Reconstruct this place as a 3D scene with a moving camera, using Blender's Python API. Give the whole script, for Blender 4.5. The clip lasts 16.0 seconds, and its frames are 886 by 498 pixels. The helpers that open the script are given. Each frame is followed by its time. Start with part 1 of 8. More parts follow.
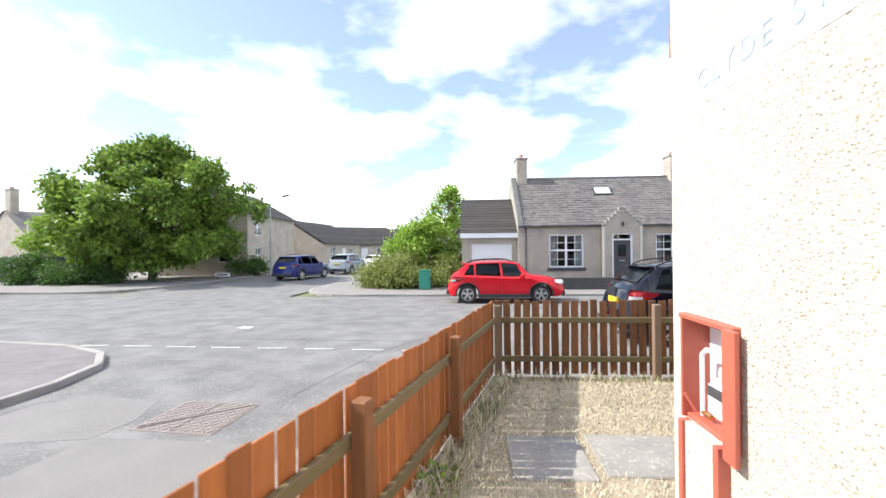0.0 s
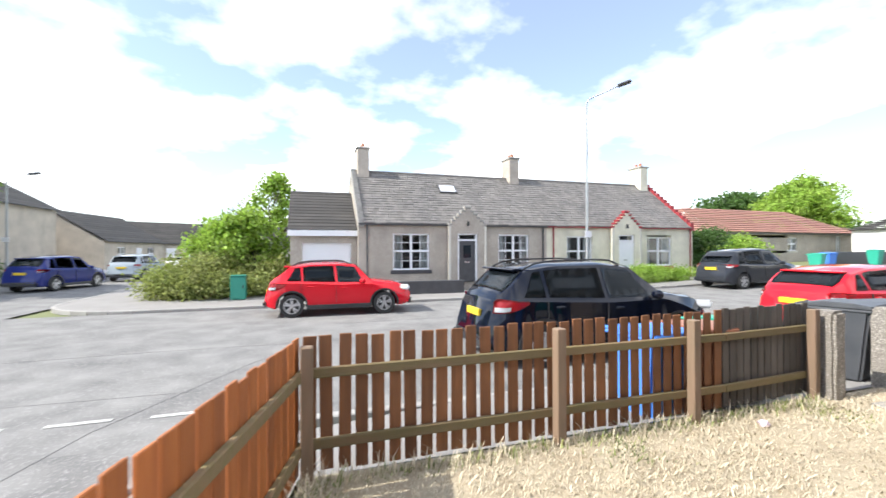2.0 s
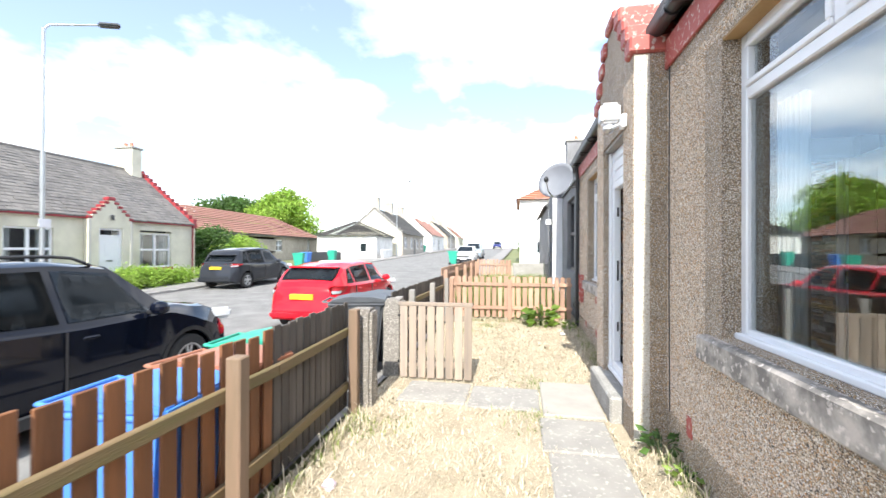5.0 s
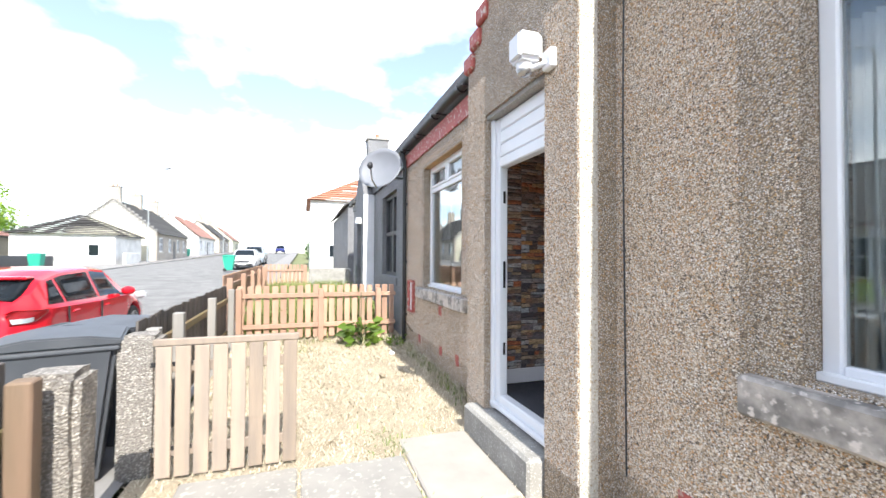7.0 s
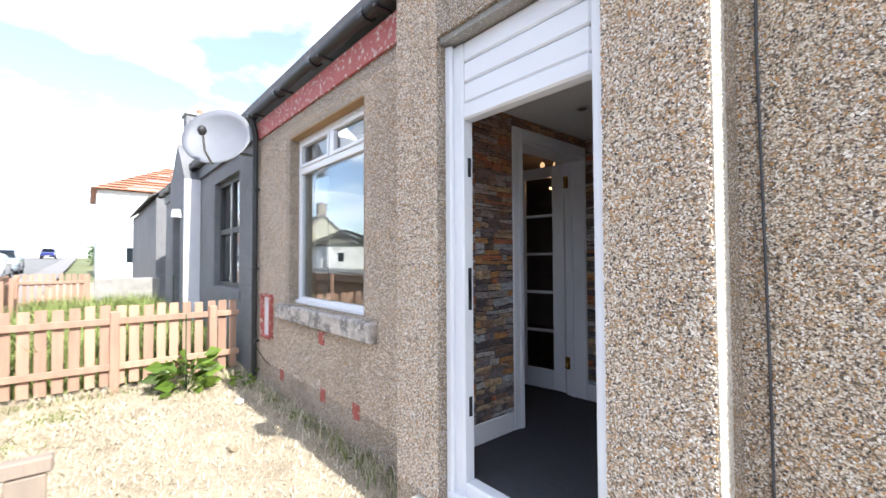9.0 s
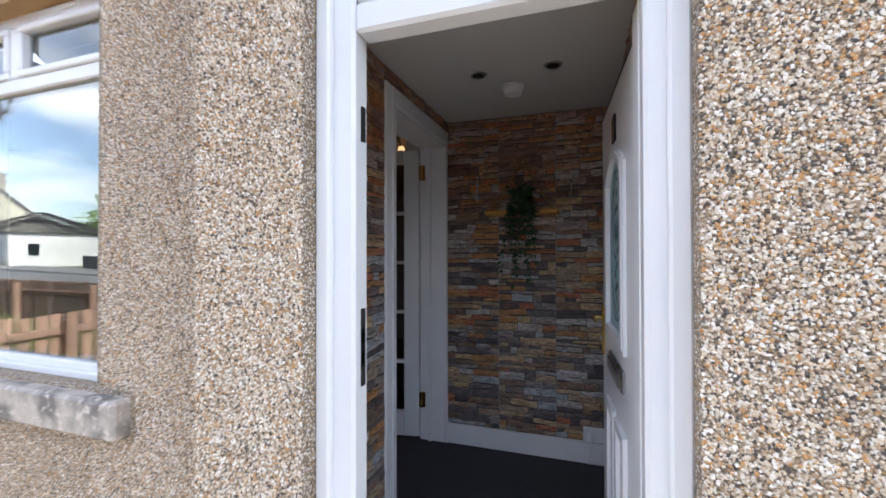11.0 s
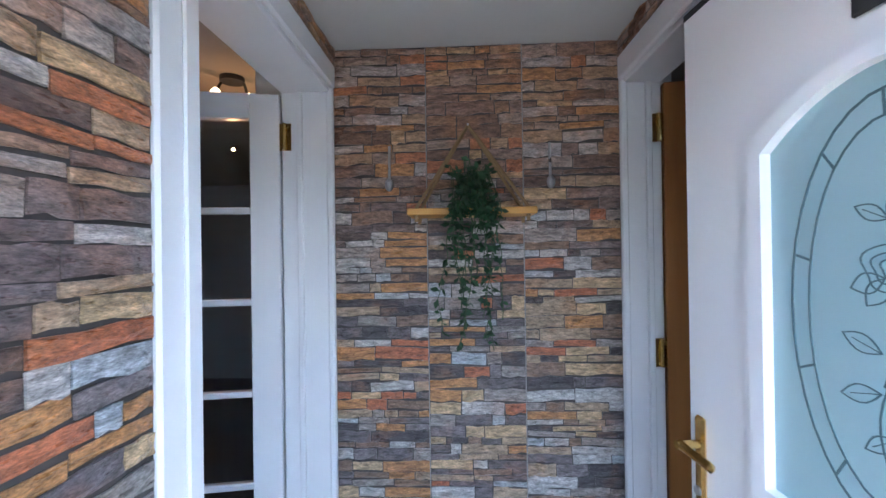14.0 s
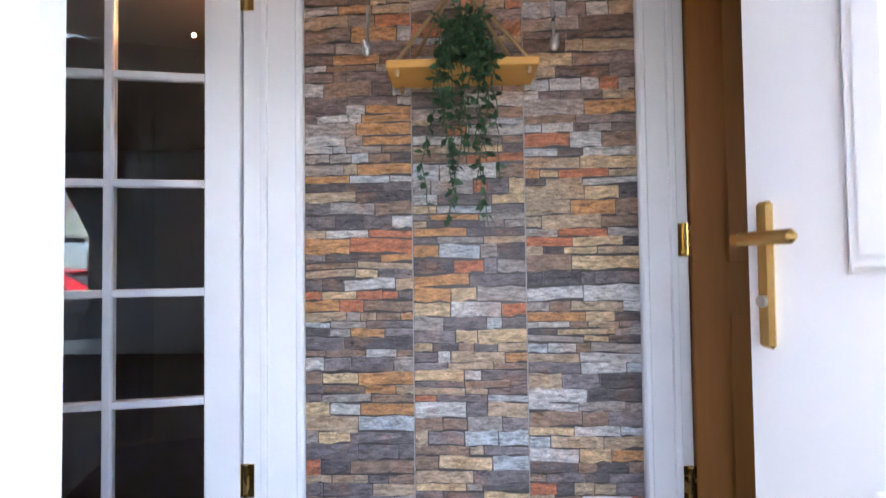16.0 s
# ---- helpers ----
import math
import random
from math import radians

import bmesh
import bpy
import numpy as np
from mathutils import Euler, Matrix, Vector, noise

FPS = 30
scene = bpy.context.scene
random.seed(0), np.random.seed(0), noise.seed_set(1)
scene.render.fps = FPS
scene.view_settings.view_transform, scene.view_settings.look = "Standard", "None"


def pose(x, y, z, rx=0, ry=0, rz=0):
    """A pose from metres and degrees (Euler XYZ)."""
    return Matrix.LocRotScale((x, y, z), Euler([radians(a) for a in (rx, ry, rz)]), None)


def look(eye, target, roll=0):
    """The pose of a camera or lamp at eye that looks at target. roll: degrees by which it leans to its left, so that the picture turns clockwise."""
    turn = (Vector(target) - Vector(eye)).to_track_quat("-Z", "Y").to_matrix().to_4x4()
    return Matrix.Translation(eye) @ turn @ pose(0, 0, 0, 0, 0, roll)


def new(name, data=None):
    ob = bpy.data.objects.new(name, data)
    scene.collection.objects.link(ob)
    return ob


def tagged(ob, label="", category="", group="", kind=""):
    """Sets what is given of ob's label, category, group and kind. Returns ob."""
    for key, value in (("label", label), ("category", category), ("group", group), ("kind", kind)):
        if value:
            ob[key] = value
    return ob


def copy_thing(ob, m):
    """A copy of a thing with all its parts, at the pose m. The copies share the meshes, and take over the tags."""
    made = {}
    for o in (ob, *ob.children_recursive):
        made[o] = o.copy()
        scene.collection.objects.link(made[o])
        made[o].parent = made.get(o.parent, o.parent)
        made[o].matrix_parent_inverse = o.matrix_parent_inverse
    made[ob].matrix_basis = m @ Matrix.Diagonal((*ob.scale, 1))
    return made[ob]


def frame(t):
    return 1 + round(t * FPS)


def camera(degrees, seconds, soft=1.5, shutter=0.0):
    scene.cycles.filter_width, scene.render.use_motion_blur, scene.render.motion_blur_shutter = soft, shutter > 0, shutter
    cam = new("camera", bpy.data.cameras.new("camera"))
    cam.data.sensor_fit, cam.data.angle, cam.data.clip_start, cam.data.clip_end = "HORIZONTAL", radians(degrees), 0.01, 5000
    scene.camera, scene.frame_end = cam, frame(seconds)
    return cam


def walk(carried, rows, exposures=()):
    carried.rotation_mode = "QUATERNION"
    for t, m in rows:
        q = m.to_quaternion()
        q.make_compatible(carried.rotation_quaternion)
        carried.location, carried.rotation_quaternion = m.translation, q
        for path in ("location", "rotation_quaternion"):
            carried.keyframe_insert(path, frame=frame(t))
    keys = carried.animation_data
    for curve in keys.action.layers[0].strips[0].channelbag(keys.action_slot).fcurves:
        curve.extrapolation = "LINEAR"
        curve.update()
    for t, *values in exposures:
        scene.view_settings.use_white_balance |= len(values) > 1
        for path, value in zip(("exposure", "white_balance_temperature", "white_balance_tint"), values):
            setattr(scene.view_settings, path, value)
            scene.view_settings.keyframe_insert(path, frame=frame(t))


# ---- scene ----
cam = camera(93.2, 16.0, shutter=0.3)
PATH = [
    (0, (-0.502, -0.627, 1.751), (-0.633, 1.369, 1.751), -0.6),
    (0.5, (-0.435, 0.085, 1.712), (-0.476, 2.084, 1.713), -0.5),
    (1, (-0.39, 0.747, 1.695), (-0.284, 2.744, 1.696), -0.5),
    (1.5, (-0.279, 1.358, 1.676), (0.067, 3.328, 1.678), -0.2),
    (2, (-0.122, 1.891, 1.676), (0.481, 3.797, 1.68), -0.2),
    (2.5, (0.053, 2.344, 1.664), (1.008, 4.101, 1.668), 0.0),
    (3, (0.281, 2.674, 1.647), (1.566, 4.206, 1.65), 0.0),
    (3.5, (0.488, 2.937, 1.651), (2.066, 4.166, 1.655), 0.0),
    (4, (0.715, 3.151, 1.642), (2.5, 4.052, 1.646), 0.1),
    (4.5, (1.008, 3.32, 1.591), (2.906, 3.95, 1.597), 0.1),
    (5, (1.371, 3.515, 1.569), (3.338, 3.88, 1.578), 0.2),
    (5.2, (1.532, 3.598, 1.573), (3.515, 3.862, 1.579), 0.3),
    (7.5, (3.509, 4.068, 1.493), (5.342, 3.271, 1.538), 0.3),
    (8, (3.903, 4.04, 1.51), (5.672, 3.109, 1.556), 0.3),
    (8.2, (4.059, 4.043, 1.505), (5.789, 3.04, 1.553), 0.1),
    (10.3, (5.372, 3.751, 1.563), (6.37, 2.019, 1.598), -0.1),
    (10.5, (5.457, 3.689, 1.58), (6.35, 1.9, 1.606), -0.1),
    (11, (5.613, 3.536, 1.63), (6.263, 1.645, 1.648), -0.1),
    (11.5, (5.767, 3.392, 1.622), (6.175, 1.434, 1.656), -0.3),
    (12, (5.858, 3.2, 1.618), (6.055, 1.21, 1.65), -0.5),
    (12.5, (5.933, 2.966, 1.663), (6.015, 0.967, 1.68), -0.6),
    (13, (5.97, 2.759, 1.704), (6.036, 0.76, 1.704), -0.6),
    (13.5, (6.011, 2.557, 1.739), (6.091, 0.559, 1.741), -0.8),
    (14, (6.026, 2.42, 1.741), (6.112, 0.422, 1.751), -0.8),
    (14.5, (6.016, 2.342, 1.708), (6.099, 0.344, 1.723), -0.8),
    (15, (6.012, 2.286, 1.62), (6.093, 0.288, 1.644), -0.8),
    (15.5, (6.013, 2.243, 1.493), (6.087, 0.244, 1.525), -0.8),
    (16, (6.01, 2.194, 1.319), (6.077, 0.195, 1.368), -0.7),
]

EXPOSURES = [(0, 1.12, 6550, 9), (1.5, 1.22, 6550, 9), (3, 1.35, 6550, 8), (5.2, 1.45, 6500, 8), (7.3, 1.5, 6400, 9), (8.2, 1.54, 6300, 10), (10.3, 1.6, 6350, 11), (11.5, 1.92, 6350, 10), (12.5, 2.46, 5400, 5), (13.2, 2.95, 5200, 3), (13.5, 3.38, 5250, 3), (14, 3.95, 5400, 6), (14.5, 4.1, 5700, 10), (15, 4.3, 5950, 11), (16, 4.6, 6200, 12)]
walk(cam, [(t, look(eye, target, roll)) for t, eye, target, roll in PATH], EXPOSURES)

# ---- light ----
SUN_EL, SUN_AZ = radians(42), radians(-90.8)
sun_way = Vector((-math.sin(SUN_AZ) * math.cos(SUN_EL), -math.cos(SUN_AZ) * math.cos(SUN_EL), -math.sin(SUN_EL)))
sun_data = bpy.data.lights.new("sun", "SUN")
sun_data.energy, sun_data.angle, sun_data.color = 3.4, radians(0.5), (1.0, 0.95, 0.87)
sun = new("sun", sun_data)
sun.matrix_world = look((-30, -4, 30), tuple(Vector((-30, -4, 30)) + sun_way))

world = bpy.data.worlds.new("sky")
scene.world = world
world.use_nodes = True
wn, wl = world.node_tree.nodes, world.node_tree.links
sky = wn.new("ShaderNodeTexSky")
sky.sky_type, sky.sun_disc = "NISHITA", False
sky.sun_elevation, sky.sun_rotation = SUN_EL, SUN_AZ
sky.air_density, sky.dust_density, sky.ozone_density = 1.0, 0.3, 1.5
background = wn["Background"]
background.inputs["Strength"].default_value = 0.15
# broken white cloud, flattened towards the horizon
wtc = wn.new("ShaderNodeTexCoord")
wsep = wn.new("ShaderNodeSeparateXYZ")
wl.new(wtc.outputs["Generated"], wsep.inputs[0])
wz = wn.new("ShaderNodeMath"); wz.operation = "MAXIMUM"; wz.inputs[1].default_value = 0.0
wl.new(wsep.outputs["Z"], wz.inputs[0])
wza = wn.new("ShaderNodeMath"); wza.operation = "ADD"; wza.inputs[1].default_value = 0.22
wl.new(wz.outputs[0], wza.inputs[0])
wdx = wn.new("ShaderNodeMath"); wdx.operation = "DIVIDE"
wdy = wn.new("ShaderNodeMath"); wdy.operation = "DIVIDE"
wl.new(wsep.outputs["X"], wdx.inputs[0]); wl.new(wza.outputs[0], wdx.inputs[1])
wl.new(wsep.outputs["Y"], wdy.inputs[0]); wl.new(wza.outputs[0], wdy.inputs[1])
wcomb = wn.new("ShaderNodeCombineXYZ")
wl.new(wdx.outputs[0], wcomb.inputs[0]); wl.new(wdy.outputs[0], wcomb.inputs[1])
wnoise = wn.new("ShaderNodeTexNoise")
wnoise.inputs["Scale"].default_value, wnoise.inputs["Detail"].default_value, wnoise.inputs["Roughness"].default_value = 1.35, 9, 0.52
wl.new(wcomb.outputs[0], wnoise.inputs["Vector"])
wramp = wn.new("ShaderNodeValToRGB")
wramp.color_ramp.elements[0].position, wramp.color_ramp.elements[0].color = 0.44, (0.09, 0.09, 0.09, 1)
wramp.color_ramp.elements[1].position, wramp.color_ramp.elements[1].color = 0.65, (0.95, 0.95, 0.95, 1)
wl.new(wnoise.outputs["Fac"], wramp.inputs[0])
wmix = wn.new("ShaderNodeMixRGB")
wmix.inputs[2].default_value = (8.0, 8.1, 8.4, 1)
wl.new(wramp.outputs[0], wmix.inputs[0])
wtint = wn.new("ShaderNodeMixRGB"); wtint.blend_type = "MULTIPLY"; wtint.inputs[0].default_value = 1.0
wtint.inputs[2].default_value = (0.74, 0.74, 0.77, 1)
wl.new(sky.outputs[0], wtint.inputs[1])
wl.new(wtint.outputs[0], wmix.inputs[1])
wl.new(wmix.outputs[0], background.inputs["Color"])

# ---- making things ----
ORIGIN = {}


def thing(name, x=0.0, y=0.0, z=0.0, label="", category="", group="", kind=""):
    """An Empty at the base of a thing; its parts are given in the place's own metres."""
    ob = new(name)
    ob.location = (x, y, z)
    ob.empty_display_size = 0.1
    ORIGIN[ob.name] = Vector((x, y, z))
    return tagged(ob, label, category, group, kind)


def finish(bm, mat, name, smooth=False):
    me = bpy.data.meshes.new(name)
    bm.normal_update()
    bm.to_mesh(me)
    bm.free()
    for m in (mat if isinstance(mat, (list, tuple)) else [mat]):
        me.materials.append(m)
    if smooth:
        for p in me.polygons:
            p.use_smooth = True
    return me


def part(name, bm, mat, parent, label="", smooth=False, kind=""):
    off = ORIGIN.get(parent.name, Vector())
    bmesh.ops.translate(bm, verts=bm.verts, vec=-off)
    ob = new(name, finish(bm, mat, name, smooth))
    ob.parent = parent
    ORIGIN[ob.name] = off
    return tagged(ob, label, "", "", kind)


def single(name, bm, mat, label="", category="", group="", kind="", at=(0, 0, 0), smooth=False):
    bmesh.ops.translate(bm, verts=bm.verts, vec=-Vector(at))
    ob = new(name, finish(bm, mat, name, smooth))
    ob.location = at
    ORIGIN[ob.name] = Vector(at)
    return tagged(ob, label, category, group, kind)


def box(x0, x1, y0, y1, z0, z1, bevel=0.0, bm=None, m=None, seg=1):
    out = bm or bmesh.new()
    sx, sy, sz = x1 - x0, y1 - y0, z1 - z0
    t = Matrix.Translation(((x0 + x1) / 2, (y0 + y1) / 2, (z0 + z1) / 2)) @ Matrix.Diagonal((sx, sy, sz, 1))
    if m is not None:
        t = m @ t
    tmp = bmesh.ops.create_cube(out, size=1, matrix=t)
    if bevel:
        es = list({e for v in tmp["verts"] for e in v.link_edges})
        bmesh.ops.bevel(out, geom=es, offset=min(bevel, 0.45 * min(abs(sx), abs(sy), abs(sz))), segments=seg, affect="EDGES")
    return out


def tube(p0, p1, r0, r1=None, n=12, bm=None, caps=True):
    out = bm or bmesh.new()
    p0, p1 = Vector(p0), Vector(p1)
    d = p1 - p0
    t = Matrix.Translation((p0 + p1) / 2) @ d.to_track_quat("Z", "Y").to_matrix().to_4x4()
    bmesh.ops.create_cone(out, cap_ends=caps, segments=n, radius1=r0, radius2=r0 if r1 is None else r1, depth=d.length, matrix=t)
    return out


def bent(points, r, n=8, bm=None):
    out = bm or bmesh.new()
    for a, b in zip(points, points[1:]):
        tube(a, b, r, r, n, out)
    for a in points[1:-1]:
        bmesh.ops.create_uvsphere(out, u_segments=n, v_segments=6, radius=r, matrix=Matrix.Translation(a))
    return out


def ball(c, rx, ry, rz, n=16, bm=None):
    out = bm or bmesh.new()
    bmesh.ops.create_uvsphere(out, u_segments=n, v_segments=max(6, n // 2), radius=1, matrix=Matrix.Translation(c) @ Matrix.Diagonal((rx, ry, rz, 1)))
    return out


def prism(outline, axis, a, b, bm=None):
    """A straight prism: the outline lies in the plane across the axis; (u, v) is (y, z) for x, (x, z) for y, (x, y) for z."""
    out = bm or bmesh.new()

    def at(u, v, w):
        return {"x": (w, u, v), "y": (u, w, v), "z": (u, v, w)}[axis]
    f = [out.verts.new(at(u, v, a)) for u, v in outline]
    g = [out.verts.new(at(u, v, b)) for u, v in outline]
    faces = [out.faces.new(f), out.faces.new(g[::-1])]
    n = len(f)
    for i in range(n):
        faces.append(out.faces.new((f[i], g[i], g[(i + 1) % n], f[(i + 1) % n])))
    bmesh.ops.recalc_face_normals(out, faces=faces)
    return out


def from_arrays(name, verts, faces, mat, smooth=False):
    me = bpy.data.meshes.new(name)
    me.from_pydata(verts, [], faces)
    me.materials.append(mat)
    if smooth:
        for p in me.polygons:
            p.use_smooth = True
    me.update()
    return me


# ---- materials ----
def material(name, c1, c2=None, scale=4.0, rough=0.7, metal=0.0, bump=0.15, grain=60.0, c3=None, spread=0.25, stretch=(1, 1, 1), coat=0.0, island=0.0, piece=0.0, spec=0.5):
    """Base colour between c1 and c2 in broad patches, c3 in small specks, a fine relief; island / piece: how far lightness varies from piece to piece."""
    m = bpy.data.materials.new(name)
    m.use_nodes = True
    n, k = m.node_tree.nodes, m.node_tree.links
    b = n["Principled BSDF"]
    b.inputs["Metallic"].default_value = metal
    b.inputs["Coat Weight"].default_value = coat
    b.inputs["Specular IOR Level"].default_value = spec
    tc = n.new("ShaderNodeTexCoord")
    info = n.new("ShaderNodeObjectInfo")
    off = n.new("ShaderNodeVectorMath"); off.operation = "MULTIPLY_ADD"
    off.inputs[1].default_value = stretch
    sc = n.new("ShaderNodeMath"); sc.operation = "MULTIPLY"; sc.inputs[1].default_value = 41.0
    k.new(info.outputs["Random"], sc.inputs[0])
    k.new(tc.outputs["Object"], off.inputs[0])
    k.new(sc.outputs[0], off.inputs[2])
    big = n.new("ShaderNodeTexNoise")
    big.inputs["Scale"].default_value, big.inputs["Detail"].default_value = scale, 5
    k.new(off.outputs[0], big.inputs["Vector"])
    ramp = n.new("ShaderNodeValToRGB")
    ramp.color_ramp.elements[0].position, ramp.color_ramp.elements[1].position = 0.5 - spread, 0.5 + spread
    c2 = c2 or tuple(v * 0.8 for v in c1)
    ramp.color_ramp.elements[0].color, ramp.color_ramp.elements[1].color = (*c1, 1), (*c2, 1)
    k.new(big.outputs["Fac"], ramp.inputs[0])
    colour = ramp.outputs[0]
    fine = n.new("ShaderNodeTexNoise")
    fine.inputs["Scale"].default_value, fine.inputs["Detail"].default_value = grain, 3
    k.new(off.outputs[0], fine.inputs["Vector"])
    if c3:
        r3 = n.new("ShaderNodeValToRGB")
        r3.color_ramp.elements[0].position, r3.color_ramp.elements[1].position = 0.56, 0.68
        k.new(fine.outputs["Fac"], r3.inputs[0])
        mx = n.new("ShaderNodeMixRGB"); mx.inputs[2].default_value = (*c3, 1)
        k.new(r3.outputs[0], mx.inputs[0]); k.new(colour, mx.inputs[1])
        colour = mx.outputs[0]
    for amount, source in ((island, "island"), (piece, "piece")):
        if amount:
            src = n.new("ShaderNodeNewGeometry").outputs["Random Per Island"] if source == "island" else info.outputs["Random"]
            mr = n.new("ShaderNodeMapRange")
            mr.inputs["To Min"].default_value, mr.inputs["To Max"].default_value = 1 - amount, 1 + amount
            k.new(src, mr.inputs["Value"])
            hv = n.new("ShaderNodeHueSaturation")
            k.new(mr.outputs[0], hv.inputs["Value"]); k.new(colour, hv.inputs["Color"])
            colour = hv.outputs[0]
    k.new(colour, b.inputs["Base Color"])
    rr = n.new("ShaderNodeMapRange")
    spread_r = min(0.1, rough * 0.4)
    rr.inputs["To Min"].default_value, rr.inputs["To Max"].default_value = rough - spread_r, min(1.0, rough + spread_r)
    k.new(big.outputs["Fac"], rr.inputs["Value"])
    k.new(rr.outputs[0], b.inputs["Roughness"])
    if bump:
        bp = n.new("ShaderNodeBump")
        bp.inputs["Strength"].default_value, bp.inputs["Distance"].default_value = bump, 0.01
        k.new(fine.outputs["Fac"], bp.inputs["Height"])
        k.new(bp.outputs[0], b.inputs["Normal"])
    return m


def pebble(name, stops, size=175.0, deep=0.9, rough=0.75, tint=None):
    """Dry-dash render: single stones, each of its own colour, standing out of the mortar."""
    m = material(name, (0.5, 0.43, 0.34), bump=0, rough=rough)
    n, k = m.node_tree.nodes, m.node_tree.links
    b = n["Principled BSDF"]
    tc = n.new("ShaderNodeTexCoord")
    vo = n.new("ShaderNodeTexVoronoi"); vo.inputs["Scale"].default_value = size
    k.new(tc.outputs["Object"], vo.inputs["Vector"])
    sep = n.new("ShaderNodeSeparateColor"); k.new(vo.outputs["Color"], sep.inputs[0])
    rp = n.new("ShaderNodeValToRGB"); rp.color_ramp.interpolation = "CONSTANT"
    while len(rp.color_ramp.elements) < len(stops):
        rp.color_ramp.elements.new(0.5)
    for e, (p, c) in zip(rp.color_ramp.elements, stops):
        e.position, e.color = p, (*c, 1)
    k.new(sep.outputs[0], rp.inputs[0])
    edge = n.new("ShaderNodeValToRGB")
    edge.color_ramp.elements[0].position, edge.color_ramp.elements[1].position = 0.4, 0.64
    edge.color_ramp.elements[0].color, edge.color_ramp.elements[1].color = (0, 0, 0, 1), (1, 1, 1, 1)
    k.new(vo.outputs["Distance"], edge.inputs[0])
    mx = n.new("ShaderNodeMixRGB"); mx.inputs[2].default_value = (*(tint or (0.4, 0.31, 0.215)), 1)
    k.new(edge.outputs[0], mx.inputs[0]); k.new(rp.outputs[0], mx.inputs[1])
    wide = n.new("ShaderNodeTexNoise"); wide.inputs["Scale"].default_value = 1.3; wide.inputs["Detail"].default_value = 6
    k.new(tc.outputs["Object"], wide.inputs["Vector"])
    mr = n.new("ShaderNodeMapRange"); mr.inputs["From Min"].default_value, mr.inputs["From Max"].default_value = 0.3, 0.7
    mr.inputs["To Min"].default_value, mr.inputs["To Max"].default_value = 0.82, 1.12
    k.new(wide.outputs["Fac"], mr.inputs["Value"])
    hv = n.new("ShaderNodeHueSaturation"); k.new(mx.outputs[0], hv.inputs["Color"]); k.new(mr.outputs[0], hv.inputs["Value"])
    k.new(hv.outputs[0], b.inputs["Base Color"])
    inv = n.new("ShaderNodeMath"); inv.operation = "SUBTRACT"; inv.inputs[0].default_value = 1.0
    k.new(vo.outputs["Distance"], inv.inputs[1])
    bp = n.new("ShaderNodeBump"); bp.inputs["Strength"].default_value, bp.inputs["Distance"].default_value = deep, 0.008
    k.new(inv.outputs[0], bp.inputs["Height"]); k.new(bp.outputs[0], b.inputs["Normal"])
    return m


def clear_glass(name, tint=(0.93, 0.97, 0.97), rough=0.0):
    m = bpy.data.materials.new(name)
    m.use_nodes = True
    b = m.node_tree.nodes["Principled BSDF"]
    b.inputs["Base Color"].default_value = (*tint, 1)
    b.inputs["Transmission Weight"].default_value = 1.0
    b.inputs["Roughness"].default_value = rough
    b.inputs["IOR"].default_value = 1.58
    return m


def glow(name, colour, strength):
    m = material(name, colour, bump=0)
    b = m.node_tree.nodes["Principled BSDF"]
    b.inputs["Emission Color"].default_value = (*colour, 1)
    b.inputs["Emission Strength"].default_value = strength
    return m


STONES = [(0.0, (0.75, 0.67, 0.56)), (0.16, (0.62, 0.5, 0.37)), (0.3, (0.36, 0.265, 0.18)), (0.4, (0.9, 0.85, 0.79)), (0.57, (0.6, 0.37, 0.17)),
          (0.68, (0.52, 0.415, 0.305)), (0.79, (0.76, 0.64, 0.5)), (0.92, (0.1, 0.085, 0.075))]
M_DASH = pebble("pebble_dash", STONES, size=160.0, deep=1.0, tint=(0.235, 0.18, 0.13))
M_DASH_GREY = pebble("grey_roughcast", [(0.0, (0.27, 0.27, 0.28)), (0.3, (0.22, 0.22, 0.23)), (0.6, (0.33, 0.33, 0.34)), (0.85, (0.16, 0.16, 0.17))], size=110, tint=(0.18, 0.18, 0.19))
M_HARL = pebble("pale_harling", [(0.0, (0.66, 0.63, 0.56)), (0.45, (0.72, 0.69, 0.63)), (0.79, (0.5, 0.4, 0.25)), (0.85, (0.62, 0.58, 0.51)), (0.96, (0.3, 0.24, 0.17))], size=85, deep=1.0, tint=(0.58, 0.54, 0.47))
M_PILLAR = pebble("dark_pebble_pillar", [(0.0, (0.3, 0.28, 0.25)), (0.4, (0.22, 0.2, 0.18)), (0.7, (0.4, 0.37, 0.33)), (0.88, (0.5, 0.47, 0.42))], size=85, deep=1.0, tint=(0.2, 0.18, 0.16))
M_UPVC = material("white_upvc", (0.82, 0.83, 0.85), (0.76, 0.77, 0.8), 2.0, 0.32, bump=0.02)
M_WHITE = material("white_gloss_paint", (0.78, 0.78, 0.8), (0.7, 0.7, 0.73), 3.0, 0.35, bump=0.06, grain=90)
M_PLASTER = material("white_emulsion", (0.72, 0.71, 0.7), (0.66, 0.65, 0.64), 1.5, 0.85, bump=0.05)
# wall colour darkened to stand in for the unlit rooms
M_ROOM_SHADED = material("shaded_wall_emulsion", (0.2, 0.2, 0.21), (0.165, 0.165, 0.175), 1.5, 0.85, bump=0.05)
# darker copy of the ceiling paint, standing in for dim room light
M_ROOM_CEIL = material("shaded_room_ceiling", (0.34, 0.31, 0.28), (0.3, 0.275, 0.25), 1.2, 0.9, bump=0.04)
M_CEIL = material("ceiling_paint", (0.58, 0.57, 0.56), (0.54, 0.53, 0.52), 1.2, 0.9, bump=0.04)
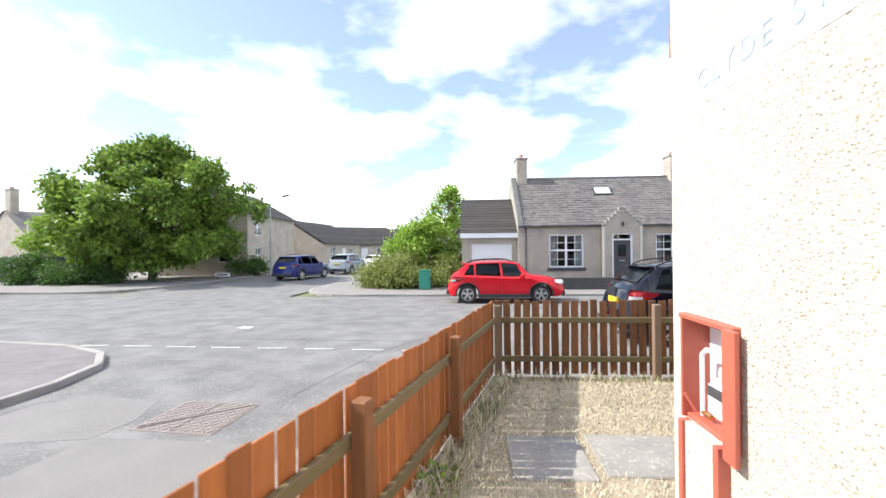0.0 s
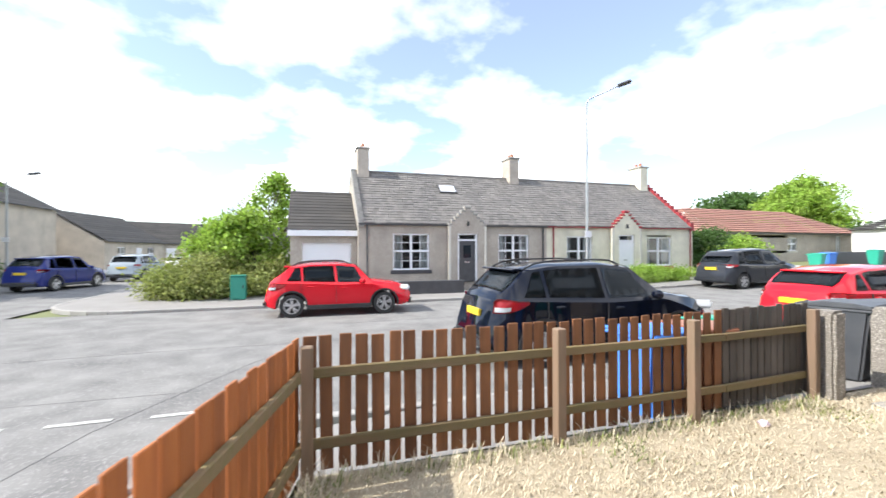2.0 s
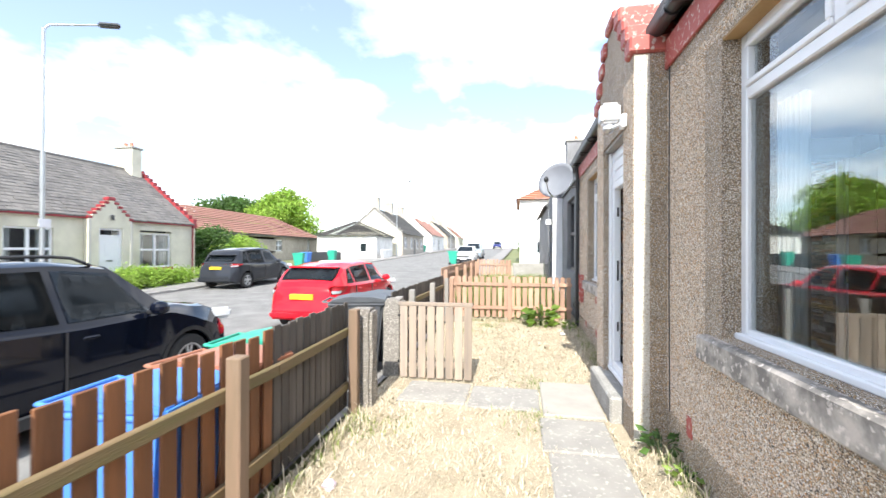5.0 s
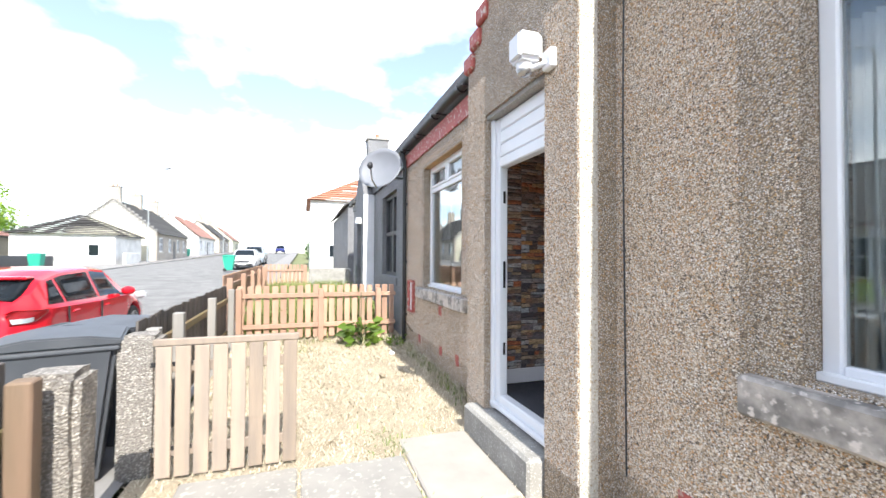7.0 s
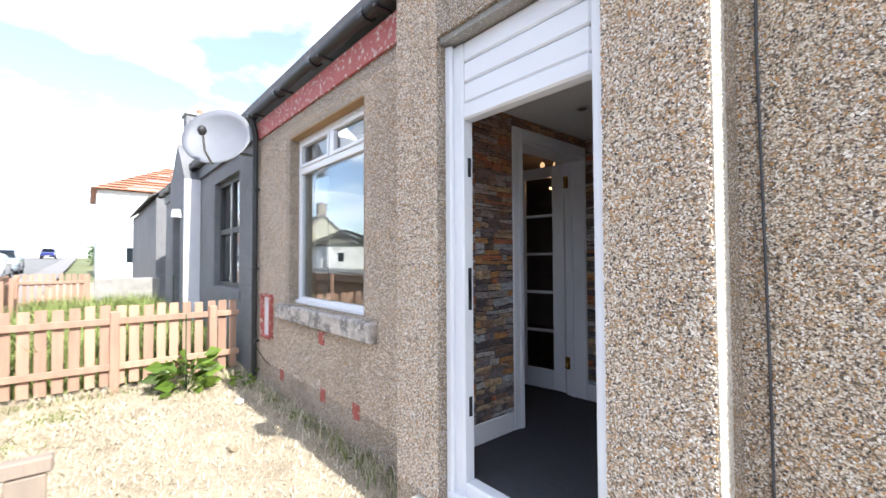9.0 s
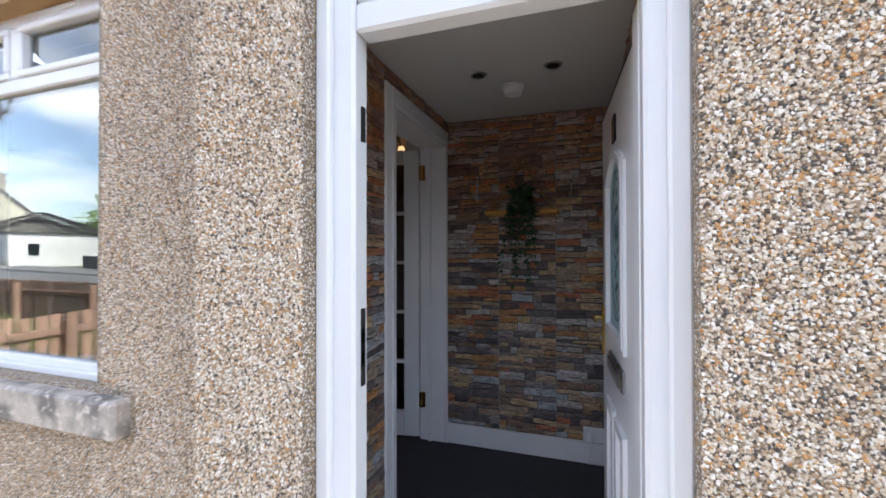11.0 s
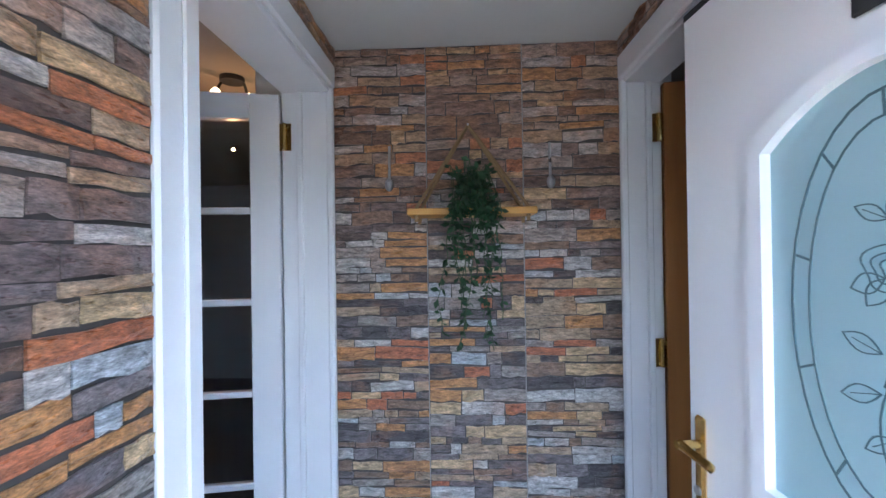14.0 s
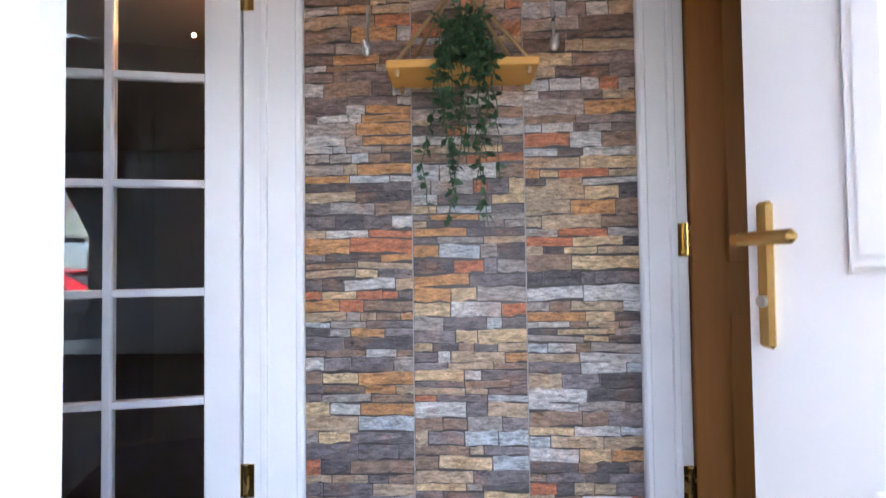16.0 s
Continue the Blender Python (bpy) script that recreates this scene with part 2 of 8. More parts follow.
M_RED_PAINT = material("flaking_red_paint", (0.36, 0.07, 0.06), (0.42, 0.11, 0.09), 6, 0.6, bump=0.3, grain=25, c3=(0.55, 0.47, 0.4))
M_RED_BOX = material("red_painted_box", (0.5, 0.13, 0.08), (0.42, 0.1, 0.07), 7, 0.5, bump=0.2, grain=40)
M_CONCRETE = material("weathered_concrete", (0.36, 0.35, 0.33), (0.24, 0.23, 0.21), 5, 0.9, bump=0.35, grain=80, c3=(0.5, 0.49, 0.46))
M_SILL = material("worn_sill_paint", (0.2, 0.185, 0.17), (0.52, 0.47, 0.42), 7, 0.85, bump=0.4, grain=30, c3=(0.64, 0.58, 0.53), spread=0.1)
M_SLAB = material("lichened_paving", (0.33, 0.315, 0.29), (0.24, 0.23, 0.215), 4, 0.9, bump=0.3, grain=24, c3=(0.41, 0.39, 0.355))
M_PALE_SLAB = material("pale_paving", (0.4, 0.38, 0.34), (0.33, 0.31, 0.28), 5, 0.9, bump=0.25, grain=70)
M_ASPHALT = material("worn_asphalt", (0.13, 0.128, 0.128), (0.24, 0.238, 0.232), 1.6, 0.9, bump=0.7, grain=45, c3=(0.29, 0.285, 0.28), spec=0.15)
M_ASPHALT_PATCH = material("asphalt_patch", (0.17, 0.165, 0.16), (0.21, 0.205, 0.2), 1.5, 0.9, bump=0.5, grain=110, c3=(0.29, 0.28, 0.27))
M_PAVE = material("pavement_tarmac", (0.2, 0.19, 0.185), (0.26, 0.25, 0.24), 1.2, 0.9, bump=0.4, grain=100)
M_CORNER = material("dark_patched_tarmac", (0.12, 0.115, 0.12), (0.19, 0.18, 0.18), 2.2, 0.9, bump=0.5, grain=60, c3=(0.25, 0.24, 0.235))
M_KERB = material("kerb_concrete", (0.33, 0.32, 0.3), (0.25, 0.24, 0.23), 3, 0.9, bump=0.3, piece=0.08)
M_LINE = material("worn_road_paint", (0.6, 0.6, 0.58), (0.32, 0.32, 0.31), 9, 0.8, bump=0.3, c3=(0.2, 0.2, 0.2))
M_SOIL = material("straw_ground", (0.44, 0.38, 0.28), (0.28, 0.23, 0.16), 3, 0.95, bump=0.8, grain=70, c3=(0.52, 0.45, 0.33))
M_FIELD = material("rough_grass", (0.1, 0.13, 0.05), (0.2, 0.2, 0.09), 0.3, 0.95, bump=0.6, grain=20)
M_IRON = material("cast_iron_cover", (0.3, 0.26, 0.24), (0.22, 0.19, 0.175), 8, 0.65, metal=0.1, bump=0.2)
M_BLACK = material("black_plastic", (0.018, 0.018, 0.02), (0.03, 0.03, 0.032), 5, 0.4, bump=0.03)
M_RUBBER = material("tyre_rubber", (0.02, 0.02, 0.02), (0.03, 0.03, 0.03), 9, 0.75, bump=0.1)
M_GLASS = clear_glass("window_glass")
M_BRASS = material("polished_brass", (0.72, 0.5, 0.18), (0.6, 0.4, 0.14), 12, 0.25, metal=1.0, bump=0.02)
M_STEEL = material("brushed_steel", (0.55, 0.55, 0.55), (0.45, 0.45, 0.46), 10, 0.3, metal=1.0, bump=0.02)
M_CARPET = material("charcoal_carpet", (0.045, 0.045, 0.055), (0.07, 0.07, 0.08), 30, 0.98, bump=1.0, grain=400, c3=(0.13, 0.13, 0.14))
FENCE_NEW = material("orange_stained_picket", (0.4, 0.13, 0.03), (0.29, 0.09, 0.025), 2.5, 0.65, bump=0.3, grain=18, stretch=(6, 6, 0.7), piece=0.22)
FENCE_OLD = material("brown_stained_picket", (0.24, 0.095, 0.036), (0.13, 0.056, 0.026), 2.5, 0.75, bump=0.35, grain=18, stretch=(6, 6, 0.7), piece=0.25)
FENCE_GREY = material("weathered_grey_picket", (0.12, 0.105, 0.095), (0.075, 0.066, 0.06), 2.5, 0.85, bump=0.4, grain=18, stretch=(6, 6, 0.7), piece=0.25)
FENCE_PINK = material("sun_bleached_picket", (0.47, 0.3, 0.215), (0.36, 0.225, 0.16), 2.5, 0.75, bump=0.3, grain=18, stretch=(6, 6, 0.7), piece=0.2)
GATE_WOOD = material("pale_bleached_gate_wood", (0.38, 0.3, 0.23), (0.25, 0.21, 0.18), 2.5, 0.8, bump=0.35, grain=18, stretch=(6, 6, 0.7), piece=0.24)
POST_NEW = material("orange_brown_post", (0.27, 0.11, 0.04), (0.2, 0.085, 0.035), 3, 0.75, bump=0.3, grain=20, stretch=(5, 5, 0.7), piece=0.15)
GREY_POST = material("silvered_post_timber", (0.3, 0.285, 0.265), (0.22, 0.21, 0.2), 3, 0.85, bump=0.4, grain=20, stretch=(5, 5, 0.7), piece=0.15)
RAIL_WOOD = material("mossy_rail_timber", (0.19, 0.125, 0.07), (0.15, 0.13, 0.055), 3, 0.8, bump=0.35, grain=20, stretch=(0.7, 6, 6), piece=0.15)
POST_WOOD = material("weathered_post_timber", (0.22, 0.145, 0.1), (0.165, 0.12, 0.08), 3, 0.8, bump=0.35, grain=20, stretch=(5, 5, 0.7), piece=0.15)

# ---- ground and road ----
def rise(x):
    """The street climbs gently towards the far end."""
    return 0.026 * min(max(0.0, x - 9.0), 95.0)


ROAD = -0.2


def ground_patch(outline_x, y0, y1, z, mat, name, label, dy=2.0, kind="structure"):
    bm = bmesh.new()
    rows = []
    for x in outline_x:
        rows.append([bm.verts.new((x, y, z + rise(x))) for y in (y0, y1)])
    for a, b in zip(rows, rows[1:]):
        bm.faces.new((a[0], b[0], b[1], a[1]))
    bmesh.ops.recalc_face_normals(bm, faces=bm.faces)
    return single(name, bm, mat, label, "ground", kind=kind)


def stretch_x(x0, x1):
    return sorted({x0, x1, *[v for v in (9.0, 104.0) if x0 < v < x1]})


ground_patch(stretch_x(-600, 900), -600, 900, ROAD - 0.05, M_FIELD, "ground", "rough grassy land reaching to the horizon")
road = ground_patch(stretch_x(-60, 300), 6.6, 16.6, ROAD, M_ASPHALT, "road", "worn grey asphalt street surface")
# the side street mouth and the junction beside the fence
bm = bmesh.new()
for xa, xb, ya, yb in ((-60, -8.2, 16.6, 18.0), (-17.0, -8.2, 18.0, 60.0)):
    f = bm.faces.new([bm.verts.new(p) for p in ((xa, ya, ROAD), (xb, ya, ROAD), (xb, yb, ROAD), (xa, yb, ROAD))])
single("road_side_street", bm, M_ASPHALT, "worn asphalt side street between the houses", "road", kind="structure")
bm = bmesh.new()
bm.faces.new([bm.verts.new(p) for p in ((-7.6, -40, ROAD), (-0.4, -40, ROAD), (-0.4, 6.6, ROAD), (-7.6, 6.6, ROAD))])
single("road_near_street", bm, M_ASPHALT, "worn asphalt junction mouth beside the garden fence", "road", kind="structure")

# garden, level with the doorstep path
bm = bmesh.new()
n_a, n_b = 60, 40
def fence_x(y):
    return -0.2 - 0.262 * (5.1 - y)
grid = []
for i in range(n_a + 1):
    row = []
    for j in range(n_b + 1):
        y = -8.0 + (5.12 + 8.0) * j / n_b
        x = fence_x(y) + (0.02) + (30.0 - fence_x(y)) * (i / n_a) ** 1.3
        row.append(bm.verts.new((x, y, 0.02 * noise.noise((x * 1.1, y * 1.1, 0)) + (rise(x) if x > 10.8 else 0))))
    grid.append(row)
for i in range(n_a):
    for j in range(n_b):
        bm.faces.new((grid[i][j], grid[i + 1][j], grid[i + 1][j + 1], grid[i][j + 1]))
single("ground_garden", bm, M_SOIL, "dry straw-coloured garden ground", "ground", kind="structure", smooth=True)

# pavement outside the fence, falling to the kerb
def strip(name, pts_in, pts_out, mat, label):
    bm = bmesh.new()
    a = [bm.verts.new(p) for p in pts_in]
    b = [bm.verts.new(p) for p in pts_out]
    for i in range(len(a) - 1):
        bm.faces.new((a[i], b[i], b[i + 1], a[i + 1]))
    bmesh.ops.recalc_face_normals(bm, faces=bm.faces)
    return single(name, bm, mat, label, "pavement", kind="structure")


inner = [(fence_x(y) - 0.02, y, 0.0) for y in (-8, 2, 5.13)] + [(x, 5.16, rise(x)) for x in (2, 6, 9, 30, 104)]
outer = [(fence_x(y) - 1.35, y, -0.1) for y in (-8, 2, 4.2)] + [(x, 6.6, -0.1 + rise(x)) for x in (2, 6, 9, 30, 104)]
outer[2] = (-1.2, 6.1, -0.1)
strip("pavement_near", inner, outer, M_PAVE, "grey tarmac footway outside the garden fence")


def kerb_run(points, name="kerb", up=0.1):
    """Single kerb stones end to end along a line."""
    th = thing("kerb_line", points[0][0], points[0][1], ROAD, "line of worn concrete kerb stones", "kerb", kind="structure")
    me = None
    for a, b in zip(points, points[1:]):
        a, b = Vector(a), Vector(b)
        n = max(1, round((b - a).length / 0.92))
        for i in range(n):
            c = a.lerp(b, (i + 0.5) / n)
            L = (b - a).length / n
            if me is None:
                me = finish(box(-0.46, 0.46, -0.065, 0.065, -0.15, 0.0, 0.015), M_KERB, "kerb_stone")
            o = new("kerb_stone", me)
            ang = math.atan2(b.y - a.y, b.x - a.x)
            o.parent = th
            o.matrix_basis = Matrix.Translation(-th.location) @ Matrix.Translation(c + Vector((0, 0, up))) @ Matrix.Rotation(ang, 4, "Z") @ Matrix.Diagonal((L / 0.925, 1, 1, 1))
    return th


def arc(cx, cy, r, a0, a1, n, z):
    return [(cx + r * math.cos(radians(a0 + (a1 - a0) * i / n)), cy + r * math.sin(radians(a0 + (a1 - a0) * i / n)), z) for i in range(n + 1)]


kerb_run([(fence_x(-8) - 1.4, -8, ROAD), (fence_x(2) - 1.4, 2, ROAD), (-1.35, 6.0, ROAD), (-0.6, 6.6, ROAD), (9, 6.64, ROAD), (40, 6.64, ROAD + rise(40))])
# far pavement with its rounded corner into the side street
far_corner = arc(-5.2, 19.6, 3.0, 180, 270, 8, ROAD)
kerb_run([(-8.2, 40, ROAD)] + far_corner + [(9, 16.6, ROAD), (60, 16.6, ROAD + rise(60))])
bm = bmesh.new()
z = ROAD + 0.09
pts = [(-8.14, 40, z)] + [(x + 0.04, y + 0.04, z) for x, y, _ in far_corner] + [(9, 16.66, z)]
bm.faces.new([bm.verts.new(p) for p in pts + [(9, 40, z)]])
bmesh.ops.triangulate(bm, faces=bm.faces)
single("pavement_far", bm, M_PAVE, "pale tarmac footway across the street", "pavement", kind="structure")
ground_patch((9, 104), 16.66, 19.6, z, M_PAVE, "pavement_far_side", "tarmac footway rising along the far houses")
bm = bmesh.new()
west = arc(-20.0, 21.0, 3.0, 0, -90, 6, z)
bm.faces.new([bm.verts.new(p) for p in [(-17.0, 60, z)] + west + [(-60, 18.0, z), (-60, 60, z)]])
bmesh.ops.triangulate(bm, faces=bm.faces)
single("pavement_west", bm, M_PAVE, "footway in front of the tree and the dark fence", "pavement", kind="structure")
kerb_run([(-17.0, 40, ROAD)] + arc(-20.0, 21.0, 3.0, 0, -90, 6, ROAD) + [(-45, 18.0, ROAD)])
# the rounded near corner on the other side of the junction
near_arc = [(-6.9, -6, ROAD), (-6.55, 3.6, ROAD), (-6.5, 5.0, ROAD), (-6.75, 6.0, ROAD), (-7.4, 6.75, ROAD), (-8.6, 7.3, ROAD), (-10.5, 7.6, ROAD), (-30, 7.6, ROAD)]
kerb_run(near_arc)
bm = bmesh.new()
bm.faces.new([bm.verts.new((x - 0.05, y - 0.05, ROAD + 0.09)) for x, y, _ in near_arc] + [bm.verts.new((-30, -6, ROAD + 0.09))])
bmesh.ops.triangulate(bm, faces=bm.faces)
single("pavement_corner", bm, M_CORNER, "tarmac footway corner with a worn kerb", "pavement", kind="structure")


def marking(x0, x1, y0, y1, label, name="road_marking", turn=0.0):
    bm = box(-(x1 - x0) / 2, (x1 - x0) / 2, -(y1 - y0) / 2, (y1 - y0) / 2, 0, 0.004)
    cx, cy = (x0 + x1) / 2, (y0 + y1) / 2
    o = single(name, bm, M_LINE, label, "road marking", "worn road markings", kind="structure")
    o.matrix_world = pose(cx, cy, ROAD + 0.004 + rise(cx), 0, -math.degrees(math.atan(0.026)) if cx > 9 else 0, turn)


for i in range(9):
    x = -8.4 + i * 0.98
    marking(x - 0.3, x + 0.3, 7.62 - 0.04 * i, 7.7 - 0.04 * i, "worn white give-way dash on grey asphalt")
marking(14.2, 17.2, 9.2, 9.3, "worn white parking line on the street")
marking(15.0, 18.5, 10.6, 10.7, "worn white parking line on the street")

# ---- own house ----
W, P = 2.34, 2.60          # wall face and porch face
GX, EX = 0.88, 10.28       # gable and party line
EAVES = 3.30


def wall_with_holes(x0, x1, z0, z1, holes, y0, y1, name, label, mat, kind="structure"):
    """A wall along x from y0 to y1 in thickness, with holes (xa, xb, za, zb) cut right through."""
    xs = sorted({x0, x1, *[v for h in holes for v in h[:2]]})
    zs = sorted({z0, z1, *[v for h in holes for v in h[2:]]})
    bm = bmesh.new()
    for xa, xb in zip(xs, xs[1:]):
        for za, zb in zip(zs, zs[1:]):
            cx, cz = (xa + xb) / 2, (za + zb) / 2
            if not any(h[0] < cx < h[1] and h[2] < cz < h[3] for h in holes):
                box(xa, xb, y0, y1, za, zb, bm=bm)
    bmesh.ops.remove_doubles(bm, verts=bm.verts, dist=0.0005)
    inner_faces = [f for f in bm.faces if all(len(e.link_faces) > 2 for e in f.edges)]
    bmesh.ops.delete(bm, geom=[f for f in inner_faces], context="FACES_ONLY")
    return single(name, bm, mat, label, "wall", kind=kind)


WIN_A, WIN_B = (2.55, 4.12, 1.06, 2.84), (7.56, 9.15, 1.06, 2.84)
DOOR = (5.403, 6.333, 0.24, 2.70)
wall_with_holes(GX + 0.3, 5.06, -0.3, EAVES, [WIN_A], W - 0.3, W, "wall_front_west", "buff pebble-dashed front wall of the cottage", M_DASH)
wall_with_holes(6.71, EX, -0.3, EAVES, [WIN_B], W - 0.3, W, "wall_front_east", "buff pebble-dashed front wall of the cottage", M_DASH)
gable = bmesh.new()
for ya_, yb_, za_, zb_ in ((-7.0, 1.62, -0.3, EAVES), (2.18, W, -0.3, EAVES), (1.62, 2.18, -0.3, 0.66), (1.62, 2.18, 1.33, EAVES)):
    box(GX, GX + 0.3, ya_, yb_, za_, zb_, bm=gable)
box(GX + 0.16, GX + 0.3, 1.62, 2.18, 0.66, 1.33, bm=gable)
bmesh.ops.remove_doubles(gable, verts=gable.verts, dist=0.0005)
single("wall_gable", gable, M_HARL, "sunlit pale harled gable wall of the cottage", "wall", kind="structure")
bm = prism([(-7.0, EAVES + 0.002), (W, EAVES + 0.002), (W, 3.66), (-2.33, 7.52), (-7.0, 3.66)], "x", GX, GX + 0.3)
single("wall_gable_head", bm, M_HARL, "pale harled gable head", "wall", kind="structure")
single("wall_back", box(GX + 0.3, EX, -7.0, -6.7, -0.3, EAVES), M_DASH, "pebble-dashed rear wall", "wall", kind="structure")
single("wall_party", box(EX - 0.12, EX, -6.7, W - 0.3, -0.3, EAVES), M_PLASTER, "plastered party wall", "wall", kind="structure")
# porch front with crow-stepped head, the doorway cut through
PXA, PXB, PC = 5.06, 6.71, 5.885
VX0_, VX1_ = 5.433, 6.507
bm = bmesh.new()
steps_n = 4
STEP_Z, STEP_H = 3.2, 0.16
# one outline round the doorway and up the steps
def step_side(s):
    pts = [(PC + s * 0.825, STEP_Z)]
    for i in range(steps_n):
        w = 0.825 - 0.82 * (i + 1) / (steps_n + 1) * 0.86
        pts += [(PC + s * w, STEP_Z + STEP_H * i), (PC + s * w, STEP_Z + STEP_H * (i + 1))]
    return pts
prism([(PXA, -0.3), (DOOR[0], -0.3), (DOOR[0], DOOR[3]), (DOOR[1], DOOR[3]), (DOOR[1], -0.3), (PXB, -0.3)] + step_side(1) + step_side(-1)[::-1], "y", 2.44, P, bm)
bmesh.ops.triangulate(bm, faces=bm.faces)
single("wall_porch", bm, M_DASH, "pebble-dashed doorway front with a stepped gable head", "wall", kind="structure")
single("wall_porch_side_west", box(PXA, VX0_, W - 0.3, 2.438, -0.3, STEP_Z), M_DASH, "pebble-dashed return of the doorway front", "wall", kind="structure")
single("wall_porch_side_east", box(VX1_, PXB, W - 0.3, 2.438, -0.3, STEP_Z), M_DASH, "pebble-dashed return of the doorway front", "wall", kind="structure")
single("wall_porch_sill", box(VX0_, VX1_, W - 0.3, 2.438, -0.3, 0.22), M_CONCRETE, "concrete base under the front door", "wall", kind="structure")
single("wall_porch_head", box(VX0_, VX1_, W - 0.3, 2.438, 2.6, 3.1), M_PLASTER, "plastered wall above the hall ceiling", "wall", kind="structure")
porch_cope = thing("porch_coping", PC, P - 0.1, STEP_Z, "red-painted flaking stone coping on the stepped gable", "coping", kind="structure")
for i in range(steps_n + 1):
    k = i / (steps_n + 1)
    k2 = (i + 1) / (steps_n + 1)
    for s in (-1, 1):
        xa = PC + s * (0.825 - 0.82 * k * 0.86 + 0.04)
        xb = PC + s * (0.825 - 0.82 * k2 * 0.86 - (0.02 if i < steps_n else 0.0))
        if i == steps_n:
            if s == 1:
                part("cope_stone", box(PC - 0.2, PC + 0.2, W - 0.32, P + 0.04, STEP_Z + STEP_H * i - 0.001, STEP_Z + STEP_H * i + 0.1, 0.02), M_RED_PAINT, porch_cope)
            continue
        part("cope_stone", box(min(xa, xb), max(xa, xb), W - 0.32, P + 0.04, STEP_Z + STEP_H * i + 0.001, STEP_Z + STEP_H * i + STEP_H - 0.012, 0.018), M_RED_PAINT, porch_cope)
# thin pale sheet paints the sunlit outer half of the return
single("trim_porch_return", box(PXA - 0.006, PXA - 0.001, P - 0.125, P - 0.004, 0.0, STEP_Z - 0.002), M_HARL, "pale strip on the doorway return, sunlight put into its colour", "trim", kind="structure")
# roof of the cottage
M_SLATE = material("grey_slate", (0.105, 0.1, 0.098), (0.165, 0.155, 0.145), 0.9, 0.7, bump=0.4, grain=14, c3=(0.2, 0.185, 0.17), island=0.2)
bm = bmesh.new()
for side in (1, -1):
    n = 18
    ya, za = (W + 0.14, EAVES + 0.12) if side == 1 else (-7.14, EAVES + 0.12)
    yb, zb = -2.33, 7.25
    for i in range(n):
        p0 = Vector((0, ya, za)).lerp(Vector((0, yb, zb)), i / n)
        p1 = Vector((0, ya, za)).lerp(Vector((0, yb, zb)), (i + 1.1) / n)
        prism([(p0.y, p0.z + 0.03), (p1.y, p1.z), (p1.y, p1.z - 0.08), (p0.y, p0.z - 0.05)], "x", GX + 0.302, EX, bm)
single("roof", bm, M_SLATE, "grey slate cottage roof", "roof", kind="structure")

def red_band(x0, x1):
    single("trim_eaves", box(x0, x1, W, W + 0.025, 3.05, EAVES - 0.02, 0.004), M_RED_PAINT, "flaking red-painted eaves band", "trim", kind="structure")


red_band(GX, PXA - 0.003)
red_band(PXB + 0.003, EX)


def gutter(x0, x1, y, z):
    th = thing("gutter", (x0 + x1) / 2, y, z, "black plastic half-round rain gutter", "gutter")
    n = 10
    prof = [(y + 0.06 * math.cos(math.pi * i / n), z - 0.06 * math.sin(math.pi * i / n)) for i in range(n + 1)]
    prof += [(y + 0.052 * math.cos(math.pi * (n - i) / n), z - 0.052 * math.sin(math.pi * (n - i) / n)) for i in range(n + 1)]
    part("channel", prism(prof, "x", x0, x1), M_BLACK, th)
    x = x0 + 0.4
    while x < x1:
        part("bracket", box(x, x + 0.03, y - 0.08, y + 0.068, z - 0.075, z - 0.058), M_BLACK, th)
        part("joint", tube((x + 0.2, y, z - 0.015), (x + 0.27, y, z - 0.015), 0.064, n=12), M_BLACK, th)
        x += 0.95
    return th


gutter(GX + 0.34, PXA - 0.02, W + 0.09, 3.37)
gutter(PXB + 0.02, EX + 0.3, W + 0.09, 3.37)


def sill(x0, x1, z, y_face):
    single("window_sill", box(x0, x1, y_face - 0.1, y_face + 0.07, z - 0.16, z, 0.015), M_SILL, "worn concrete sill with flaking pale paint under the window", "sill", kind="structure", at=((x0 + x1) / 2, y_face, z - 0.16))


sill(2.36, 4.32, 1.045, W)
sill(7.36, 9.38, 1.045, W)


